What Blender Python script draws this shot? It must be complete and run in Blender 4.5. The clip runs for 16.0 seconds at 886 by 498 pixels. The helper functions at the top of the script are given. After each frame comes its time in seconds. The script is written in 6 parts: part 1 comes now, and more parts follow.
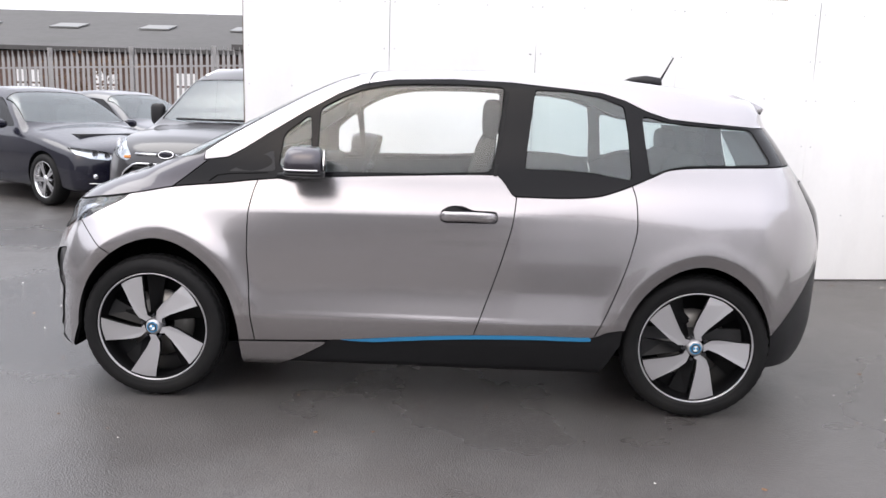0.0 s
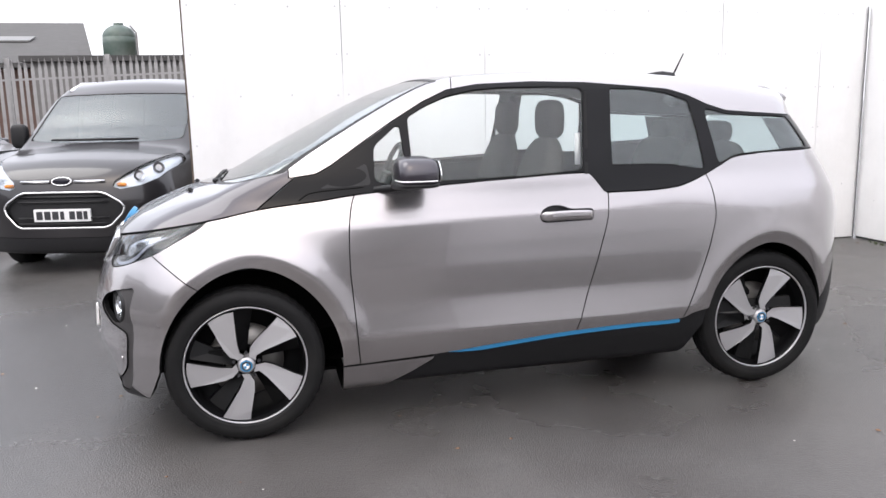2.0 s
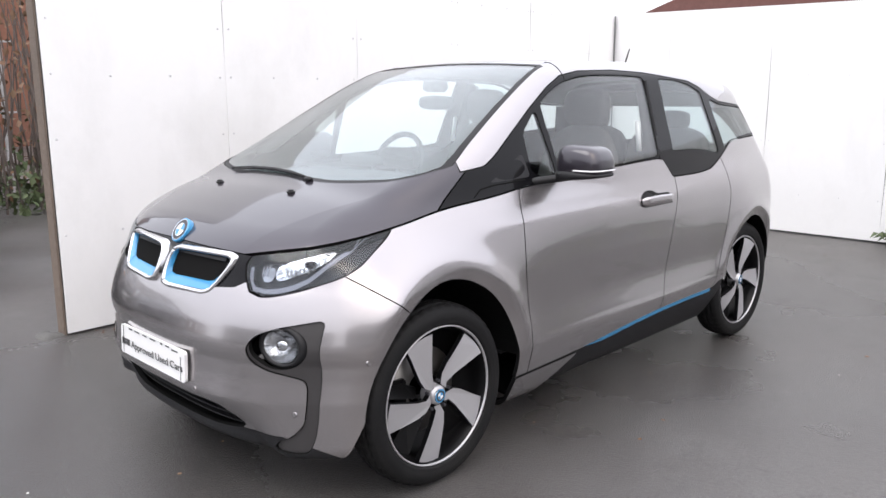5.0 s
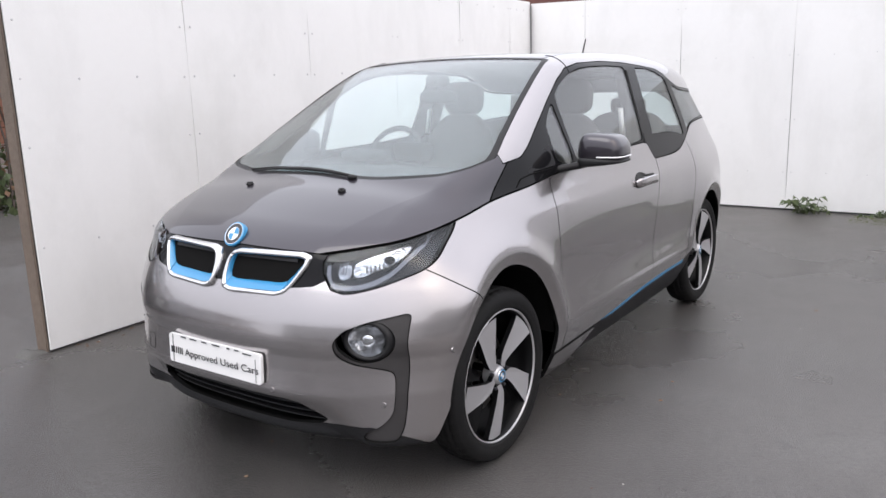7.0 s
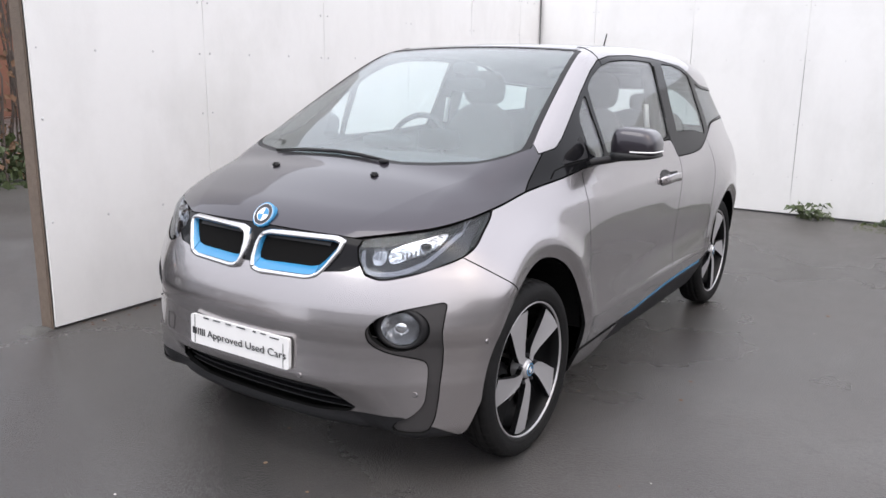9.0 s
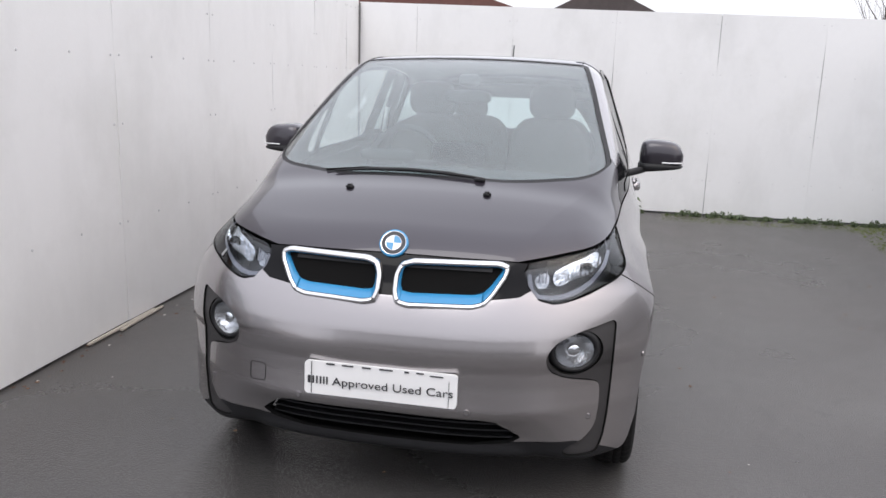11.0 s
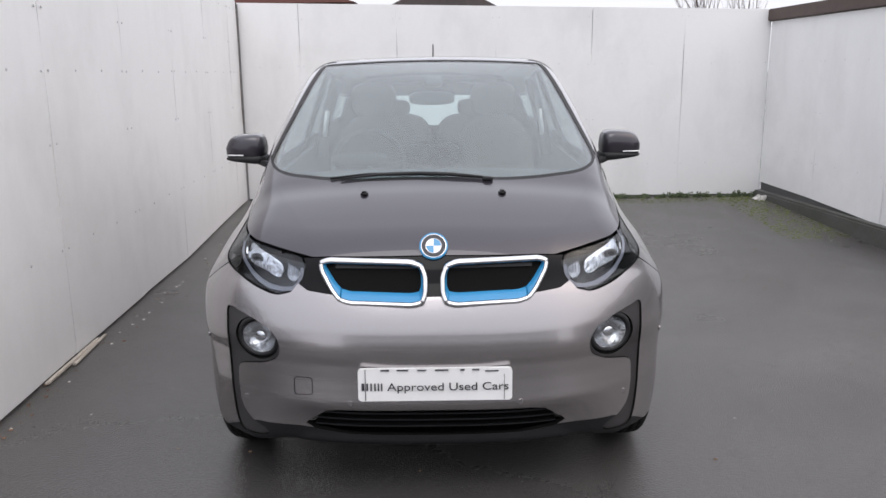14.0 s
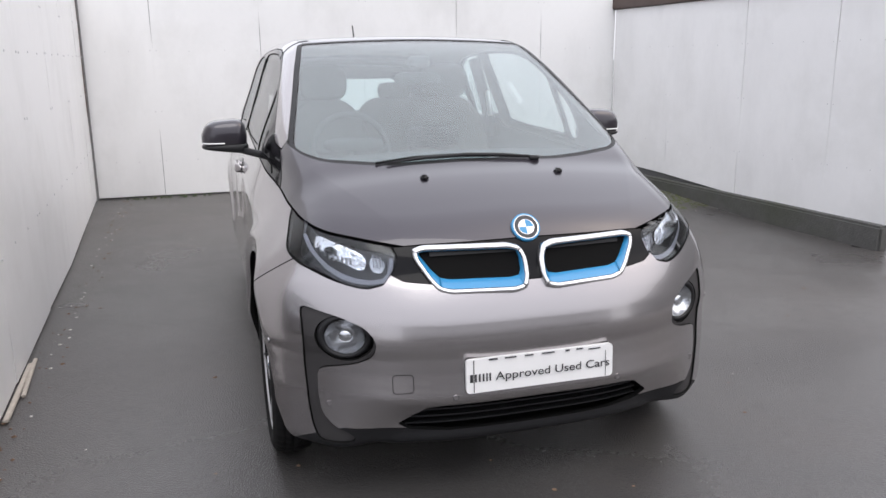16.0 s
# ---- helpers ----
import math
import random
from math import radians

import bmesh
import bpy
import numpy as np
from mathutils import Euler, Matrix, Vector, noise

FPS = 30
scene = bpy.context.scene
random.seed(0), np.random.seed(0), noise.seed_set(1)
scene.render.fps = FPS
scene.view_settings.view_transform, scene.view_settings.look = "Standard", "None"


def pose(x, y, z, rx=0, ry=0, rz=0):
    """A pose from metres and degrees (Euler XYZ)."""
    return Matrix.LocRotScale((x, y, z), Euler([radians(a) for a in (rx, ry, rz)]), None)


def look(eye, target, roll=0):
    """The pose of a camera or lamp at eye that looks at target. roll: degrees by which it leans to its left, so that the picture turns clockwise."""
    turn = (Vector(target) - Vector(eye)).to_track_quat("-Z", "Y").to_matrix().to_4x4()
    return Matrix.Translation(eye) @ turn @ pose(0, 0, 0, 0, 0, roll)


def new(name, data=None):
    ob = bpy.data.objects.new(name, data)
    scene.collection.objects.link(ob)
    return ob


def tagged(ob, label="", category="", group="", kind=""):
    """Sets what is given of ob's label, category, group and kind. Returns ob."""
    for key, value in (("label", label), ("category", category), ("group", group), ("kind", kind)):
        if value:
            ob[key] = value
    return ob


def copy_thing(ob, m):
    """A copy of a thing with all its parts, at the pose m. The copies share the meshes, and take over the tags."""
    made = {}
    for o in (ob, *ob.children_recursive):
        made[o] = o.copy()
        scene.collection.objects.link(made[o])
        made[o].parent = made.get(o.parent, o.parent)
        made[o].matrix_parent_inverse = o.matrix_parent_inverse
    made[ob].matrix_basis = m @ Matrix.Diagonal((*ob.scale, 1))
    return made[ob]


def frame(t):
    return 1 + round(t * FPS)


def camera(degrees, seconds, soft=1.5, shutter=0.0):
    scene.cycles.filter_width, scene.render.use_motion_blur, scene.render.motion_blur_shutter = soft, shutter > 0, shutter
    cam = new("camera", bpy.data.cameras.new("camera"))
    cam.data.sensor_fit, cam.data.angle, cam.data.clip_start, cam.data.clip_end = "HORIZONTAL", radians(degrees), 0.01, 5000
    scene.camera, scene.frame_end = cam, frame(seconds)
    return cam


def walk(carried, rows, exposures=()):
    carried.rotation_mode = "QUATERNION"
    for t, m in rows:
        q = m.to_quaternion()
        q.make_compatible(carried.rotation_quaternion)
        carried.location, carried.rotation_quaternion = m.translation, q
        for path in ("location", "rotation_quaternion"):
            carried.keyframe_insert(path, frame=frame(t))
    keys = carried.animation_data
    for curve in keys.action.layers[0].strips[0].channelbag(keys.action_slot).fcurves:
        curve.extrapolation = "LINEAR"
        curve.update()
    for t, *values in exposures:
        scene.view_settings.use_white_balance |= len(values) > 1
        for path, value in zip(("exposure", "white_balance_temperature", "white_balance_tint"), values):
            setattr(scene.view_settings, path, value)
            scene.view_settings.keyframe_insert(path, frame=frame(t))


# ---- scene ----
cam = camera(58.7, 16.0)
PATH = [
    (0, (0.258, -4.403, 1.426), (0.167, -2.437, 1.068), 1.7),
    (0.5, (-0.08, -4.48, 1.418), (-0.034, -2.512, 1.07), 0.1),
    (1, (-0.384, -4.38, 1.399), (-0.216, -2.417, 1.051), -1.6),
    (1.5, (-0.749, -4.281, 1.407), (-0.452, -2.334, 1.059), -1.3),
    (2, (-1.197, -4.246, 1.435), (-0.745, -2.33, 1.082), -1.2),
    (2.5, (-1.531, -4.07, 1.421), (-0.934, -2.196, 1.061), -2.4),
    (3, (-1.976, -3.886, 1.423), (-1.221, -2.071, 1.051), -1.3),
    (3.2, (-2.143, -3.81, 1.433), (-1.328, -2.025, 1.048), -0.7),
    (5.3, (-3.383, -2.618, 1.431), (-1.913, -1.325, 1.022), -0.3),
    (5.5, (-3.498, -2.516, 1.465), (-1.983, -1.281, 1.04), -0.4),
    (6, (-3.748, -2.356, 1.484), (-2.167, -1.199, 1.081), -1.2),
    (6.5, (-3.775, -2.344, 1.478), (-2.197, -1.186, 1.065), -1.7),
    (7, (-3.773, -2.347, 1.482), (-2.179, -1.215, 1.061), -1.8),
    (7.5, (-3.764, -2.338, 1.476), (-2.168, -1.213, 1.048), -1.8),
    (8, (-3.753, -2.338, 1.473), (-2.153, -1.217, 1.045), -1.6),
    (8.5, (-3.733, -2.325, 1.471), (-2.139, -1.198, 1.038), -1.0),
    (9, (-3.834, -2.162, 1.454), (-2.219, -1.066, 1.016), 0.7),
    (9.5, (-4.054, -1.867, 1.459), (-2.356, -0.905, 1.021), 0.6),
    (10, (-4.105, -1.518, 1.445), (-2.345, -0.678, 1.002), -1.3),
    (10.2, (-4.152, -1.357, 1.447), (-2.362, -0.583, 1.005), -0.2),
    (12.3, (-4.497, -0.016, 1.536), (-2.542, -0.085, 1.117), -0.1),
    (12.5, (-4.493, -0.011, 1.527), (-2.535, -0.059, 1.119), -0.4),
    (13, (-4.496, -0.009, 1.513), (-2.542, -0.022, 1.089), -0.5),
    (13.5, (-4.499, -0.011, 1.513), (-2.547, -0.028, 1.079), -0.2),
    (14, (-4.493, -0.012, 1.515), (-2.541, -0.027, 1.08), -0.6),
    (14.5, (-4.471, 0.058, 1.508), (-2.52, 0.015, 1.072), 1.2),
    (15, (-4.485, 0.373, 1.491), (-2.544, 0.159, 1.061), 0.7),
    (15.5, (-4.4, 0.669, 1.483), (-2.488, 0.285, 1.04), -0.0),
    (16, (-4.239, 1.005, 1.481), (-2.374, 0.452, 1.015), -0.6),
]
EXPOSURES = [(0.0, 1.10), (3.2, 1.12), (5.3, 1.0), (5.6, 0.92), (6.0, 0.77), (8.5, 0.80), (10.2, 0.68), (12.3, 0.40), (14.6, 0.44), (15.4, 0.52), (16.0, 0.60)]
walk(cam, [(t, look(eye, target, roll)) for t, eye, target, roll in PATH], EXPOSURES)


# ---- daylight: bright, even overcast ----
world = bpy.data.worlds.new("overcast")
scene.world = world
world.use_nodes = True
wn, wl = world.node_tree.nodes, world.node_tree.links
wn.clear()
sky = wn.new("ShaderNodeTexSky")
sky.sky_type, sky.sun_disc = "NISHITA", False
sky.sun_elevation, sky.sun_rotation = radians(50), radians(200)
sky.air_density, sky.dust_density, sky.ozone_density = 1.0, 6.0, 0.6
cloud = wn.new("ShaderNodeMix")
cloud.data_type = "RGBA"
cloud.inputs["Factor"].default_value = 0.8
cloud.inputs["B"].default_value = (8.2, 8.2, 8.85, 1)
back = wn.new("ShaderNodeBackground")
back.inputs["Strength"].default_value = 0.14
wout = wn.new("ShaderNodeOutputWorld")
wl.new(sky.outputs[0], cloud.inputs["A"])
heading, axes, lift, shade = (wn.new("ShaderNode" + k) for k in ("TexCoord", "SeparateXYZ", "MapRange", "VectorMath"))
lift.inputs["From Min"].default_value, lift.inputs["From Max"].default_value = 0.0, 1.0
lift.inputs["To Min"].default_value, lift.inputs["To Max"].default_value = 0.74, 1.20
shade.operation = "SCALE"
wl.new(heading.outputs["Generated"], axes.inputs[0])
wl.new(axes.outputs["Z"], lift.inputs["Value"])
wl.new(cloud.outputs["Result"], shade.inputs[0])
wl.new(lift.outputs["Result"], shade.inputs["Scale"])
wl.new(shade.outputs["Vector"], back.inputs["Color"])
wl.new(back.outputs[0], wout.inputs["Surface"])
sun = new("sun", bpy.data.lights.new("sun", "SUN"))
sun.data.energy, sun.data.angle, sun.data.color = 0.7, radians(40), (1.0, 0.97, 0.93)
sun.matrix_world = look((-9, 1.2, 14), (0, 0, 0))


# ---- materials ----
def material(name, color, rough=0.5, metal=0.0, vary=0.0, scale=6.0, bump=0.0, bump_scale=120.0, coat=0.0, spec=0.5, second=None, second_scale=0.7):
    m = bpy.data.materials.new(name)
    m.use_nodes = True
    n, l = m.node_tree.nodes, m.node_tree.links
    b = n["Principled BSDF"]
    b.inputs["Base Color"].default_value = (*color, 1)
    b.inputs["Roughness"].default_value, b.inputs["Metallic"].default_value = rough, metal
    b.inputs["Coat Weight"].default_value, b.inputs["Specular IOR Level"].default_value = coat, spec
    b.inputs["Coat Roughness"].default_value = 0.03
    where = n.new("ShaderNodeTexCoord")
    if vary > 0:
        fine, broad, mix, mix2 = n.new("ShaderNodeTexNoise"), n.new("ShaderNodeTexNoise"), n.new("ShaderNodeMix"), n.new("ShaderNodeMix")
        for tex, s in ((fine, scale), (broad, second_scale)):
            tex.inputs["Scale"].default_value, tex.inputs["Detail"].default_value, tex.inputs["Roughness"].default_value = s, 6, 0.65
            l.new(where.outputs["Object"], tex.inputs["Vector"])
        mix.data_type = mix2.data_type = "RGBA"
        dark = tuple(c * (1 - vary) for c in color)
        lite = tuple(min(1, c * (1 + vary)) for c in color)
        mix.inputs["A"].default_value, mix.inputs["B"].default_value = (*dark, 1), (*lite, 1)
        l.new(fine.outputs["Fac"], mix.inputs["Factor"])
        l.new(mix.outputs["Result"], mix2.inputs["A"])
        mix2.inputs["B"].default_value = (*(second or dark), 1)
        ramp = n.new("ShaderNodeMapRange")
        ramp.inputs["From Min"].default_value, ramp.inputs["From Max"].default_value, ramp.inputs["To Max"].default_value = 0.5, 0.72, 0.75
        l.new(broad.outputs["Fac"], ramp.inputs["Value"])
        l.new(ramp.outputs["Result"], mix2.inputs["Factor"])
        l.new(mix2.outputs["Result"], b.inputs["Base Color"])
    if bump > 0:
        grain, relief = n.new("ShaderNodeTexNoise"), n.new("ShaderNodeBump")
        grain.inputs["Scale"].default_value, grain.inputs["Detail"].default_value = bump_scale, 4
        relief.inputs["Strength"].default_value, relief.inputs["Distance"].default_value = bump, 0.01
        l.new(where.outputs["Object"], grain.inputs["Vector"])
        l.new(grain.outputs["Fac"], relief.inputs["Height"])
        l.new(relief.outputs["Normal"], b.inputs["Normal"])
    return m


def glass(name, tint, rough=0.0, shine_least=0.03, fall=4.5, most=0.75):
    """Thin pane: see-through with a tint, mirror-like at its surface."""
    m = bpy.data.materials.new(name)
    m.use_nodes = True
    n, l = m.node_tree.nodes, m.node_tree.links
    n.clear()
    out, mix, see, shine, face, power, scale = (n.new("ShaderNode" + k) for k in ("OutputMaterial", "MixShader", "BsdfTransparent", "BsdfGlossy", "LayerWeight", "Math", "Math"))
    see.inputs["Color"].default_value = (*tint, 1)
    shine.inputs["Roughness"].default_value = rough
    face.inputs["Blend"].default_value = 0.5
    power.operation, scale.operation = "POWER", "MULTIPLY_ADD"
    power.inputs[1].default_value, scale.inputs[1].default_value, scale.inputs[2].default_value = fall, most, shine_least
    l.new(face.outputs["Facing"], power.inputs[0])
    l.new(power.outputs[0], scale.inputs[0])
    l.new(scale.outputs[0], mix.inputs[0])
    l.new(see.outputs[0], mix.inputs[1])
    l.new(shine.outputs[0], mix.inputs[2])
    l.new(mix.outputs[0], out.inputs["Surface"])
    return m


M = {}
M["silver"] = material("champagne silver paint", (0.375, 0.356, 0.362), 0.25, 0.9, 0.04, 900, coat=1.0, second=(0.364, 0.346, 0.351))
M["black"] = material("gloss black paint", (0.006, 0.006, 0.007), 0.08, 0.0, spec=0.16)
M["hood"] = material("black flake bonnet paint", (0.029, 0.025, 0.034), 0.34, 0.5, 0.1, 900, coat=1.0)
M["plastic"] = material("grained black plastic", (0.014, 0.014, 0.0155), 0.48, 0.0, 0.15, 40, 0.15, 400, spec=0.3)
M["bumper plastic"] = material("dark grey grained plastic", (0.036, 0.034, 0.035), 0.52, 0.0, 0.12, 40, 0.12, 400, spec=0.4)
M["liner"] = material("matt black felt", (0.008, 0.008, 0.008), 0.9, spec=0.05)
M["trim"] = material("dark cabin trim", (0.045, 0.045, 0.047), 0.75, 0, 0.2, 20, spec=0.25)
M["rubber"] = material("tyre rubber", (0.007, 0.007, 0.0075), 0.7, 0, 0.3, 14, 0.2, 200, spec=0.25, second=(0.013, 0.0125, 0.012), second_scale=3)
M["alloy"] = material("machined alloy", (0.50, 0.495, 0.51), 0.40, 0.6, 0.05, 200)
M["alloyblack"] = material("gloss black alloy", (0.004, 0.004, 0.0045), 0.4, 0.0, spec=0.2)
M["chrome"] = material("satin chrome", (0.72, 0.72, 0.73), 0.16, 1.0)
M["blue"] = material("bright blue trim", (0.030, 0.23, 0.46), 0.35, 0.0, coat=0.4)
M["brake"] = material("brake steel", (0.25, 0.24, 0.23), 0.45, 0.9)
M["plate"] = material("white number plate", (0.80, 0.80, 0.80), 0.3, 0, 0.03, 30)
M["ink"] = material("dark print", (0.03, 0.03, 0.035), 0.5)
M["lens"] = glass("clear lamp cover", (0.9, 0.92, 0.94))
M["pane"] = glass("window glass", (0.975, 0.99, 0.988), 0, 0.038, 3.4, 0.75)
M["screen"] = glass("coated windscreen glass", (0.895, 0.968, 0.965), 0, 0.115, 3.9, 0.86)
M["pane_dark"] = glass("tinted window glass", (0.86, 0.91, 0.91), 0, 0.06, 3.6, 0.75)
M["privacy"] = glass("dark privacy glass", (0.20, 0.205, 0.21), 0, 0.04, 4.5, 0.5)
M["headliner"] = material("grey headliner", (0.15, 0.152, 0.155), 0.95, 0, 0.1, 80)
M["seat"] = material("grey seat cloth", (0.06, 0.057, 0.054), 0.9, 0, 0.2, 60, 0.2, 300, spec=0.2)
M["white"] = material("white painted board", (0.80, 0.80, 0.80), 0.42, 0, 0.02, 18, 0.05, 60, second=(0.70, 0.70, 0.69), second_scale=0.9)
def streaked(m):
    """Adds soft upright smudges over a painted surface."""
    n, l = m.node_tree.nodes, m.node_tree.links
    b = n["Principled BSDF"]
    before = b.inputs["Base Color"].links[0].from_socket
    where, stretch, tex, ramp, mix = (n.new("ShaderNode" + k) for k in ("TexCoord", "Mapping", "TexNoise", "MapRange", "Mix"))
    stretch.inputs["Scale"].default_value = (2.2, 2.2, 0.8)
    tex.inputs["Scale"].default_value, tex.inputs["Detail"].default_value, tex.inputs["Roughness"].default_value = 1.0, 7, 0.6
    ramp.inputs["From Min"].default_value, ramp.inputs["From Max"].default_value, ramp.inputs["To Max"].default_value = 0.48, 0.80, 0.42
    mix.data_type = "RGBA"
    mix.inputs["B"].default_value = (0.60, 0.60, 0.595, 1)
    l.new(where.outputs["Object"], stretch.inputs["Vector"])
    l.new(stretch.outputs[0], tex.inputs["Vector"])
    l.new(tex.outputs["Fac"], ramp.inputs["Value"])
    l.new(ramp.outputs["Result"], mix.inputs["Factor"])
    l.new(before, mix.inputs["A"])
    l.new(mix.outputs["Result"], b.inputs["Base Color"])


streaked(M["white"])
M["screw"] = material("grey screw cap", (0.60, 0.60, 0.61), 0.4, 0.3)
M["joint"] = material("dark board joint", (0.20, 0.20, 0.20), 0.8)
M["gap"] = material("shade tone behind boards", (0.10, 0.10, 0.10), 0.9)
M["timber"] = material("weathered timber", (0.16, 0.125, 0.10), 0.85, 0, 0.35, 30, 0.5, 90, second=(0.09, 0.075, 0.065))
M["cap"] = material("dark brown capping", (0.075, 0.05, 0.042), 0.6, 0, 0.3, 12)
M["kerb"] = material("damp concrete kerb", (0.085, 0.084, 0.080), 0.8, 0, 0.35, 15, 0.5, 60, second=(0.05, 0.056, 0.036))


# ---- small mesh helpers ----
def part(name, bm, mat, parent=None, label="", smooth=False):
    me = bpy.data.meshes.new(name)
    bmesh.ops.recalc_face_normals(bm, faces=bm.faces)
    bm.to_mesh(me)
    bm.free()
    for mm in (mat if isinstance(mat, (list, tuple)) else [mat]):
        me.materials.append(mm)
    if smooth:
        me.shade_smooth()
    ob = new(name, me)
    if parent is not None:
        ob.parent = parent
    return tagged(ob, label)


def box(bm, x0, x1, y0, y1, z0, z1, bevel=0.0, m=None):
    vs = [bm.verts.new((x, y, z)) for x in (x0, x1) for y in (y0, y1) for z in (z0, z1)]
    fs = [bm.faces.new([vs[i] for i in q]) for q in ((0, 1, 3, 2), (4, 6, 7, 5), (0, 4, 5, 1), (2, 3, 7, 6), (0, 2, 6, 4), (1, 5, 7, 3))]
    if bevel > 0:
        es = list({e for f in fs for e in f.edges})
        got = bmesh.ops.bevel(bm, geom=es, offset=bevel, segments=2, affect="EDGES")
        vs = list({v for f in got["faces"] for v in f.verts} | {v for v in vs if v.is_valid})
    if m is not None:
        bmesh.ops.transform(bm, matrix=m, verts=[v for v in vs if v.is_valid])
    return vs


def boxed(name, dims, mat, parent=None, label="", bevel=0.0):
    bm = bmesh.new()
    box(bm, *dims, bevel=bevel)
    return part(name, bm, mat, parent, label)


def tube(bm, points, radius, sides=8, closed=False):
    """A round bar along points; radius may be a list."""
    points = [Vector(p) for p in points]
    n = len(points)
    rings = []
    for i, p in enumerate(points):
        a = points[(i - 1) % n] if closed or i else p
        b = points[(i + 1) % n] if closed or i < n - 1 else p
        d = (b - a).normalized()
        u = d.orthogonal().normalized() if not rings else (rings[-1][1] - d * rings[-1][1].dot(d)).normalized()
        w = d.cross(u)
        r = radius[i] if isinstance(radius, (list, tuple)) else radius
        rings.append(([bm.verts.new(p + r * (u * math.cos(k * math.tau / sides) + w * math.sin(k * math.tau / sides))) for k in range(sides)], u))
    for i in range(n if closed else n - 1):
        a, b = rings[i][0], rings[(i + 1) % n][0]
        for k in range(sides):
            bm.faces.new((a[k], a[(k + 1) % sides], b[(k + 1) % sides], b[k]))
    if not closed:
        bm.faces.new(rings[0][0][::-1])
        bm.faces.new(rings[-1][0])


def lathe(bm, profile, segments=48, axis="y", m=None):
    """Turns a profile of (radius, along) round an axis."""
    rings = []
    for r, h in profile:
        ring = []
        for k in range(segments):
            a = k * math.tau / segments
            c, s = r * math.cos(a), r * math.sin(a)
            p = Vector({"y": (c, h, s), "x": (h, c, s), "z": (c, s, h)}[axis])
            ring.append(bm.verts.new(m @ p if m is not None else p))
        rings.append(ring)
    for a, b in zip(rings, rings[1:]):
        for k in range(segments):
            bm.faces.new((a[k], a[(k + 1) % segments], b[(k + 1) % segments], b[k]))
    return rings


def prism(bm, outline, place, depth, m=None):
    """A flat outline of 2D points set by place(u, v, d) and given a depth."""
    lo = [bm.verts.new(place(u, v, 0.0)) for u, v in outline]
    hi = [bm.verts.new(place(u, v, depth)) for u, v in outline]
    n = len(outline)
    bm.faces.new(lo)
    bm.faces.new(hi[::-1])
    for i in range(n):
        bm.faces.new((lo[i], lo[(i + 1) % n], hi[(i + 1) % n], hi[i]))


# ---- ground ----
def ground_height(x, y):
    """Level under the car, rising a little towards the back wall."""
    t = np.clip((x - 1.3) / 3.1, 0, 1)
    return 0.125 * t * t * (3 - 2 * t) + 0.07 * np.clip((y - 0.9) / 1.0, 0, 1) * (1 - t) * np.clip((x + 4.0) / 2.0, 0, 1)



def grid_mesh(name, xs, ys, height, mat, label, category):
    xs, ys = np.array(xs), np.array(ys)
    X, Y = np.meshgrid(xs, ys)
    Z = height(X, Y)
    v = np.stack([X, Y, Z], -1).reshape(-1, 3)
    n = len(xs)
    f = [(j * n + i, j * n + i + 1, (j + 1) * n + i + 1, (j + 1) * n + i) for j in range(len(ys) - 1) for i in range(n - 1)]
    me = bpy.data.meshes.new(name)
    me.from_pydata(v.tolist(), [], f)
    me.materials.append(mat)
    me.shade_smooth()
    return tagged(new(name, me), label, category, kind="structure")


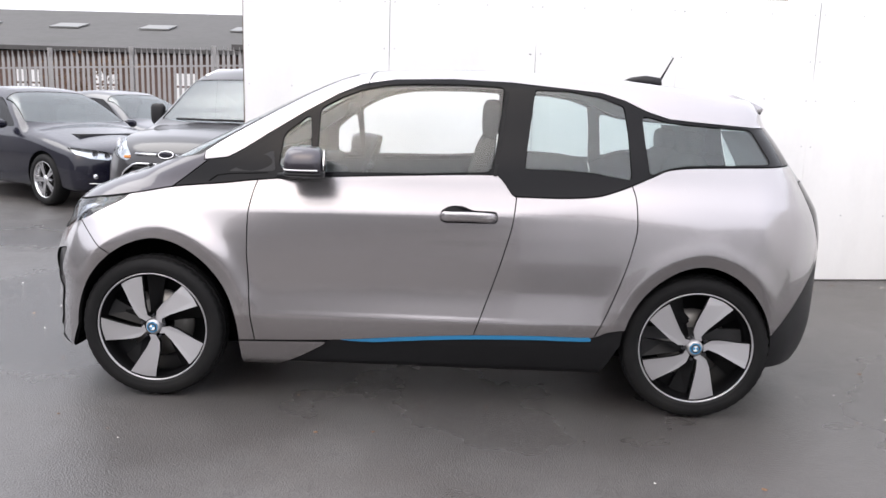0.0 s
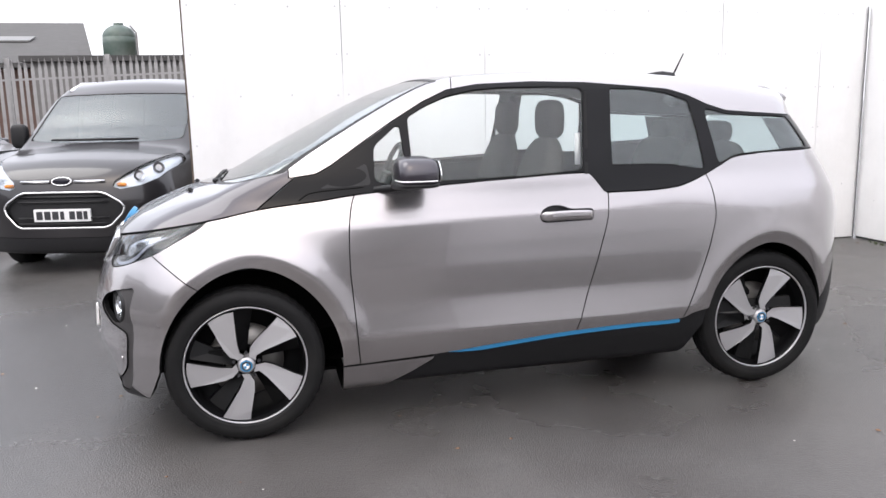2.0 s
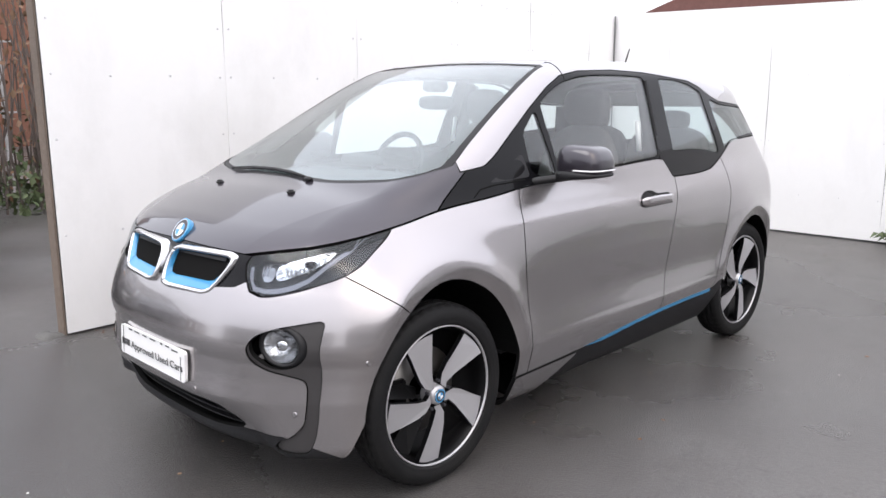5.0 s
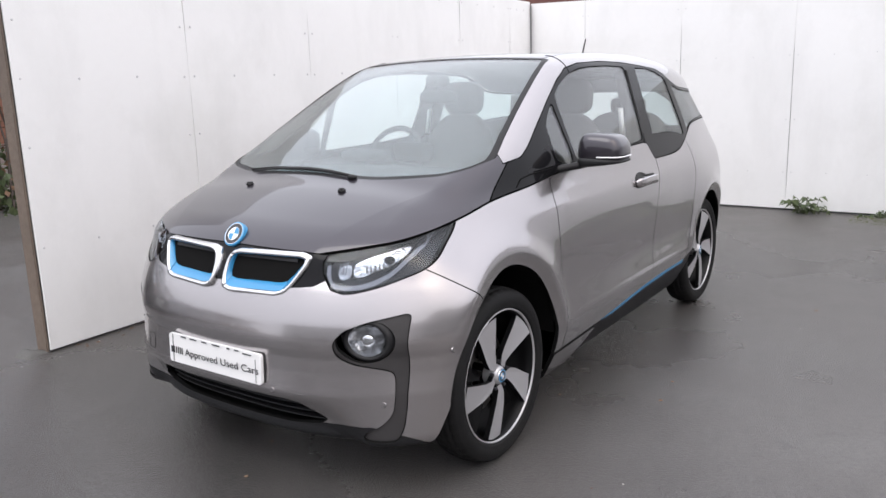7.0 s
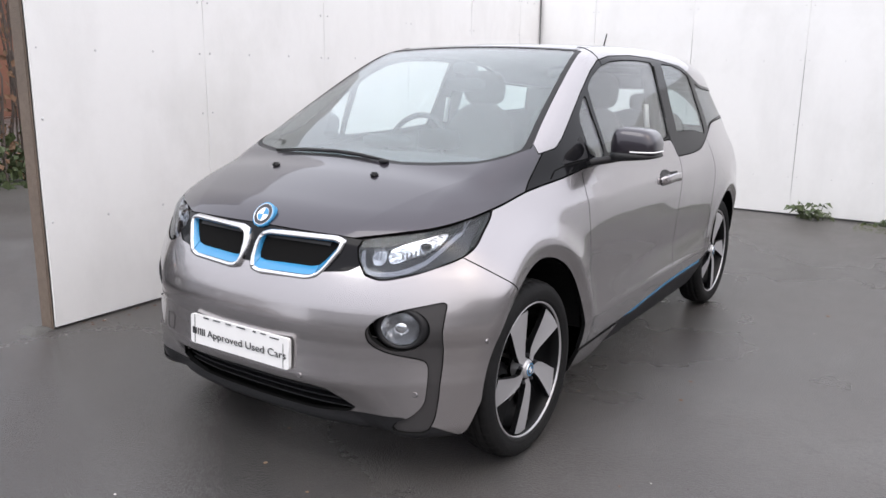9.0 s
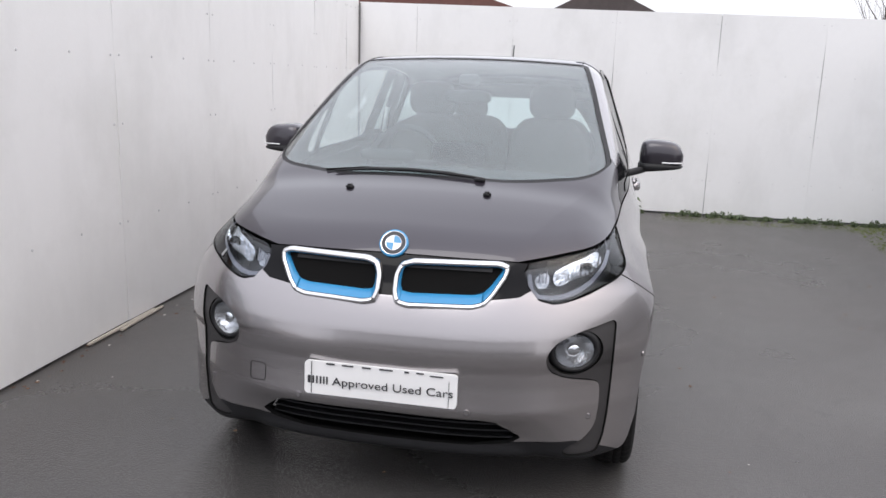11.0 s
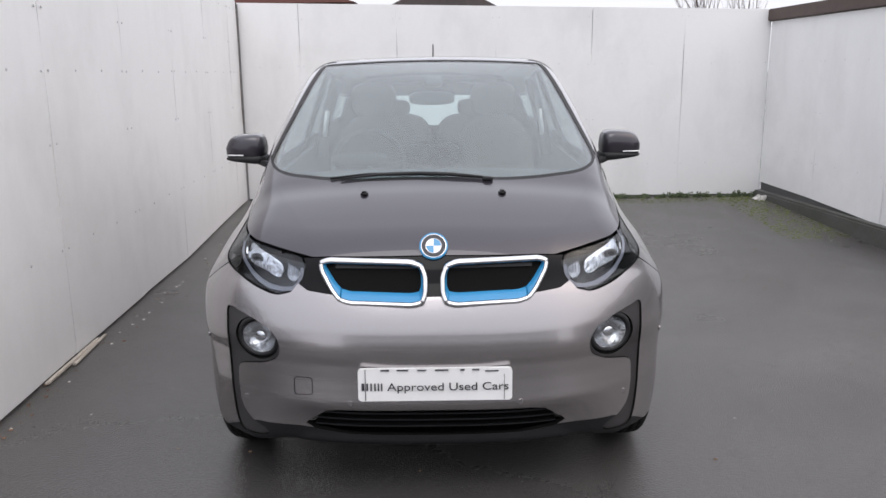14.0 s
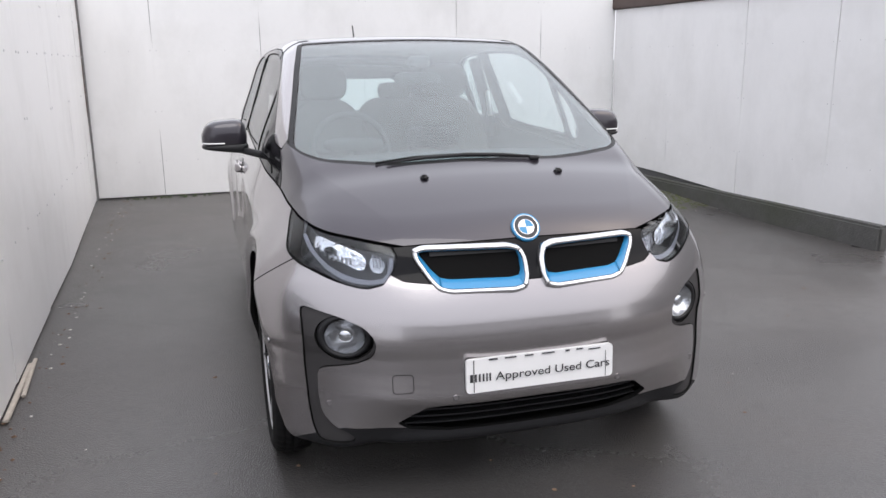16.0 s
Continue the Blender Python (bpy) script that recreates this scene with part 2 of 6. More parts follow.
def asphalt():
    m = bpy.data.materials.new("damp asphalt")
    m.use_nodes = True
    n, l = m.node_tree.nodes, m.node_tree.links
    b = n["Principled BSDF"]
    where = n.new("ShaderNodeTexCoord")

    def tex(kind, scale, detail=5, rough=0.6):
        t = n.new("ShaderNodeTex" + kind)
        t.inputs["Scale"].default_value = scale
        if kind == "Noise":
            t.inputs["Detail"].default_value, t.inputs["Roughness"].default_value = detail, rough
        l.new(where.outputs["Object"], t.inputs["Vector"])
        return t

    def ranged(src, lo, hi, a, c):
        r = n.new("ShaderNodeMapRange")
        for k, v in (("From Min", lo), ("From Max", hi), ("To Min", a), ("To Max", c)):
            r.inputs[k].default_value = v
        l.new(src, r.inputs["Value"])
        return r.outputs["Result"]

    def mixed(fac, a, c):
        x = n.new("ShaderNodeMix")
        x.data_type = "RGBA"
        l.new(fac, x.inputs["Factor"])
        for key, v in (("A", a), ("B", c)):
            if isinstance(v, tuple):
                x.inputs[key].default_value = (*v, 1)
            else:
                l.new(v, x.inputs[key])
        return x.outputs["Result"]

    stone, grit, patch, wet = tex("Voronoi", 150), tex("Noise", 60), tex("Noise", 1.1, 6), tex("Noise", 0.55, 5, 0.55)
    c = mixed(ranged(grit.outputs["Fac"], 0.3, 0.7, 0, 1), (0.068, 0.0655, 0.064), (0.124, 0.119, 0.115))
    c = mixed(ranged(stone.outputs["Distance"], 0.0, 0.25, 0.55, 0), c, (0.15, 0.145, 0.14))
    speck = tex("Noise", 11, 8, 0.75)
    c = mixed(ranged(speck.outputs["Fac"], 0.52, 0.70, 0, 0.6), c, (0.125, 0.118, 0.113))
    c = mixed(ranged(speck.outputs["Fac"], 0.46, 0.34, 0, 0.5), c, (0.034, 0.033, 0.032))
    c = mixed(ranged(patch.outputs["Fac"], 0.36, 0.76, 0, 0.8), c, (0.076, 0.064, 0.058))
    damp = ranged(wet.outputs["Fac"], 0.32, 0.74, 0, 1)
    c = mixed(damp, c, (0.050, 0.048, 0.047))
    # a shallow wet patch ahead of the car's nose, besides the scattered damp
    shift = n.new("ShaderNodeMapping")
    shift.inputs["Location"].default_value, shift.inputs["Scale"].default_value = (1.95, -0.25, 0), (0.80, 0.55, 1)
    puddle = n.new("ShaderNodeVectorMath")
    puddle.operation = "LENGTH"
    ragged = n.new("ShaderNodeMath")
    ragged.operation = "MULTIPLY_ADD"
    ragged.inputs[1].default_value = 1.6
    edge = tex("Noise", 2.2, 6, 0.65)
    l.new(where.outputs["Object"], shift.inputs["Vector"])
    l.new(shift.outputs[0], puddle.inputs[0])
    l.new(edge.outputs["Fac"], ragged.inputs[0])
    l.new(puddle.outputs["Value"], ragged.inputs[2])
    soak_reflect = ranged(ragged.outputs[0], 1.32, 2.0, 1, 0)
    # besides the wet, this tone holds part of the car's dark reflection
    l.new(mixed(soak_reflect, c, (0.056, 0.054, 0.053)), b.inputs["Base Color"])
    lo = n.new("ShaderNodeMath")
    lo.operation = "MULTIPLY_ADD"
    lo.inputs[1].default_value = -0.20
    l.new(soak_reflect, lo.inputs[0])
    l.new(ranged(wet.outputs["Fac"], 0.38, 0.66, 0.48, 0.20), lo.inputs[2])
    l.new(lo.outputs[0], b.inputs["Roughness"])
    relief = n.new("ShaderNodeBump")
    relief.inputs["Strength"].default_value, relief.inputs["Distance"].default_value = 0.45, 0.004
    l.new(stone.outputs["Distance"], relief.inputs["Height"])
    l.new(relief.outputs["Normal"], b.inputs["Normal"])
    return m


M["asphalt"] = asphalt()
fine = np.arange(-12, 8.01, 0.2)
gx = np.concatenate([[-900, -300, -100, -40, -20], fine, [12, 20, 40, 100, 300, 900]])
gy = np.concatenate([[-900, -300, -100, -40, -20], np.arange(-10, 8.01, 0.2), [12, 20, 40, 100, 300, 900]])
grid_mesh("ground", gx, gy, ground_height, M["asphalt"], "dark damp asphalt yard with paler scuffs and wet patches", "ground")

# ---- white boarded walls ----
WALL_END, CORNER_A, CORNER_B = Vector((-1.64, 1.86, 0)), Vector((4.355, 2.12, 0)), Vector((4.355, -3.68, 0))
WALL_TOP = 2.30


def board_wall(name, start, finish, joints, top_at, screw_rows, thick, label, base=0.02, normal_side=1.0, cap_size=0.55):
    """Timber framed wall faced with white boards; boards face the normal's side."""
    run = finish - start
    length = run.length
    d = run.normalized()
    n = Vector((-d.y, d.x, 0)) * normal_side
    root = tagged(new(name), label, "wall", kind="structure")
    joints = [0.0] + joints + [length]

    def crack(j, v):
        """Half the joint's width: open in places, filled with paint in others."""
        return 0.0003 + 0.0022 * float(np.clip(0.65 + 1.6 * math.sin(v * (5.0 + j % 3) + j * 2.1 + length), 0.0, 1.0))

    def place(u, w, z):
        p = start + d * u + n * w
        return (p.x, p.y, z)

    # backing coloured dark, for the shade in the joints and under the boards
    bm = bmesh.new()
    prism(bm, [(0.004, -thick), (0.004, -0.014), (length - 0.004, -0.014), (length - 0.004, -thick)],
          lambda u, w, k: place(u, w, base + 0.03 + k * (top_at(u) - base - 0.05)), 1.0)
    part("backing", bm, M["gap"], root)
    for i, (a, b) in enumerate(zip(joints, joints[1:])):
        bm = bmesh.new()
        lean = 0.0015 * ((i * 7) % 5 - 2)
        rows = 19
        vs = {}
        for side, w in (("f", 0.0), ("b", -0.012)):
            for k in range(rows):
                for e, u in ((0, a + crack(i, k / (rows - 1))), (1, b - crack(i + 1, k / (rows - 1)))):
                    gz = float(ground_height(start.x + d.x * u, start.y + d.y * u)) + base
                    z = gz + (top_at(u) - gz) * k / (rows - 1)
                    vs[side, k, e] = bm.verts.new(place(u, w + lean * (1 if e else -1) + 0.002 * math.sin(k * 0.63 + i * 2.3), z))
        for k in range(rows - 1):
            for side in "fb":
                bm.faces.new([vs[side, k, 0], vs[side, k, 1], vs[side, k + 1, 1], vs[side, k + 1, 0]])
            for e in (0, 1):
                bm.faces.new([vs["f", k, e], vs["b", k, e], vs["b", k + 1, e], vs["f", k + 1, e]])
        for k in (0, rows - 1):
            bm.faces.new([vs["f", k, 0], vs["f", k, 1], vs["b", k, 1], vs["b", k, 0]])
        part("board", bm, M["white"], root)
    # screw caps along the joints and mid rows
    cap = bmesh.new()
    lathe(cap, [(0.0001, 0.006), (0.006, 0.005), (0.0095, 0.002), (0.0105, -0.001)], 8, "y")
    me = bpy.data.meshes.new("screw")
    cap.to_mesh(me)
    cap.free()
    me.materials.append(M["screw"])
    turn = math.atan2(n.y, n.x) - math.pi / 2
    for a, b in zip(joints, joints[1:]):
        for f in (0.035, 0.33, 0.66, 0.965):
            u = a + (b - a) * f
            for k, zz in enumerate(screw_rows):
                if f in (0.33, 0.66) and k % 2:
                    continue
                o = new("screw", me)
                o.parent = root
                o.matrix_basis = Matrix.Translation(place(u, 0.003, zz + 0.004 * math.sin(u * 9 + k))) @ Matrix.Rotation(turn, 4, "Z") @ Matrix.Scale(cap_size, 4)
    return root


board_wall("wall_side", WALL_END, CORNER_A, [1.14, 2.285, 3.385, 4.47, 5.50], lambda u: WALL_TOP, (0.65, 1.19, 1.55, 1.85, 2.2), 0.10,
           "tall white painted board wall with joints and screw caps", base=0.012, normal_side=-1.0, cap_size=0.72)
back_len = (CORNER_B - CORNER_A).length
board_wall("wall_back", CORNER_A + Vector((0.02, 0.0, 0)), CORNER_B + Vector((0.02, 0, 0)), [0.66, 1.72, 2.80, 3.85, 4.86], lambda u: 2.28 - 0.12 * u / back_len, (0.5, 1.0, 1.6, 2.1), 0.10,
           "white painted board wall closing the yard, weeds at its foot", normal_side=-1.0)
FAR_END = Vector((0.50, -4.01, 0))
board_wall("wall_right", CORNER_B, FAR_END, [1.05, 2.15, 3.2], lambda u: 2.03, (0.6, 1.1, 1.6), 0.14,
           "white painted board wall above a kerb", base=0.16, normal_side=-1.0)


def along(name, start, finish, u0, u1, w0, w1, z0, z1, mat, label, category, kind="structure", ends=0.0, bevel=0.008):
    """A bar beside a wall line: w is measured out of the wall to its left."""
    d = (finish - start).normalized()
    n = Vector((-d.y, d.x, 0))
    m = Matrix(((d.x, n.x, 0, start.x), (d.y, n.y, 0, start.y), (0, 0, 1, 0), (0, 0, 0, 1)))
    bm = bmesh.new()
    box(bm, u0, u1, w0, w1, z0, z1, bevel)
    bmesh.ops.transform(bm, matrix=m, verts=bm.verts)
    return tagged(part(name, bm, mat), label, category, kind=kind)


along("kerb", CORNER_B, FAR_END, 0.0, 3.865, -0.085, 0.02, -0.05, 0.195, M["kerb"], "low damp concrete kerb along the wall", "kerb", bevel=0.02)
along("trim_cap", CORNER_B, FAR_END, -0.12, 3.865, -0.035, 0.16, 2.035, 2.16, M["cap"], "dark brown capping board on the wall", "capping")
along("trim_post", WALL_END, CORNER_A, -0.012, 0.0, 0.010, 0.115, 0.0, WALL_TOP + 0.03, M["timber"], "weathered timber post at the wall's end", "post")
along("trim_corner", CORNER_A, CORNER_B, 0.004, 0.022, -0.018, -0.004, 0.12, 2.27, M["joint"], "thin dark strip in the wall corner", "trim")

# smooth interpolation through knots (monotone-ish cubic)
def curve(knots):
    xs = np.array([k[0] for k in knots], float)
    ys = np.array([k[1] for k in knots], float)
    h, d = np.diff(xs), np.diff(ys) / np.diff(xs)
    m = np.empty(len(xs))
    m[0], m[-1] = d[0], d[-1]
    for i in range(1, len(xs) - 1):
        m[i] = 0 if d[i - 1] * d[i] <= 0 else (h[i - 1] + h[i]) / (h[i - 1] / d[i] + h[i] / d[i - 1])

    def at(x):
        x = np.clip(x, xs[0], xs[-1])
        i = np.clip(np.searchsorted(xs, x) - 1, 0, len(xs) - 2)
        t = (x - xs[i]) / h[i]
        return ((1 + 2 * t) * (1 - t) ** 2 * ys[i] + t * (1 - t) ** 2 * h[i] * m[i]
                + t * t * (3 - 2 * t) * ys[i + 1] + t * t * (t - 1) * h[i] * m[i + 1])
    return at


# the hatchback's outer skin: side, nose, tail and top surfaces blended into one
lower_width = curve([(0.10, 0.72), (0.20, 0.80), (0.27, 0.836), (0.32, 0.859), (0.424, 0.8830), (0.432, 0.8840), (0.44, 0.8842), (0.60, 0.881), (0.73, 0.880), (0.81, 0.876), (0.88, 0.868), (0.93, 0.860), (1.0, 0.848), (1.1, 0.83)])
upper_width = curve([(0.80, 0.930), (0.93, 0.862), (0.98, 0.838),
                    (1.06, 0.803), (1.15, 0.778), (1.30, 0.724), (1.42, 0.682), (1.52, 0.640), (1.62, 0.57)])
door_waist = curve([(-1.9, 0.0), (-1.35, 0.0), (-1.1, 0.006), (-0.75, 0.017), (-0.4, 0.027), (0.1, 0.034), (0.7, 0.026), (1.2, -0.006), (1.7, 0.0), (2.1, 0.0)])
waist_height = curve([(0.15, 0.2), (0.36, 0.28), (0.425, 0.28), (0.434, 0.29), (0.47, 0.52), (0.60, 1.0), (0.75, 1.0), (0.95, 0.55), (1.1, 0.0), (1.7, 0.0)])
plan_taper = curve([(-2.1, 0.03), (-1.6, 0.008), (-1.2, 0.0), (0.9, 0.0), (1.5, 0.028), (1.9, 0.09), (2.1, 0.12)])
cabin_taper = curve([(-1.4, 0.05), (-0.9, 0.036), (-0.5, 0.022), (0.0, 0.0), (0.6, 0.0), (1.2, 0.022), (1.5, 0.06), (1.7, 0.11), (2.0, 0.2)])
front_taper = curve([(-1.9, 0.22), (-1.7, 0.185), (-1.5, 0.135), (-1.28, 0.085), (-1.08, 0.046), (-0.88, 0.016), (-0.65, 0.002), (-0.35, 0.0), (2.0, 0.0)])
nose_line = curve([(0.10, -1.80), (0.17, -1.862), (0.21, -1.897), (0.235, -1.904), (0.262, -1.902), (0.30, -1.914), (0.36, -1.949), (0.395, -1.972), (0.41, -1.9785), (0.45, -1.9745), (0.50, -1.9705), (0.54, -1.9705), (0.575, -1.978), (0.60, -1.980), (0.65, -1.970),
                   (0.70, -1.953), (0.77, -1.921), (0.82, -1.893), (0.90, -1.868), (1.0, -1.80), (1.7, -1.2)])
tail_line = curve([(0.10, 1.83), (0.20, 1.90), (0.32, 1.965), (0.45, 1.99), (0.80, 1.995), (0.95, 1.972), (1.05, 1.917), (1.19, 1.815), (1.30, 1.730), (1.38, 1.668), (1.48, 1.64), (1.7, 1.58)])
top_line = curve([(-2.1, 0.74), (-1.90, 0.885), (-1.80, 0.955), (-1.68, 1.010), (-1.52, 1.069), (-1.40, 1.102), (-1.30, 1.150), (-1.20, 1.206), (-1.08, 1.274), (-0.95, 1.342),
                  (-0.70, 1.466), (-0.50, 1.546), (-0.36, 1.583), (-0.10, 1.605), (0.25, 1.612), (0.70, 1.602), (1.1, 1.572), (1.5, 1.520), (1.85, 1.455), (2.1, 1.40)])
top_crown = curve([(-2.1, 0.20), (-1.7, 0.12), (-1.35, 0.09), (-1.2, 0.12), (-1.05, 0.150), (-0.8, 0.165), (-0.55, 0.125), (-0.38, 0.075), (0.0, 0.06), (0.5, 0.06), (1.2, 0.09), (1.9, 0.12)])
floor_line = curve([(-2.1, 0.205), (-1.88, 0.204), (-1.75, 0.212), (-1.6, 0.218), (-1.5, 0.20), (-1.3, 0.16), (2.1, 0.16)])
bonnet_fold = curve([(-1.9, 0.36), (-1.75, 0.44), (-1.5, 0.56), (-1.28, 0.66), (-1.0, 0.75)])


def smooth_max(a, b, k):
    h = np.maximum(k - np.abs(a - b), 0) / k
    return np.maximum(a, b) + h * h * k * 0.25


def side_width(x, z):
    """Half width at a height, creased at the shoulder; the crease rises and softens towards the tail."""
    u = z - crease_rise(x)
    a, b = lower_width(u), upper_width(u)
    k = crease_soft(x)
    h = np.maximum(k - np.abs(a - b), 0) / k
    return np.minimum(a, b) - h * h * k * 0.25


crease_rise = curve([(-2.2, -0.03), (-1.5, -0.01), (-0.8, -0.004), (0.2, 0.004), (0.7, 0.018), (1.1, 0.030), (2.2, 0.03)])
crease_soft = curve([(-2.2, 0.05), (-1.3, 0.03), (-0.9, 0.006), (0.3, 0.006), (0.9, 0.02), (1.4, 0.04), (2.2, 0.05)])


def eased(t):
    t = np.clip(t, 0, 1)
    return t * t * (3 - 2 * t)


def skin(x, y, z):
    a = np.abs(y)
    side = a - (side_width(x, z + 0.85 * np.clip((-1.35 - x) / 0.2, 0, 1) * np.maximum(0.44 - z, 0)) - door_waist(x) * waist_height(z) - plan_taper(x) - cabin_taper(x) * np.clip((z - 1.0) / 0.5, 0, 1)
                - front_taper(x) * eased((z - 0.68) / 0.38))
    for cx, rx, rz, proud in ((-1.254, 0.390, 0.437, 0.022), (1.277, 0.350, 0.398, 0.013)):  # creased lips round the wheel arches
        up = np.maximum(z - 0.345, 0) / rz
        d = ((np.abs((x - cx) / rx) ** 1.85 + up ** 1.85) ** (1 / 1.85) - 1) * 0.42
        s = 0.055 - d
        lip = proud * np.exp(-(np.maximum(-s, 0) / 0.065) ** 2) - 0.17 * (s + np.sqrt(s * s + 0.00008))
        side = side - np.maximum(lip, -0.02) * np.clip((z - 0.36) / 0.16, 0, 1)
    side = side * 0.96
    nose = (nose_line(z + eased((a - 0.42) / 0.28) * np.maximum(0.41 - z, 0)) + 0.54 * a ** 3.1 - x) * 0.92
    tail = (x - tail_line(z) + 0.66 * a ** 3.15) * 0.88
    top = (z - top_line(x) + top_crown(x) * a * a + 0.07 * np.clip((-1.22 - x) / 0.15, 0, 1) * np.maximum(a - bonnet_fold(x), 0)) * 0.90
    f = smooth_max(nose, tail, 0.05)
    f = smooth_max(f, top, 0.07)
    f = smooth_max(f, side, 0.075)
    return smooth_max(f, floor_line(x) - z, 0.05)



# ---- cutting panels out of the skin ----
def shell(skin=skin, box_dims=(-2.25, 2.25, -1.15, 0.02, 1.85), core=(-1.05, 1.15, 0.72), step=0.017):
    """Half of the skin (y <= 0) as points, normals and triangles, met by rays from a box towards the car's middle line."""
    def solve(p, q):
        lo, hi = np.zeros(len(p)), np.ones(len(p))
        for _ in range(34):
            mid = (lo + hi) / 2
            w = q + (p - q) * mid[:, None]
            inside = skin(w[:, 0], w[:, 1], w[:, 2]) < 0
            lo, hi = np.where(inside, mid, lo), np.where(inside, hi, mid)
        return q + (p - q) * hi[:, None]

    X0, X1, Y0, Z0, Z1 = box_dims
    nx, ny, nz = round((X1 - X0) / step), round(-Y0 / step), round((Z1 - Z0) / step)
    xs, ys, zs = np.linspace(X0, X1, nx + 1), np.linspace(0, Y0, ny + 1), np.linspace(Z0, Z1, nz + 1)
    P, T, base = [], [], 0
    for axis in ("side", "top", "nose", "tail", "under"):
        if axis == "side":
            A, B = np.meshgrid(xs, zs, indexing="ij")
            p = np.stack([A, np.full_like(A, Y0), B], -1)
        elif axis in ("top", "under"):
            A, B = np.meshgrid(xs, ys, indexing="ij")
            p = np.stack([A, B, np.full_like(A, Z1 if axis == "top" else Z0)], -1)
        else:
            A, B = np.meshgrid(ys, zs, indexing="ij")
            p = np.stack([np.full_like(A, X0 if axis == "nose" else X1), A, B], -1)
        a, b = p.shape[:2]
        i = base + np.arange(a * b).reshape(a, b)
        q = np.stack([i[:-1, :-1], i[1:, :-1], i[1:, 1:], i[:-1, 1:]], -1).reshape(-1, 4)
        P.append(p.reshape(-1, 3))
        T += [q[:, [0, 1, 2]], q[:, [0, 2, 3]]]
        base += a * b
    p, t = np.concatenate(P), np.concatenate(T)
    _, first, same = np.unique(np.round(p, 5), axis=0, return_index=True, return_inverse=True)
    p, t = p[first], same.reshape(-1)[t]
    q = np.stack([np.clip(p[:, 0], core[0], core[1]), np.zeros(len(p)), np.full(len(p), core[2])], -1)
    return solve(p, q), t


def normals(p, skin=skin):
    e = 0.004
    g = np.stack([skin(*(p + d).T) - skin(*(p - d).T) for d in np.eye(3) * e], -1)
    return g / np.maximum(np.linalg.norm(g, axis=1), 1e-9)[:, None]


def cut(p, t, s):
    """Splits triangles where s changes sign; gives the points, the triangles with s < 0 and those with s > 0."""
    s = np.where(np.abs(s) < 1e-7, 1e-7, s)
    neg = s[t] < 0
    count = neg.sum(1)
    inner, outer = [t[count == 3]], [t[count == 0]]
    new_p, base = [p], len(p)
    for k, lone_neg in ((1, True), (2, False)):
        tri, ng = t[count == k], neg[count == k]
        if not len(tri):
            continue
        lone = (ng if lone_neg else ~ng).argmax(1)
        r = np.arange(len(tri))
        a, b, c = tri[r, lone], tri[r, (lone + 1) % 3], tri[r, (lone + 2) % 3]
        fab, fac = s[a] / (s[a] - s[b]), s[a] / (s[a] - s[c])
        new_p += [p[a] + (p[b] - p[a]) * fab[:, None], p[a] + (p[c] - p[a]) * fac[:, None]]
        u, v = base + r, base + len(tri) + r
        base += 2 * len(tri)
        one, two = np.stack([a, u, v], -1), np.concatenate([np.stack([u, b, c], -1), np.stack([u, c, v], -1)])
        (inner if lone_neg else outer).append(one)
        (outer if lone_neg else inner).append(two)
    return np.concatenate(new_p), np.concatenate(inner), np.concatenate(outer)


def polygon(u, v, outline):
    """Signed distance of points to a closed outline, negative inside."""
    o = np.array(outline, float)
    best, wind = np.full(len(u), 1e9), np.zeros(len(u), bool)
    for (x0, y0), (x1, y1) in zip(o, np.roll(o, -1, 0)):
        dx, dy = x1 - x0, y1 - y0
        k = np.clip(((u - x0) * dx + (v - y0) * dy) / (dx * dx + dy * dy + 1e-12), 0, 1)
        best = np.minimum(best, np.hypot(u - x0 - k * dx, v - y0 - k * dy))
        if y0 != y1:
            wind ^= ((y0 > v) != (y1 > v)) & (u < (x1 - x0) * (v - y0) / (y1 - y0) + x0)
    return np.where(wind, -best, best)


def softened(outline, radius=0.02):
    """Rounds the corners of an outline by cutting them twice."""
    for share in (1.0, 0.35):
        o = []
        for a, b, c in zip(outline[-1:] + outline[:-1], outline, outline[1:] + outline[:1]):
            for e in (a, c):
                d = math.hypot(e[0] - b[0], e[1] - b[1])
                k = min(0.4, radius * share / max(d, 1e-6))
                o.append((b[0] + (e[0] - b[0]) * k, b[1] + (e[1] - b[1]) * k))
        outline = o
    return outline


class Skin:
    """What is left of the half skin while panels are cut from it."""
    def __init__(self, pieces=None):
        self.p, self.t = pieces or shell()

    def take(self, field, gap=0.0025):
        """Cuts out where field < 0, leaving a joint of twice the gap round it."""
        x, a, z = self.p[:, 0], -self.p[:, 1], self.p[:, 2]
        s = field(x, a, z)
        p, near, rest = cut(self.p, self.t, s - gap)
        # the taken piece, smaller by the gap on each side
        x, a, z = p[:, 0], -p[:, 1], p[:, 2]
        p2, got, _ = cut(p, near, field(x, a, z) + gap)
        self.p, self.t = p, rest
        return p2, got


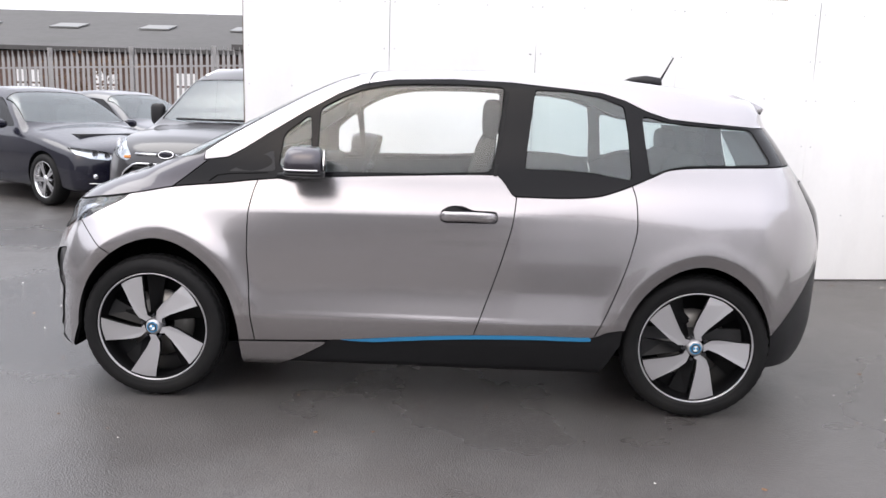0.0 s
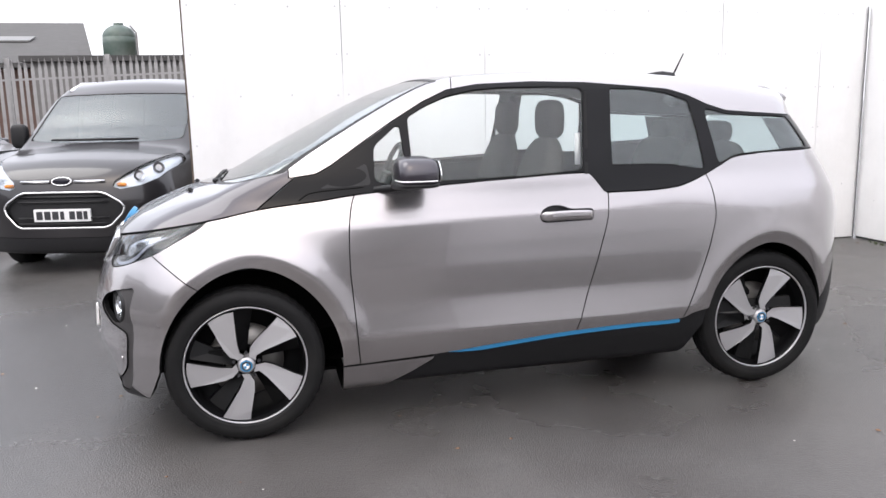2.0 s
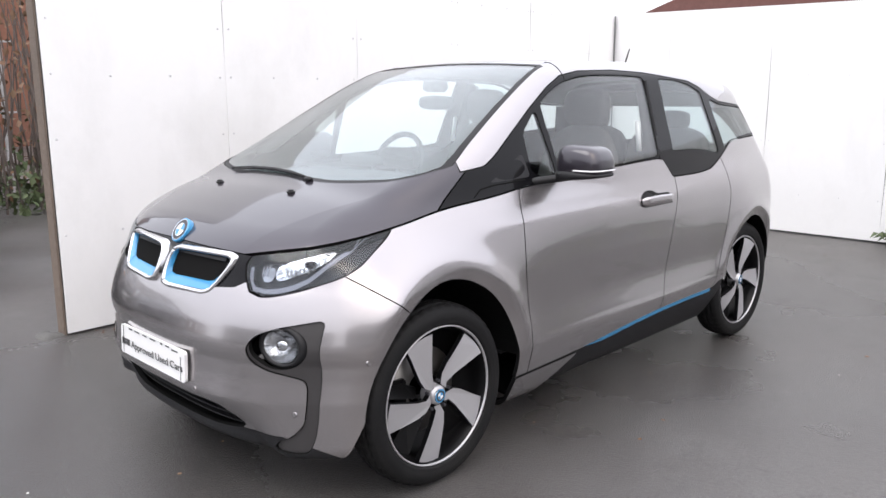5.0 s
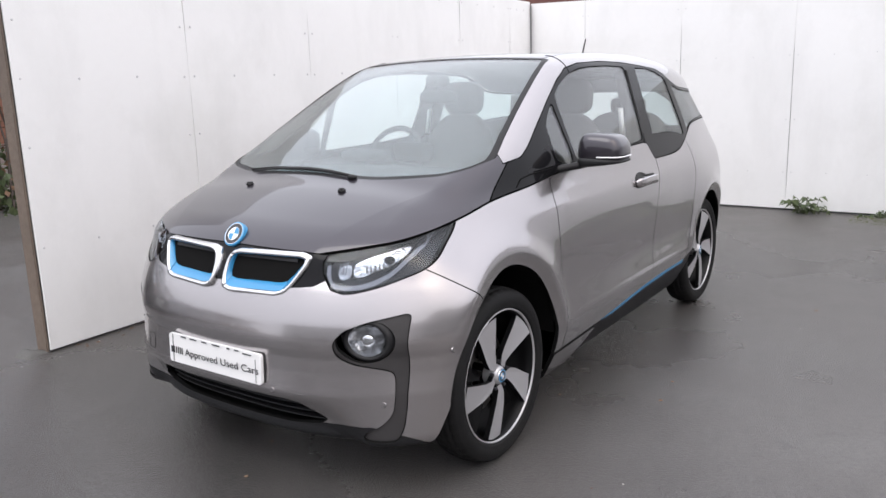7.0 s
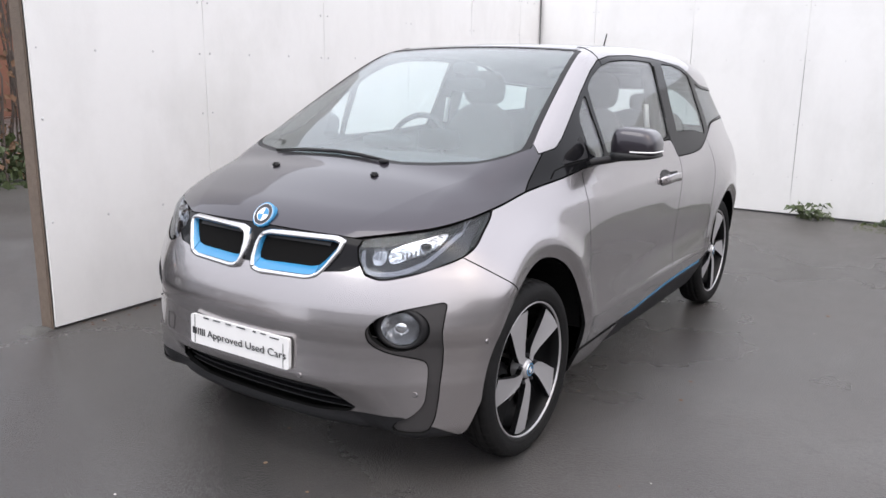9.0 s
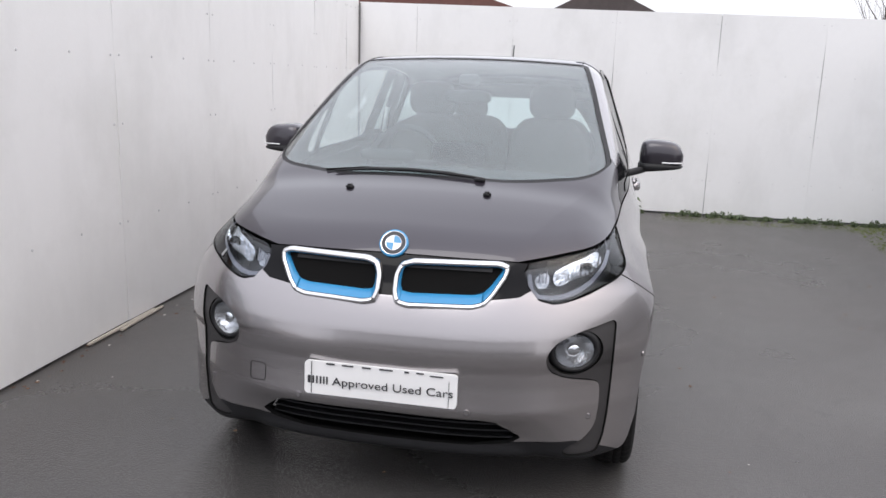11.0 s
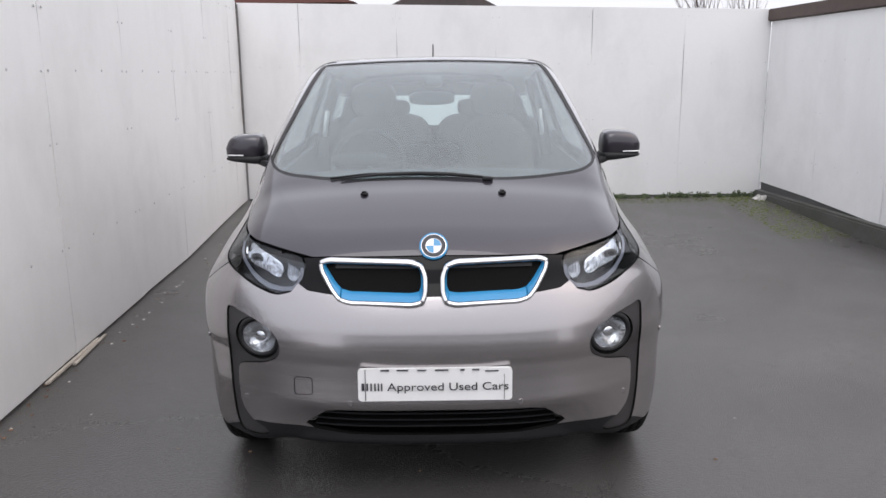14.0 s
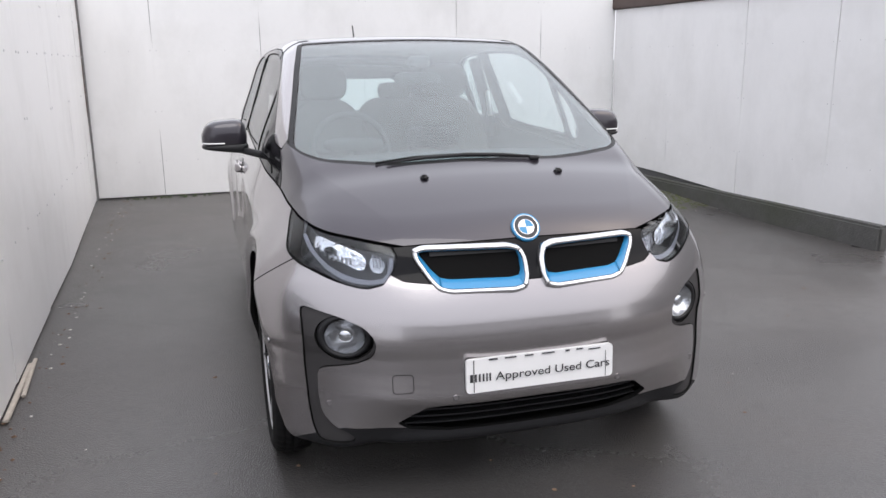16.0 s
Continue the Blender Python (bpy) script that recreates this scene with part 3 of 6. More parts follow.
def panel(name, pieces, mats, parent, label="", thick=0.018, lift=0.0, both=False, side=-1, skin=skin):
    """A sheet of skin with thickness; both: mirrored over the car's middle into one sheet."""
    p, t = pieces
    if both:
        p, t = np.concatenate([p, p * np.array([1, -1, 1])]), np.concatenate([t, t + len(p)])
    used, t = np.unique(t, return_inverse=True)
    t = t.reshape(-1, 3)
    p = p[used] + 0.0
    key, same = np.unique(np.round(p, 5) + 0.0, axis=0, return_inverse=True)
    same = same.reshape(-1)
    first = np.zeros(len(key), int)
    first[same] = np.arange(len(p))
    p, t = p[first], same[t]
    t = t[(t[:, 0] != t[:, 1]) & (t[:, 1] != t[:, 2]) & (t[:, 0] != t[:, 2])]
    n = normals(p, skin)
    p = p + n * lift
    fn = np.cross(p[t[:, 1]] - p[t[:, 0]], p[t[:, 2]] - p[t[:, 0]])
    flip = (fn * n[t].sum(1)).sum(1) < 0
    t[flip] = t[flip][:, ::-1]
    e = np.concatenate([t[:, [0, 1]], t[:, [1, 2]], t[:, [2, 0]]])
    _, pick, cnt = np.unique(np.sort(e, 1), axis=0, return_index=True, return_counts=True)
    rim = e[pick[cnt == 1]]
    k = len(p)
    allp = np.concatenate([p, p - n * thick])
    tris = np.concatenate([t, t[:, ::-1] + k])
    quads = np.stack([rim[:, 1], rim[:, 0], rim[:, 0] + k, rim[:, 1] + k], -1)
    qn = np.cross(allp[quads[:, 1]] - allp[quads[:, 0]], allp[quads[:, 3]] - allp[quads[:, 0]])
    qn = qn / np.maximum(np.linalg.norm(qn, axis=1), 1e-9)[:, None]
    corner = np.concatenate([n[t].reshape(-1, 3), -n[t[:, ::-1]].reshape(-1, 3), np.repeat(qn, 4, 0)])
    if side > 0:
        m = np.array([1, -1, 1])
        allp, tris, quads = allp * m, tris[:, ::-1], quads[:, ::-1]
        corner = np.concatenate([(n[t] * m)[:, ::-1].reshape(-1, 3), -(n[t[:, ::-1]] * m)[:, ::-1].reshape(-1, 3), np.repeat(qn * m, 4, 0)])
    me = bpy.data.meshes.new(name)
    me.from_pydata(allp.tolist(), [], tris.tolist() + quads.tolist())
    for mm in mats:
        me.materials.append(mm)
    slot = np.ones(len(me.polygons), int)
    slot[:len(t)] = 0
    me.polygons.foreach_set("material_index", np.minimum(slot, len(mats) - 1))
    me.polygons.foreach_set("use_smooth", np.ones(len(me.polygons), bool))
    me.normals_split_custom_set(corner.tolist())
    ob = new(name, me)
    ob.parent = parent
    return tagged(ob, label)



# ---- the silver hatchback ----
car = tagged(new("hatchback_car"), "champagne silver electric hatchback with black bonnet and blue trim", "car")
PAINT, DARK = [M["silver"], M["liner"]], [M["black"], M["liner"]]
sk = Skin()


def inset(outline, w):
    """The outline moved inwards by w (counter-clockwise or clockwise)."""
    area = sum(a[0] * b[1] - b[0] * a[1] for a, b in zip(outline, outline[1:] + outline[:1]))
    s = 1 if area > 0 else -1
    o = []
    for a, b, c in zip(outline[-1:] + outline[:-1], outline, outline[1:] + outline[:1]):
        d1, d2 = Vector((b[0] - a[0], b[1] - a[1])).normalized(), Vector((c[0] - b[0], c[1] - b[1])).normalized()
        n1, n2 = Vector((-d1.y, d1.x)) * s, Vector((-d2.y, d2.x)) * s
        m = (n1 + n2)
        m = m / max(0.4, m.dot(n1))
        o.append((b[0] + m.x * w, b[1] + m.y * w))
    return o


def arch(cx, rx, rz):
    def field(x, a, z):
        dz = np.maximum(z - 0.345, 0) / rz
        dx = np.abs(x - cx) - np.where(x < cx, 0.42 * np.maximum(0.35 - z, 0), 0)
        r = (np.abs(dx / rx) ** 1.85 + dz ** 1.85) ** (1 / 1.85)
        return np.where(a > 0.42, (r - 1) * 0.4, 1.0)
    return field


def low(z):
    """Height in the side elevation's drawing, a touch below the built height."""
    return z - 0.012 * (z - 0.35)


def side_view(outline, amin=0.3):
    o = outline
    return lambda x, a, z: np.where(a > amin, polygon(x, low(z), o), np.maximum(polygon(x, low(z), o), 0.02))


def front_view(outline, xmax=-1.2):
    o = outline
    return lambda x, a, z: np.where(x < xmax, polygon(a, z, o), 1.0)


sk.take(arch(-1.254, 0.390, 0.437), 0)
sk.take(arch(1.277, 0.350, 0.398), 0)

# windscreen, set in a black border
base_x = curve([(0, -1.375), (0.28, -1.369), (0.40, -1.348), (0.50, -1.318), (0.60, -1.275), (0.66, -1.200), (0.685, -1.13), (0.71, -1.04), (0.75, -0.9)])
edge_a = curve([(-1.5, 0.71), (-1.25, 0.70), (-1.08, 0.686), (-0.95, 0.660), (-0.82, 0.634), (-0.6, 0.593), (-0.375, 0.550), (0.0, 0.50)])
screen = lambda x, a, z: np.where(z > 0.95, np.maximum(np.maximum(base_x(a) - x, x - (-0.375 + 0.05 * a * a)), a - edge_a(x)), 1.0)
frame_piece = sk.take(lambda x, a, z: screen(x, a, z) - 0.016, 0.001)
keep = Skin(frame_piece)
glass_piece = keep.take(lambda x, a, z: screen(x, a, z) + 0.006, 0.0)
panel("windscreen_surround", (keep.p, keep.t), [M["plastic"], M["liner"]], car, thick=0.012, lift=-0.002, both=True)
windscreen = panel("windscreen", glass_piece, [M["screen"], M["screen"]], car, "raked clear windscreen", thick=0.004, lift=-0.004, both=True)

# side glass
F_QUARTER = [(-0.685, 1.115), (-0.672, 1.262), (-0.552, 1.358), (-0.532, 1.092), (-0.60, 1.085)]
F_GLASS = [(-0.505, 1.100), (-0.508, 1.384), (-0.42, 1.432), (-0.315, 1.474), (-0.18, 1.500), (-0.044, 1.508), (0.15, 1.510), (0.352, 1.503), (0.335, 1.36), (0.305, 1.125), (0.0, 1.108)]
R_GLASS = [(0.495, 1.496), (0.649, 1.493), (0.790, 1.470), (0.900, 1.432), (0.922, 1.30), (0.938, 1.108), (0.88, 1.116), (0.76, 1.136), (0.63, 1.143), (0.455, 1.143)]
Q_GLASS = [(0.985, 1.395), (1.111, 1.364), (1.28, 1.352), (1.495, 1.342), (1.590, 1.192), (1.40, 1.187), (1.20, 1.178), (1.107, 1.164), (1.02, 1.128)]
sides = []
for outline, nm, mt, lb in ((F_QUARTER, "quarter_light", "pane", "small fixed front quarter window"), (F_GLASS, "front_door_window", "pane", "clear front door window"),
                            (R_GLASS, "rear_door_window", "pane_dark", "tinted rear door window"), (Q_GLASS, "rear_quarter_window", "pane_dark", "tinted rear quarter window")):
    piece = sk.take(side_view(softened(outline, 0.006 if nm == "rear_door_window" else 0.014)), 0.002)
    for sd in (-1, 1):
        panel(nm, piece, [M[mt], M[mt]], car, lb, thick=0.004, lift=-0.004, side=sd)

# roof, with the silver pillars that run down to the bonnet
ROOF = [(-1.055, 1.134), (-0.935, 1.150), (-0.867, 1.186), (-0.74, 1.268), (-0.585, 1.365), (-0.43, 1.452), (-0.312, 1.502), (-0.165, 1.525), (0.108, 1.534),
        (0.38, 1.526), (0.645, 1.503), (0.80, 1.489), (0.905, 1.458), (1.005, 1.412), (1.11, 1.380), (1.29, 1.366), (1.50, 1.352), (1.80, 1.345), (2.2, 1.36), (2.2, 1.9), (-1.055, 1.9)]
roof_piece = sk.take(lambda x, a, z: polygon(x, low(z), ROOF), 0.0025)
keep.p, keep.t = roof_piece
roof_centre = keep.take(lambda x, a, z: np.maximum(np.maximum(-0.368 + 0.05 * a * a - x, x - 1.30), a - (0.535 - 0.02 * np.clip(x, 0, 2))), 0.002)
panel("roof_rail", (keep.p, keep.t), [M["silver"], M["headliner"]], car, "silver roof edge running down into slim pillars", both=True)
panel("roof", roof_centre, [M["hood"], M["headliner"]], car, "gloss black roof panel", both=True)

# gloss black nose strip behind the grilles
KIDNEY = [(0.406, 0.872), (0.386, 0.896), (0.056, 0.892), (0.024, 0.866), (0.022, 0.766), (0.052, 0.745), (0.312, 0.750), (0.345, 0.772)]
sk.take(front_view(inset(softened(KIDNEY, 0.022), 0.004)), 0.0)
NOSE = [(-0.1, 0.905), (0.36, 0.899), (0.47, 0.893), (0.475, 0.812), (0.435, 0.790), (0.30, 0.776), (-0.1, 0.776)]
belt_z = curve([(-2.0, 0.80), (-1.87, 0.862), (-1.80, 0.893), (-1.70, 0.920), (-1.60, 0.937), (-1.50, 0.951), (-1.377, 0.971), (-1.194, 1.006), (-0.92, 1.037), (-0.772, 1.056), (-0.489, 1.076), (-0.117, 1.096), (0.325, 1.112),
                (0.365, 1.075), (0.415, 1.018), (0.56, 1.018), (0.784, 1.031), (0.871, 1.056), (0.938, 1.082), (1.032, 1.124), (1.107, 1.156), (1.206, 1.168), (1.405, 1.175), (1.644, 1.180), (2.1, 1.19)])
# headlamps
LAMP = [(0.448, 0.868), (0.50, 1.00), (0.70, 1.05), (0.95, 1.05), (0.95, 0.84), (0.715, 0.812), (0.64, 0.781), (0.60, 0.773), (0.545, 0.770), (0.500, 0.782), (0.462, 0.826)]
lamp_low = curve([(-1.95, 0.75), (-1.85, 0.765), (-1.785, 0.785), (-1.70, 0.820), (-1.61, 0.860), (-1.53, 0.902), (-1.43, 0.958), (-1.39, 0.992), (-1.2, 1.1)])
lamp_piece = sk.take(lambda x, a, z: np.maximum(np.maximum(polygon(a, z, LAMP), (low(z) - belt_z(x)) * 0.9), np.maximum(x + 1.38, lamp_low(x) - z)), 0.003)
nose_piece = sk.take(front_view(NOSE), 0.001)
panel("nose_strip", nose_piece, DARK, car, "gloss black strip behind the grilles", both=True, lift=-0.004)

# tailgate
tail_piece = sk.take(lambda x, a, z: np.maximum(np.maximum(1.66 + 0.45 * np.clip(1.35 - z, 0, 1) - x, 0.62 - z), a - 0.70), 0.003)
keep.p, keep.t = tail_piece
rear_glass = keep.take(lambda x, a, z: np.maximum(np.maximum(z - 1.37, 1.115 - z), a - 0.60 + 0.25 * (z - 1.1)), 0.002)
tailgate = panel("tailgate", (keep.p, keep.t), DARK, car, "gloss black tailgate", both=True)
panel("rear_window", rear_glass, [M["pane_dark"], M["pane_dark"]], tailgate, "tinted rear window", thick=0.004, lift=-0.004, both=True)

# bonnet and the black belt under the windows
belt = sk.take(lambda x, a, z: (belt_z(x) - low(z)) * 0.9, 0.003)
keep.p, keep.t = belt
bonnet_piece = keep.take(lambda x, a, z: (x + 1.200 - (z - 1.015) * 1.3) * 0.61, 0.003)
panel("bonnet", bonnet_piece, [M["hood"], M["liner"]], car, "gloss black bonnet", both=True)
for sd in (-1, 1):
    panel("window_belt", (keep.p, keep.t), DARK, car, "gloss black window surround", side=sd)

# front bumper and its black insets
FOG = [(0.756, 0.706), (0.635, 0.677), (0.566, 0.648), (0.535, 0.604), (0.547, 0.553), (0.596, 0.528), (0.700, 0.504), (0.714, 0.49), (0.716, 0.42), (0.708, 0.345), (0.672, 0.300), (0.615, 0.272), (0.60, 0.24),
       (0.716, 0.24), (0.736, 0.29), (0.746, 0.37), (0.752, 0.50)]
fog_all = sk.take(front_view(softened(FOG, 0.012), -1.6), 0.001)
keep.p, keep.t = fog_all
keep.take(lambda x, a, z: (np.hypot((a - 0.634) / 1.16, z - 0.608) - 0.076), 0.0)
fog_piece = (keep.p, keep.t)
GRILLE = [(-0.1, 0.384), (0.33, 0.379), (0.380, 0.371), (0.465, 0.302), (0.43, 0.276), (0.30, 0.264), (-0.1, 0.261)]
grille_piece = sk.take(front_view(GRILLE), 0.001)
lip_edge = curve([(0, 0.268), (0.30, 0.270), (0.45, 0.280), (0.60, 0.293), (0.70, 0.305), (0.80, 0.315), (1.0, 0.32)])
lip_piece = sk.take(lambda x, a, z: np.where(x < -1.50, z - np.minimum(lip_edge(a), 0.222 + 0.55 * np.maximum(-1.70 - x, 0)), 1.0), 0.001)
LOWER = [(-1.44, 0.0), (-1.44, 0.685), (-1.655, 0.848), (-2.3, 0.98), (-2.3, 0.0)]
bumper_piece = sk.take(lambda x, a, z: polygon(x, z, LOWER), 0.0022)
panel("front_bumper", bumper_piece, PAINT, car, "silver front bumper", both=True)
panel("front_lip", lip_piece, [M["plastic"], M["liner"]], car, "black plastic front lip", both=True)

# sills
sill_z = curve([(-1.0, 0.30), (-0.86, 0.305), (-0.40, 0.325), (-0.1, 0.352), (0.25, 0.378), (0.55, 0.388), (0.80, 0.392), (0.86, 0.42), (1.0, 0.44)])
FLARE = [(-0.95, 0.302), (-0.43, 0.318), (-0.55, 0.244), (-0.64, 0.198), (-0.70, 0.170), (-0.95, 0.150)]
flare_piece = sk.take(side_view(FLARE), 0.002)
strip_piece = sk.take(lambda x, a, z: np.maximum(np.maximum(z - sill_z(x), sill_z(x) - 0.021 * np.clip((x + 0.42) / 0.2, 0, 1) - z), np.maximum(-0.40 - x, x - 0.79)), 0.0)
sill_piece = sk.take(lambda x, a, z: np.maximum(np.maximum(z - sill_z(x), -0.95 - x), x - 1.05), 0.002)
rear_low = sk.take(lambda x, a, z: np.maximum(1.5 - x, (z - 0.40 - 1.1 * (x - 1.60)) * 0.67 + np.clip(0.65 - x, 0, 1)), 0.002)
under = sk.take(lambda x, a, z: z - 0.215, 0.0)
keep.p, keep.t = rear_low
keep.take(lambda x, a, z: z - 0.25, 0.0)
rear_low = (keep.p, keep.t)
panel("rear_diffuser", rear_low, [M["plastic"], M["liner"]], car, "black plastic rear bumper base", both=True)
keep.p, keep.t = under
front_under = keep.take(lambda x, a, z: x, 0.0)
for piece in (front_under, (keep.p, keep.t)):
    panel("underbody", piece, [M["liner"]], car, "black underbody", thick=0.01, both=True)

# doors, wings and quarters
door_front = curve([(0.28, -0.785), (0.414, -0.797), (0.609, -0.809), (0.743, -0.817), (0.876, -0.815), (0.994, -0.799), (1.10, -0.76)])
door_split = curve([(0.28, 0.215), (0.392, 0.25), (0.502, 0.289), (0.758, 0.372), (0.913, 0.410), (1.009, 0.420), (1.15, 0.425)])
door_rear = curve([(0.28, 0.75), (0.40, 0.806), (0.575, 0.880), (0.781, 0.945), (0.907, 0.967), (1.024, 0.960), (1.09, 0.940), (1.2, 0.92)])
wing = sk.take(lambda x, a, z: x - door_front(low(z)), 0.0026)
fdoor = sk.take(lambda x, a, z: x - door_split(low(z)), 0.0026)
rdoor = sk.take(lambda x, a, z: x - door_rear(low(z)), 0.0026)
quarter = (sk.p, sk.t)
for sd in (-1, 1):
    panel("front_wing", wing, PAINT, car, "silver front wing", side=sd)
    panel("front_door", fdoor, PAINT, car, "silver front door", side=sd)
    panel("rear_door", rdoor, PAINT, car, "silver rear-hinged back door", side=sd)
    panel("rear_quarter", quarter, PAINT, car, "silver rear quarter panel", side=sd)
    panel("sill_flare", flare_piece, PAINT, car, "silver front sill flare", side=sd, lift=0.006)
    panel("sill", sill_piece, [M["plastic"], M["liner"]], car, "black sill", side=sd, lift=-0.012)
    panel("sill_strip", strip_piece, [M["blue"], M["liner"]], car, "bright blue sill strip", side=sd, lift=-0.002)
    panel("headlamp_cover", lamp_piece, [M["lens"], M["lens"]], car, "clear headlamp cover", thick=0.003, lift=-0.002, side=sd)
    panel("fog_surround", fog_piece, [M["bumper plastic"], M["liner"]], car, "black fog lamp surround", side=sd, lift=-0.007, thick=0.02)



def nose_x(a, z):
    """Where the nose's skin lies at this half-width and height."""
    lo, hi = -1.0, -2.2
    for _ in range(40):
        mid = (lo + hi) / 2
        lo, hi = (mid, hi) if float(skin(np.array([mid]), np.array([a]), np.array([z]))[0]) < 0 else (lo, mid)
    return lo


def skin_y(x, z):
    lo, hi = 0.2, 1.2
    for _ in range(40):
        mid = (lo + hi) / 2
        lo, hi = (mid, hi) if float(skin(np.array([x]), np.array([mid]), np.array([z]))[0]) < 0 else (lo, mid)
    return lo


def top_z(x, y):
    lo, hi = 0.8, 1.8
    for _ in range(40):
        mid = (lo + hi) / 2
        lo, hi = (mid, hi) if float(skin(np.array([x]), np.array([y]), np.array([mid]))[0]) < 0 else (lo, mid)
    return lo


def loops(bm, rings, closed_end=False):
    """Skins loops of points one after the other."""
    vs = [[bm.verts.new(p) for p in ring] for ring in rings]
    n = len(vs[0])
    for a, b in zip(vs, vs[1:]):
        for k in range(n):
            bm.faces.new((a[k], a[(k + 1) % n], b[(k + 1) % n], b[k]))
    if closed_end:
        bm.faces.new(vs[-1])
    return vs


def superbox(bm, c, r, e=0.55, n=24, shape=None):
    """A rounded lump; e below 1 makes it boxier."""
    def f(w, p):
        return math.copysign(abs(w) ** p, w)
    rings = []
    for i in range(n // 2 + 1):
        t = -math.pi / 2 + math.pi * i / (n // 2)
        ring = []
        for k in range(n):
            a = k * math.tau / n
            p = Vector((f(math.cos(t), e) * f(math.cos(a), e), f(math.cos(t), e) * f(math.sin(a), e), f(math.sin(t), e)))
            if shape:
                p = shape(p)
            ring.append((c[0] + r[0] * p.x, c[1] + r[1] * p.y, c[2] + r[2] * p.z))
        rings.append(ring)
    loops(bm, rings)
    bmesh.ops.remove_doubles(bm, verts=bm.verts, dist=1e-5)


# ---- grilles: chrome ring, blue frame, dark mesh ----


def grille(side):
    o = softened(KIDNEY, 0.022)

    def at(outline, out):
        return [(-1.878 + 0.46 * (z - 0.862) + 0.27 * a * a - out, side * a, z) for a, z in outline]
    root = new("grille")
    root.parent = car
    tagged(root, "blue-framed grille with chrome ring")
    bm = bmesh.new()
    loops(bm, [at(inset(o, -0.002), -0.02), at(inset(o, -0.002), 0.010), at(inset(o, 0.003), 0.018), at(inset(o, 0.011), 0.018), at(inset(o, 0.015), 0.012), at(inset(o, 0.015), 0.0)])
    part("chrome_ring", bm, M["chrome"], root, "satin chrome ring", True)
    bm = bmesh.new()
    inner = [(a + 0.01 * (0.2 - a), z + 0.022 * (0.90 - z) / 0.15) for a, z in inset(o, 0.020)]
    loops(bm, [at(inset(o, 0.015), 0.011), at(inset(o, 0.017), 0.009), at(inner, -0.003), at(inner, -0.012)])
    part("blue_frame", bm, M["blue"], root, "bright blue inner frame", True)
    bm = bmesh.new()
    loops(bm, [at(inner, -0.008), at(inset(inner, 0.002), -0.008)], True)
    part("backing", bm, M["liner"], root, "dark grille backing")
    bm = bmesh.new()
    zs = [z for a, z in inner]
    top = max(zs)
    prism(bm, [(0.05, top - 0.016), (0.34, top - 0.018), (0.34, top), (0.05, top)], lambda a, z, d: (at([(a, z)], d - 0.0065)[0]), 0.004)
    part("grille_bar", bm, M["plastic"], root, "dark grey upper bar")


for sd in (-1, 1):
    grille(sd)


def disc(name, centre, normal, rings, mats, parent, label="", seg=32):
    """Concentric flat rings: (radius, height, material index) outwards."""
    bm = bmesh.new()
    m = Vector(normal).to_track_quat("Z", "Y").to_matrix().to_4x4()
    m.translation = Vector(centre)
    prev = None
    centre_v = bm.verts.new(m @ Vector((0, 0, rings[0][1])))
    for r, h, mi in rings:
        ring = [bm.verts.new(m @ Vector((r * math.cos(k * math.tau / seg), r * math.sin(k * math.tau / seg), h))) for k in range(seg)]
        for k in range(seg):
            f = bm.faces.new((prev[k], ring[k], ring[(k + 1) % seg], prev[(k + 1) % seg]) if prev else (centre_v, ring[k], ring[(k + 1) % seg]))
            f.material_index = mi if prev or mi >= 0 else (2 if (k * 4 // seg) % 2 else 3)
        prev = ring
    me = bpy.data.meshes.new(name)
    bm.to_mesh(me)
    bm.free()
    for mm in mats:
        me.materials.append(mm)
    ob = new(name, me)
    ob.parent = parent
    return tagged(ob, label)


BADGE = [M["chrome"], M["ink"], M["plate"], M["blue"]]
disc("badge", (-1.825, 0, 0.928), (-0.82, 0, 0.57), [(0.026, 0.012, -1), (0.0278, 0.0125, 0), (0.0415, 0.012, 1), (0.0438, 0.0125, 0), (0.0495, 0.010, 3), (0.0505, -0.010, 3)], BADGE, car,
     "round badge with blue rim and quartered blue and white centre", 40)


# ---- headlamps ----
GUIDE = [(0.459, 0.866), (0.463, 0.834), (0.472, 0.809), (0.494, 0.791), (0.54, 0.783), (0.59, 0.787), (0.635, 0.800), (0.675, 0.823), (0.704, 0.854), (0.722, 0.889), (0.730, 0.926),
         (0.717, 0.925), (0.708, 0.892), (0.692, 0.861), (0.666, 0.834), (0.629, 0.815), (0.587, 0.802), (0.54, 0.797), (0.501, 0.803), (0.484, 0.817), (0.477, 0.838), (0.472, 0.866)]
BEAMS = [("main_reflector", [(0.548, 0.872), (0.60, 0.903), (0.690, 0.938), (0.706, 0.925), (0.692, 0.890), (0.666, 0.862), (0.63, 0.846), (0.575, 0.822), (0.552, 0.828)], -0.036, "reflector"),
         ("side_reflector", [(0.486, 0.858), (0.538, 0.876), (0.544, 0.826), (0.52, 0.818), (0.498, 0.822)], -0.048, "fog bowl")]


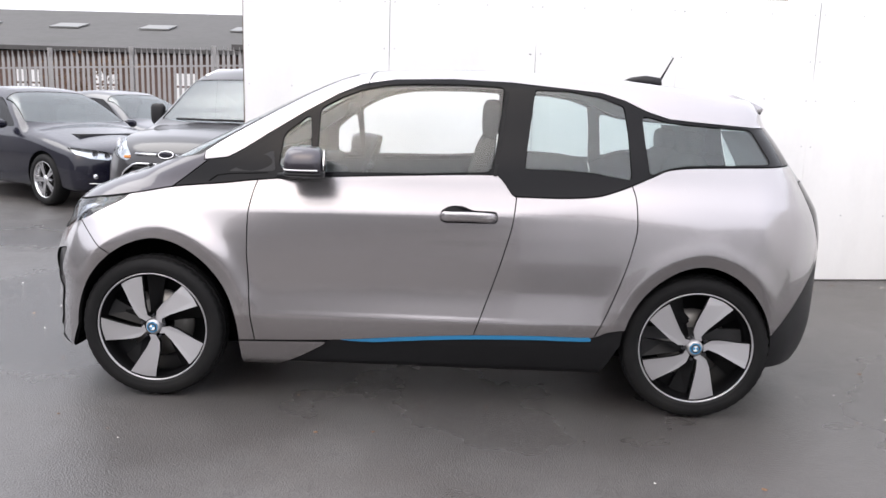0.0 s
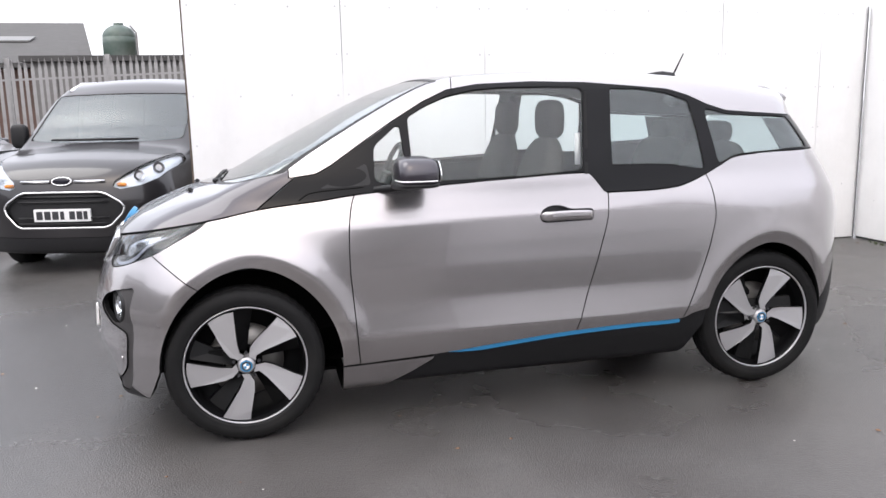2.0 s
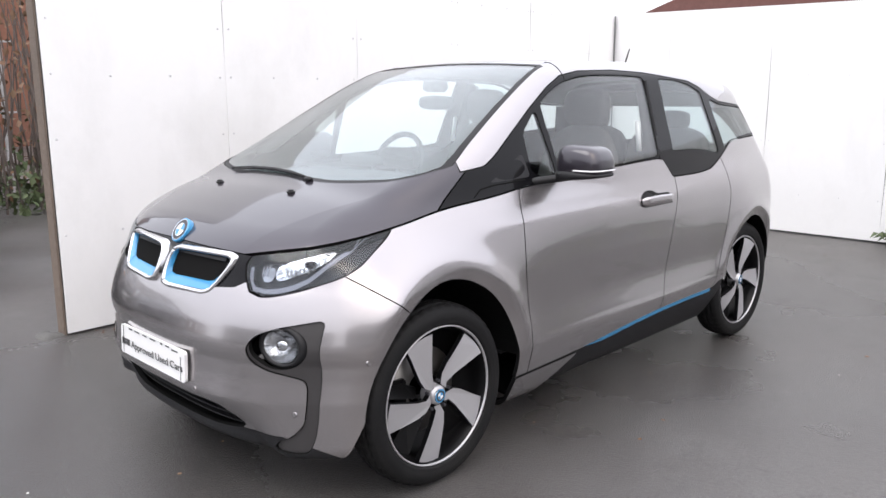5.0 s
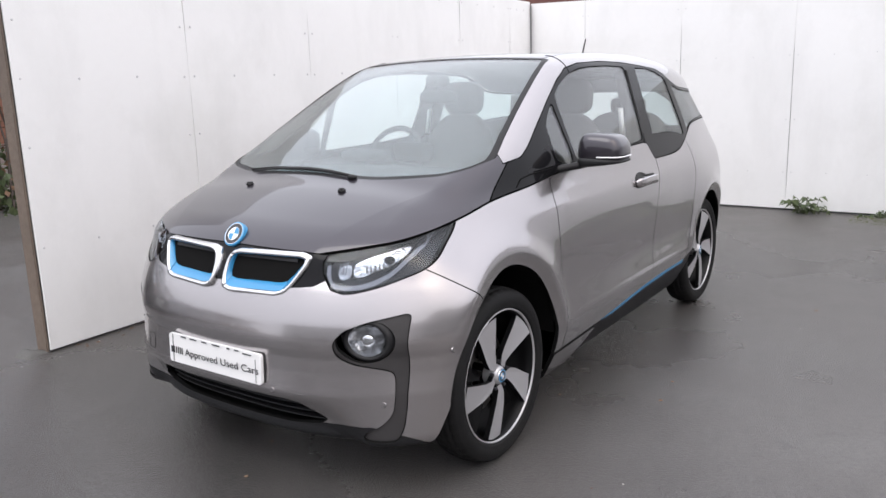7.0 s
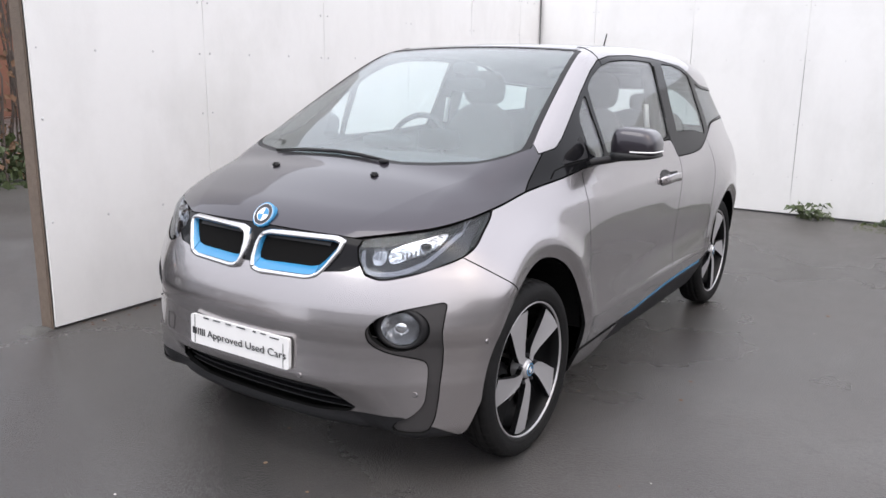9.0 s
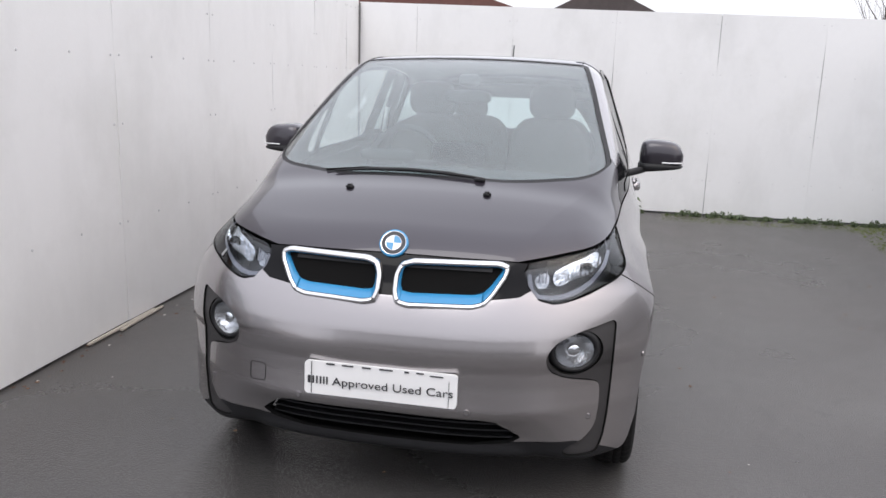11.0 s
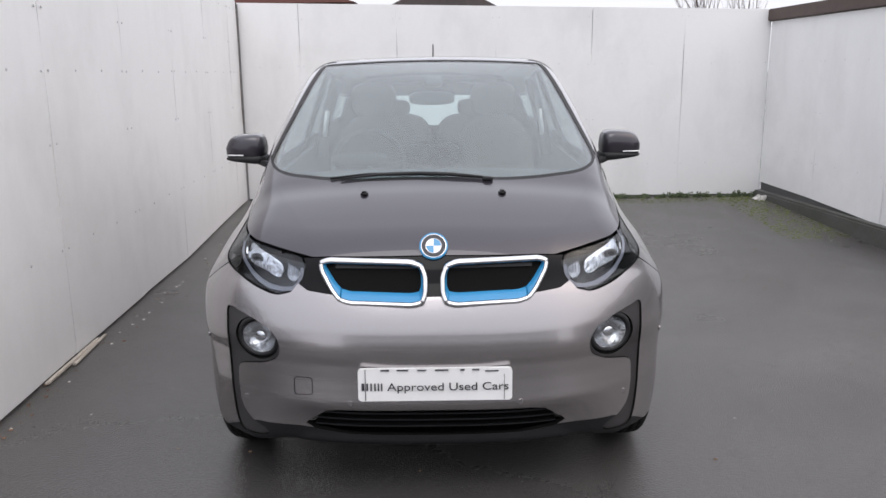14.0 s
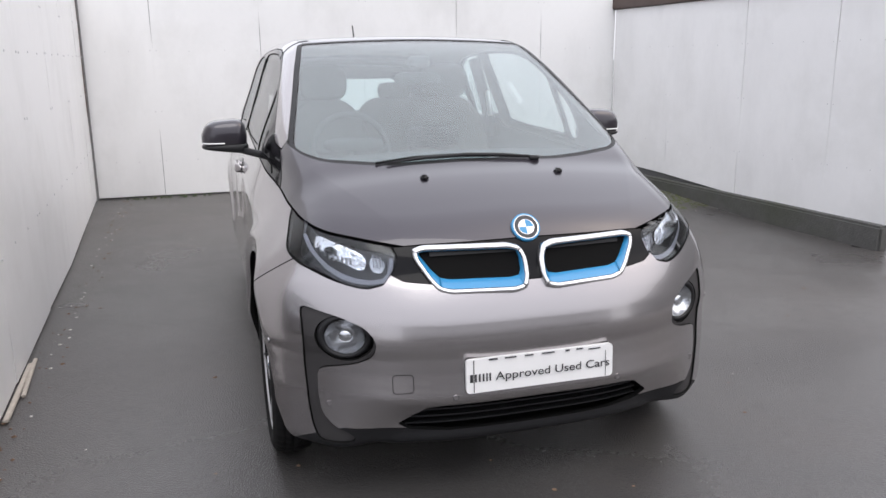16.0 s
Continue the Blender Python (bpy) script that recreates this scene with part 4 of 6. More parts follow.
def headlamp(side):
    panel("headlamp_bowl", lamp_piece, [M["bowl"], M["liner"]], car, "dark glossy headlamp bowl", thick=0.01, lift=-0.062, side=side)
    for nm, outline, lift, mat in BEAMS:
        keep.p, keep.t = lamp_piece
        refl = keep.take(lambda x, a, z: polygon(a, z, softened(outline, 0.012)), 0.0)
        panel(nm, refl, [M[mat], M["bowl"]], car, "faceted lamp reflector", thick=0.006, lift=lift, side=side)
    keep.p, keep.t = lamp_piece
    band = keep.take(lambda x, a, z: polygon(a, z, GUIDE), 0.0)
    panel("light_guide", band, [M["guide"], M["bowl"]], car, "pale U-shaped light guide", thick=0.012, lift=-0.020, side=side)
    for u0, z0, z1 in ((0.492, 0.826, 0.856), (0.503, 0.824, 0.860), (0.514, 0.823, 0.864)):
        bm = bmesh.new()
        tube(bm, [(nose_x(u0, z) + 0.036, side * u0, z) for z in np.linspace(z0, z1, 5)], 0.0022, 6)
        part("lamp_rib", bm, M["guide"], car)
    for k in range(9):  # stepped flutes along the lower edge of the main beam
        u = 0.584 + 0.0125 * k
        z = 0.832 + 0.30 * max(0, u - 0.60) + 0.6 * max(0, u - 0.65)
        bm = bmesh.new()
        tube(bm, [(nose_x(u, z) + 0.034, side * u, z), (nose_x(u, z + 0.022) + 0.028, side * u, z + 0.022)], [0.0050, 0.0030], 6)
        part("lamp_flute", bm, M["chrome"], car)
    bm = bmesh.new()
    superbox(bm, (nose_x(0.645, 0.872) + 0.036, side * 0.645, 0.872), (0.022, 0.018, 0.013), 0.9, 16)
    part("bulb_shield", bm, M["black"], car, "dark bulb shield", True)
    for k in range(3):  # fine lines in the swept-back tail of the lamp
        bm = bmesh.new()
        tube(bm, [(x + 0.02, side * (skin_y(x, z) - 0.030), z) for x, z in ((-1.60 + 0.02 * k, 0.905 + 0.012 * k), (-1.54, 0.935 + 0.010 * k), (-1.47, 0.968 + 0.006 * k))], 0.0018, 5)
        part("lamp_line", bm, M["guide"], car)


M["bowl"] = material("smoked lamp bowl", (0.030, 0.030, 0.033), 0.22, 0.3, 0.1, 30)
M["reflector"] = material("faceted reflector", (0.86, 0.86, 0.88), 0.10, 1.0, bump=1.0, bump_scale=42)
M["fog bowl"] = material("dull fog lamp bowl", (0.55, 0.55, 0.56), 0.16, 1.0, bump=0.6, bump_scale=35)
M["guide"] = material("frosted light guide", (0.20, 0.20, 0.235), 0.30, coat=0.5)
M["amber"] = material("amber lens", (0.7, 0.25, 0.05), 0.2)
for sd in (-1, 1):
    headlamp(sd)


# ---- fog lamps ----
def fog_lamp(side):
    a, z = 0.634, 0.608
    n = Vector((-0.93, side * 0.36, 0.02)).normalized()
    c = Vector((nose_x(a, z) + 0.043, side * (a - 0.015), z))
    m = n.to_track_quat("Z", "Y").to_matrix().to_4x4()
    m.translation = c
    m = m @ Matrix.Diagonal((1.30, 1.10, 1, 1)) if abs((m.to_3x3() @ Vector((1, 0, 0))).y) > 0.5 else m @ Matrix.Diagonal((1.10, 1.30, 1, 1))
    root = new("fog_lamp")
    root.parent = car
    tagged(root, "round fog lamp with clear lens")
    bm = bmesh.new()
    lathe(bm, [(0.080, -0.012), (0.068, 0.014), (0.062, 0.020), (0.055, 0.018), (0.052, 0.0)], 36, "z", m)
    part("bezel", bm, M["plastic"], root, "black bezel", True)
    bm = bmesh.new()
    r = lathe(bm, [(0.052, 0.014), (0.046, -0.004), (0.03, -0.022), (0.001, -0.03)], 36, "z", m)
    part("reflector", bm, M["fog bowl"], root, "dull chrome bowl", True)
    bm = bmesh.new()
    lathe(bm, [(0.020, -0.026), (0.020, 0.006), (0.014, 0.012), (0.0005, 0.013)], 20, "z", m)
    part("bulb_shield", bm, M["chrome"], root, "bulb shield", True)
    bm = bmesh.new()
    lathe(bm, [(0.054, 0.012), (0.04, 0.018), (0.02, 0.022), (0.0005, 0.023)], 36, "z", m)
    part("lens", bm, M["lens"], root, "clear lens", True)


for sd in (-1, 1):
    fog_lamp(sd)

# lower grille slats, tow cover, parking sensors
panel("grille_back", grille_piece, [M["liner"]], car, "black lower intake", lift=-0.07, thick=0.01, both=True)
for k, zz in enumerate((0.288, 0.318, 0.350)):
    bm = bmesh.new()
    half = 0.435 - 0.9 * max(0, zz - 0.305)
    ys = np.linspace(-half, half, 25)
    rings = [[(nose_x(abs(y), zz) + dx, y, zz + dz) for dx, dz in ((0.024, 0.002), (0.060, 0.004), (0.060, -0.003), (0.024, -0.003))] for y in ys]
    loops(bm, rings)
    part("intake_slat", bm, M["plastic"], car)
for a, z in ((0.292, 0.412), (-0.292, 0.412), (0.682, 0.382), (-0.682, 0.382)):
    x = nose_x(abs(a), z)
    disc("parking_sensor", (x - 0.001, a, z), (-0.95, (0.25 if abs(a) > 0.5 else 0.08) * (1 if a > 0 else -1), 0), [(0.008, 0.002, 0), (0.0095, 0.0015, 1), (0.011, -0.003, 0)], [M["silver"], M["ink"]], car, "", 20)
for sd in (-1, 1):
    y0 = skin_y(-1.63, 0.56)
    disc("parking_sensor", (-1.63, sd * y0, 0.56), (-0.1, sd * 0.99, 0), [(0.008, 0.002, 0), (0.0095, 0.0015, 1), (0.011, -0.003, 0)], [M["silver"], M["ink"]], car, "", 20)
bm = bmesh.new()
tow = softened([(0.425, 0.435), (0.49, 0.430), (0.49, 0.493), (0.425, 0.496)], 0.008)
tube(bm, [(nose_x(a, z) - 0.0002, a, z) for a, z in tow], 0.0014, 4, True)
part("tow_eye_cover", bm, M["liner"], car, "square tow eye cover line")

# front plate with its printed card
plate = new("front_plate")
plate.parent = car
tagged(plate, "white dealer card on the front plate")


def plate_at(u, v, d=0.0):
    return (-1.987 + 0.05 * (v - 0.485) - d + 0.05 * u * u, -u, v)


bm = bmesh.new()
loops(bm, [[plate_at(u, v, d) for u, v in softened([(-0.262, 0.428), (0.262, 0.428), (0.262, 0.542), (-0.262, 0.542)], 0.008)] for d in (-0.012, 0.0)], True)
part("card", bm, M["plate"], plate, "white card")
for u0, u1, v0, v1 in ((-0.185, -0.155, 0.5345, 0.540), (-0.13, -0.09, 0.5350, 0.5395), (-0.06, -0.03, 0.5350, 0.5395), (0.0, 0.045, 0.5350, 0.5395), (0.085, 0.10, 0.5340, 0.540), (0.125, 0.15, 0.5350, 0.5395), (0.17, 0.215, 0.530, 0.534),
                       (-0.238, -0.2355, 0.431, 0.540), (0.234, 0.2355, 0.431, 0.520), (-0.250, -0.240, 0.466, 0.492), (-0.2335, -0.2275, 0.466, 0.492), (-0.220, -0.2145, 0.466, 0.492), (-0.207, -0.2015, 0.466, 0.492), (-0.195, -0.190, 0.466, 0.492), (-0.184, -0.179, 0.466, 0.492)):
    bm = bmesh.new()
    prism(bm, [(u0, v0), (u1, v0), (u1, v1), (u0, v1)], lambda u, v, d: plate_at(u, v, d + 0.0005), 0.0012)
    part("print_mark", bm, M["ink"], plate)


def lettering(text, size, m, mat, parent, label):
    cu = bpy.data.curves.new("lettering", "FONT")
    cu.body, cu.size, cu.extrude, cu.align_x, cu.align_y = text, size, 0.0006, "LEFT", "BOTTOM_BASELINE"
    tmp = bpy.data.objects.new("lettering", cu)
    scene.collection.objects.link(tmp)
    bpy.context.view_layer.update()
    me = bpy.data.meshes.new_from_object(tmp.evaluated_get(bpy.context.evaluated_depsgraph_get()))
    bpy.data.objects.remove(tmp)
    me.materials.clear()
    me.materials.append(mat)
    ob = new("lettering", me)
    ob.parent = parent
    ob.matrix_basis = m
    return tagged(ob, label)


face = Matrix(((0, 0, -1, 0), (-1, 0, 0, 0), (0, 1, 0, 0), (0, 0, 0, 1)))
txt = lettering("Approved Used Cars", 0.046, Matrix.Translation((-1.9895, 0.163, 0.466)) @ face, M["ink"], plate, "printed words Approved Used Cars")
wide = max(v.co.x for v in txt.data.vertices)
for v in txt.data.vertices:
    v.co.x *= 0.412 / wide
    u = -0.163 + v.co.x
    v.co.z -= 0.05 * u * u
    v.co.y *= 0.86

# bonnet fittings: washer jets, wiper, bonnet crease
for sd in (-1, 1):
    z = top_z(-1.508, 0.263)
    bm = bmesh.new()
    box(bm, -1.522, -1.494, sd * 0.263 - 0.014, sd * 0.263 + 0.014, z - 0.006, z + 0.014, 0.006)
    part("washer_jet", bm, M["plastic"], car, "small black washer jet", True)
bm = bmesh.new()
wip = [(-1.374, 0.37), (-1.362, 0.22), (-1.362, 0.06), (-1.372, -0.08), (-1.388, -0.21)]
tube(bm, [(x, y, top_z(x, abs(y)) + 0.010) for x, y in wip], [0.003, 0.006, 0.008, 0.008, 0.005], 8)
arm = part("wiper_arm", bm, M["plastic"], car, "black wiper arm", True)
bm = bmesh.new()
tube(bm, [(x + 0.014, y + 0.04, top_z(x + 0.014, abs(y)) + 0.004) for x, y in wip[:4]], 0.005, 6)
part("wiper_blade", bm, M["rubber"], arm, "wiper blade", True)
bm = bmesh.new()
superbox(bm, (-1.390, -0.215, top_z(-1.390, 0.215) + 0.006), (0.014, 0.022, 0.010), 0.8, 14)
part("wiper_pivot", bm, M["plastic"], arm, "wiper pivot cap", True)


# ---- mirrors, handles, roof fittings ----
def door_mirror(side):
    root = new("door_mirror")
    root.parent = car
    tagged(root, "gloss black door mirror with pale indicator strip")
    bm = bmesh.new()

    def shape(p):
        q = p.copy()
        q.y = p.y * (1 - 0.24 * max(0, p.z)) if p.y > 0 else p.y * (1 - 0.08 * max(0, p.z))
        q.z = p.z - 0.10 * max(0, p.z) * p.y
        q.x = (p.x if p.x > 0 else p.x * (1 - 0.10 * max(0, p.z))) + 0.12 * p.y
        return q
    superbox(bm, (-0.530, 0.930, 1.166), (0.088, 0.099, 0.066), 0.50, 36, shape)
    for v in bm.verts:
        v.co.y *= side
    part("mirror_cap", bm, M["hood"], root, "gloss black cap", True)
    bm = bmesh.new()

    def keel(p):
        q = shape(p)
        q.z = p.z * (1 - 0.30 * p.y) - (0.35 * (1 - p.y) if p.z < 0 else 0)
        return q
    superbox(bm, (-0.532, 0.928, 1.116), (0.092, 0.102, 0.018), 0.55, 28, keel)
    for v in bm.verts:
        v.co.y *= side
    part("mirror_base", bm, M["plastic"], root, "black base", True)
    bm = bmesh.new()
    foot = [(-0.675, 0.765, 1.082, 0.045), (-0.640, 0.80, 1.086, 0.040), (-0.600, 0.84, 1.094, 0.036), (-0.56, 0.875, 1.102, 0.03)]
    loops(bm, [[(x + w * c, side * y, z + 0.017 * e) for c, e in ((-1, 0), (-0.7, 0.8), (0.2, 1), (1, 0.5), (1.1, -0.3), (0.3, -1), (-0.7, -0.8))] for x, y, z, w in foot], True)
    part("mirror_foot", bm, M["plastic"], root, "black foot", True)
    bm = bmesh.new()
    superbox(bm, (-0.530, 0.930, 1.1325), (0.0905, 0.1015, 0.0052), 0.46, 44, lambda p: shape(Vector((p.x, p.y, p.z * 0.1))) + Vector((0, 0, p.z * 0.9)))
    bmesh.ops.delete(bm, geom=[f for f in bm.faces if f.calc_center_median().y < 0.925 or f.calc_center_median().x > -0.452], context="FACES")
    for v in bm.verts:
        v.co.y *= side
    part("indicator_strip", bm, M["stripwhite"], root, "pale indicator strip", True)
    bm = bmesh.new()
    prism(bm, softened([(0.85, 1.120), (1.008, 1.128), (0.990, 1.200), (0.94, 1.222), (0.86, 1.216)], 0.02), lambda y, z, d: (-0.441 + 0.12 * (y - 0.93) + d, side * y, z), 0.004)
    part("mirror_glass", bm, M["mirror"], root, "mirror glass")


M["stripwhite"] = material("pale indicator lens", (0.75, 0.75, 0.76), 0.15, coat=1.0)
M["mirror"] = material("mirror", (0.9, 0.9, 0.9), 0.01, 1.0)
for sd in (-1, 1):
    door_mirror(sd)


def door_handle(side):
    root = new("door_handle")
    root.parent = car
    tagged(root, "silver pull handle over a black shade sheet")
    # flat black sheet on the door, painted for the shade in the handle's cup
    bm = bmesh.new()
    o = softened([(0.070, 0.918), (0.074, 0.950), (0.100, 0.970), (0.135, 0.980), (0.190, 0.976), (0.216, 0.960), (0.338, 0.958), (0.338, 0.903), (0.090, 0.900)], 0.012)
    prism(bm, o, lambda x, z, d: (x, side * (skin_y(x, z) + 0.001 + d), z), 0.002)
    part("recess_shade", bm, M["black"], root, "black sheet standing in for shade behind the grip")
    bm = bmesh.new()
    rings = []
    for x in np.linspace(0.075, 0.330, 16):
        z = 0.930 + 0.004 * math.sin((x - 0.07) * 12)
        y = skin_y(x, z)
        out = 0.030 * math.sin(min(1, max(0, (x - 0.07) / 0.05)) * math.pi / 2) * (1 if x < 0.30 else math.cos((x - 0.30) / 0.032 * math.pi / 2.4))
        h = 0.022 if 0.08 < x < 0.325 else 0.012
        rings.append([(x, side * (y + out + dy), z + dz) for dy, dz in ((-0.012, h), (0.002, h), (0.006, h * 0.6), (0.006, -h * 0.6), (0.002, -h), (-0.012, -h))])
    vs = loops(bm, rings)
    bm.faces.new(vs[0]), bm.faces.new(vs[-1])
    part("grip", bm, M["silver"], root, "silver grip", True)
    bm = bmesh.new()
    prism(bm, softened([(0.255, 0.908), (0.333, 0.910), (0.333, 0.950), (0.255, 0.950)], 0.01), lambda x, z, d: (x, side * (skin_y(x, z) + 0.0005 + d), z), 0.012)
    part("handle_end", bm, M["silver"], root, "silver end cap")


for sd in (-1, 1):
    door_handle(sd)

bm = bmesh.new()
loops(bm, [[(x, w * s, z) for s, z in ((-1, z0), (-0.6, z0 + h), (0.6, z0 + h), (1, z0))] for x, w, z0, h in ((0.985, 0.004, top_z(0.985, 0.0) - 0.005, 0.003), (1.05, 0.030, top_z(1.05, 0) - 0.006, 0.036), (1.12, 0.036, top_z(1.12, 0) - 0.006, 0.052), (1.20, 0.034, top_z(1.20, 0) - 0.006, 0.050), (1.212, 0.02, top_z(1.21, 0) - 0.006, 0.01))])
part("antenna_foot", bm, M["plastic"], car, "dark antenna foot", True)
bm = bmesh.new()
tube(bm, [(1.196, 0, 1.585), (1.262, 0, 1.715)], [0.006, 0.004], 8)
part("antenna", bm, M["plastic"], car, "short raked antenna", True)
bm = bmesh.new()
rings = []
for y in np.linspace(-0.50, 0.50, 21):
    k = 1 - (abs(y) / 0.50) ** 4
    x0, zt = 1.34 + 0.05 * (1 - k), top_z(1.40, abs(y)) + 0.002
    tip = 1.695 - 0.34 * abs(y) ** 1.7
    rings.append([(x0, y, zt - 0.02), (x0 + 0.05, y, zt + 0.004), (tip - 0.02, y, zt - 0.045), (tip, y, zt - 0.060), (tip - 0.01, y, zt - 0.085), (tip - 0.12, y, zt - 0.10), (x0 + 0.02, y, zt - 0.06)])
vs = loops(bm, rings)
bm.faces.new(vs[0]), bm.faces.new(vs[-1])
part("roof_spoiler", bm, M["silver"], car, "silver roof spoiler", True)

# seam across the roof edge above each pillar
for sd in (-1, 1):
    bm = bmesh.new()
    pts = []
    for a in np.linspace(0.50, 0.640, 9):
        x = -0.262 - 0.03 * (a - 0.5) / 0.14
        pts.append((x, sd * a, top_z(x, a) + 0.0005))
    tube(bm, pts, 0.0022, 5)
    part("roof_joint", bm, M["liner"], car)
    # triangular trim ahead of the front door glass
    bm = bmesh.new()
    prism(bm, softened([(-0.93, 1.095), (-0.70, 1.105), (-0.715, 1.20)], 0.01), lambda x, z, d: (x, sd * (skin_y(x, z) - 0.003 + d), z), 0.0045)
    part("corner_trim", bm, M["plastic"], car, "matt black corner trim")
    bm = bmesh.new()
    pts = [(-1.02, 1.047), (-0.98, 1.075), (-0.92, 1.085), (-0.80, 1.092), (-0.735, 1.096)]
    tube(bm, [(x, sd * (skin_y(x, z) + 0.0005), z) for x, z in pts], 0.003, 5)
    part("belt_joint", bm, M["liner"], car)
    # black pillar behind the front door
    bm = bmesh.new()
    prism(bm, [(0.358, 1.50), (0.372, 1.50), (0.327, 1.115), (0.312, 1.115)], lambda x, z, d: (x, sd * (skin_y(x, z) - 0.002 + d), z), 0.006)
    part("pillar_seal", bm, M["rubber"], car)


# ---- wheels ----
def wheel(name):
    root = new(name)
    tagged(root, "five-blade two-tone alloy wheel with narrow tyre")
    bm = bmesh.new()
    lathe(bm, [(0.258, -0.055), (0.262, 0.055), (0.268, 0.068), (0.276, 0.074), (0.279, 0.0735), (0.288, 0.0775), (0.305, 0.0775), (0.318, 0.074), (0.327, 0.068), (0.330, 0.0665), (0.337, 0.058), (0.342, 0.047), (0.3425, 0.040), (0.339, 0.038), (0.3395, 0.034),
               (0.345, 0.033), (0.346, 0.012), (0.341, 0.010), (0.341, 0.005), (0.346, 0.003), (0.346, -0.02), (0.341, -0.022), (0.341, -0.027), (0.345, -0.03), (0.336, -0.062), (0.30, -0.077), (0.262, -0.06)], 144)
    for v in bm.verts:  # cross grooves in the tread's shoulders
        r, k = math.hypot(v.co.x, v.co.z), round(math.atan2(v.co.z, v.co.x) / math.tau * 144)
        if r > 0.3365 and k % 3 == 0 and abs(v.co.y) > 0.018:
            v.co.x, v.co.z = v.co.x * (r - 0.006) / r, v.co.z * (r - 0.006) / r
    part("tyre", bm, M["rubber"], root, "narrow black tyre", True)
    bm = bmesh.new()
    lathe(bm, [(0.2575, 0.060), (0.259, 0.066), (0.262, 0.068), (0.265, 0.066), (0.266, 0.055), (0.262, 0.04)], 96)
    part("rim", bm, M["alloy"], root, "machined rim edge", True)
    bm = bmesh.new()
    lathe(bm, [(0.258, 0.061), (0.252, 0.052), (0.244, 0.02), (0.236, -0.05), (0.05, -0.055)], 64)
    part("barrel", bm, M["alloyblack"], root, "black rim barrel", True)
    R = 0.252
    blade = [(-0.16, 0.975), (-0.15, 0.70), (-0.135, 0.40), (-0.10, 0.22), (-0.02, 0.175), (-0.13, 0.10), (-0.27, 0.17), (-0.36, 0.30), (-0.44, 0.47), (-0.52, 0.65), (-0.595, 0.80), (-0.49, 0.865), (-0.38, 0.92), (-0.27, 0.955)]
    for k in range(5):
        turn = Matrix.Rotation(math.tau * k / 5, 4, "Y")

        def lift(u, v, d):
            r = math.hypot(u, v)
            h = 0.050 + 0.012 * min(1, r / 0.9) + 0.04 * (u + 0.3) * r
            return turn @ Vector((-u * R, h - d, v * R))
        bm = bmesh.new()
        n = len(blade)
        top = [bm.verts.new(lift(u, v, 0)) for u, v in blade]
        low = [bm.verts.new(lift(u, v, 0.022)) for u, v in blade]
        f = bm.faces.new(top)
        bm.faces.new(low[::-1])
        for i in range(n):
            s = bm.faces.new((top[i], low[i], low[(i + 1) % n], top[(i + 1) % n]))
            s.material_index = 1
        part("blade", bm, [M["alloy"], M["alloyblack"]], root, "flat machined blade")
        bm = bmesh.new()
        dark = [(0.02, 0.16), (0.07, 0.5), (0.16, 0.96), (-0.16, 0.97), (-0.12, 0.22)]
        prism(bm, dark, lambda u, v, d: turn @ Vector((-u * R, 0.0 + 0.008 * math.hypot(u, v) - d - (0.028 if u > 0.0 else 0), v * R)), 0.02)
        part("dark_spoke", bm, M["alloyblack"], root, "gloss black hidden spoke")
        bm = bmesh.new()
        a = math.tau * k / 5 + 0.35
        lathe(bm, [(0.0001, 0.060), (0.006, 0.060), (0.007, 0.045)], 10, "y", Matrix.Translation((0.056 * math.cos(a), 0, 0.056 * math.sin(a))))
        part("wheel_bolt", bm, M["ink"], root)
    bm = bmesh.new()
    lathe(bm, [(0.0001, 0.062), (0.028, 0.062), (0.031, 0.059), (0.037, 0.054), (0.040, 0.0)], 36)
    part("hub", bm, M["alloy"], root, "machined hub", True)
    disc("hub_badge", (0, 0.065, 0), (0, 1, 0), [(0.013, 0.002, -1), (0.0145, 0.0025, 0), (0.021, 0.002, 1), (0.0255, 0.0015, 3), (0.027, -0.002, 0)], BADGE, root, "round blue and white hub badge", 28)
    bm = bmesh.new()
    lathe(bm, [(0.07, -0.035), (0.165, -0.035), (0.165, -0.055), (0.07, -0.055)], 48)
    part("brake_disc", bm, M["brake"], root, "steel brake disc", True)
    bm = bmesh.new()
    box(bm, 0.09, 0.17, -0.05, -0.012, -0.06, 0.07, 0.01)
    part("caliper", bm, M["alloyblack"], root, "dark brake caliper")
    return root


first = wheel("wheel")
first.parent = car
turns = {(-1.285, -1): 0, (1.285, -1): 48, (-1.285, 1): 20, (1.285, 1): 60}
for (x, sd), deg in turns.items():
    flip = Matrix.Rotation(math.pi if sd < 0 else 0, 4, "Z")
    m = Matrix.Translation((x, sd * (0.778 if x < 0 else 0.746), 0.345)) @ Matrix.Rotation(radians(deg), 4, "Y") @ flip
    if (x, sd) == (-1.285, -1):
        first.matrix_basis = m
    else:
        o = copy_thing(first, m)
        o.parent = car

# black wheel housings
for x, r in ((-1.254, 0.425), (1.277, 0.40)):
    for sd in (-1, 1):
        bm = bmesh.new()
        arc = [(x + r * 0.97 * math.cos(t), 0.345 + r * math.sin(t)) for t in np.linspace(0.12 if x < 0 else -0.10, math.pi + 0.10, 25)]
        loops_ = [[bm.verts.new((u, sd * (min(0.845, skin_y(u, max(v, 0.24)) - 0.022) if y > 0.5 else y), max(v, 0.235))) for u, v in arc] for y in (0.845, 0.48)]
        for a, b in zip(range(24), range(1, 25)):
            bm.faces.new((loops_[0][a], loops_[0][b], loops_[1][b], loops_[1][a]))
        bm.faces.new(loops_[1])
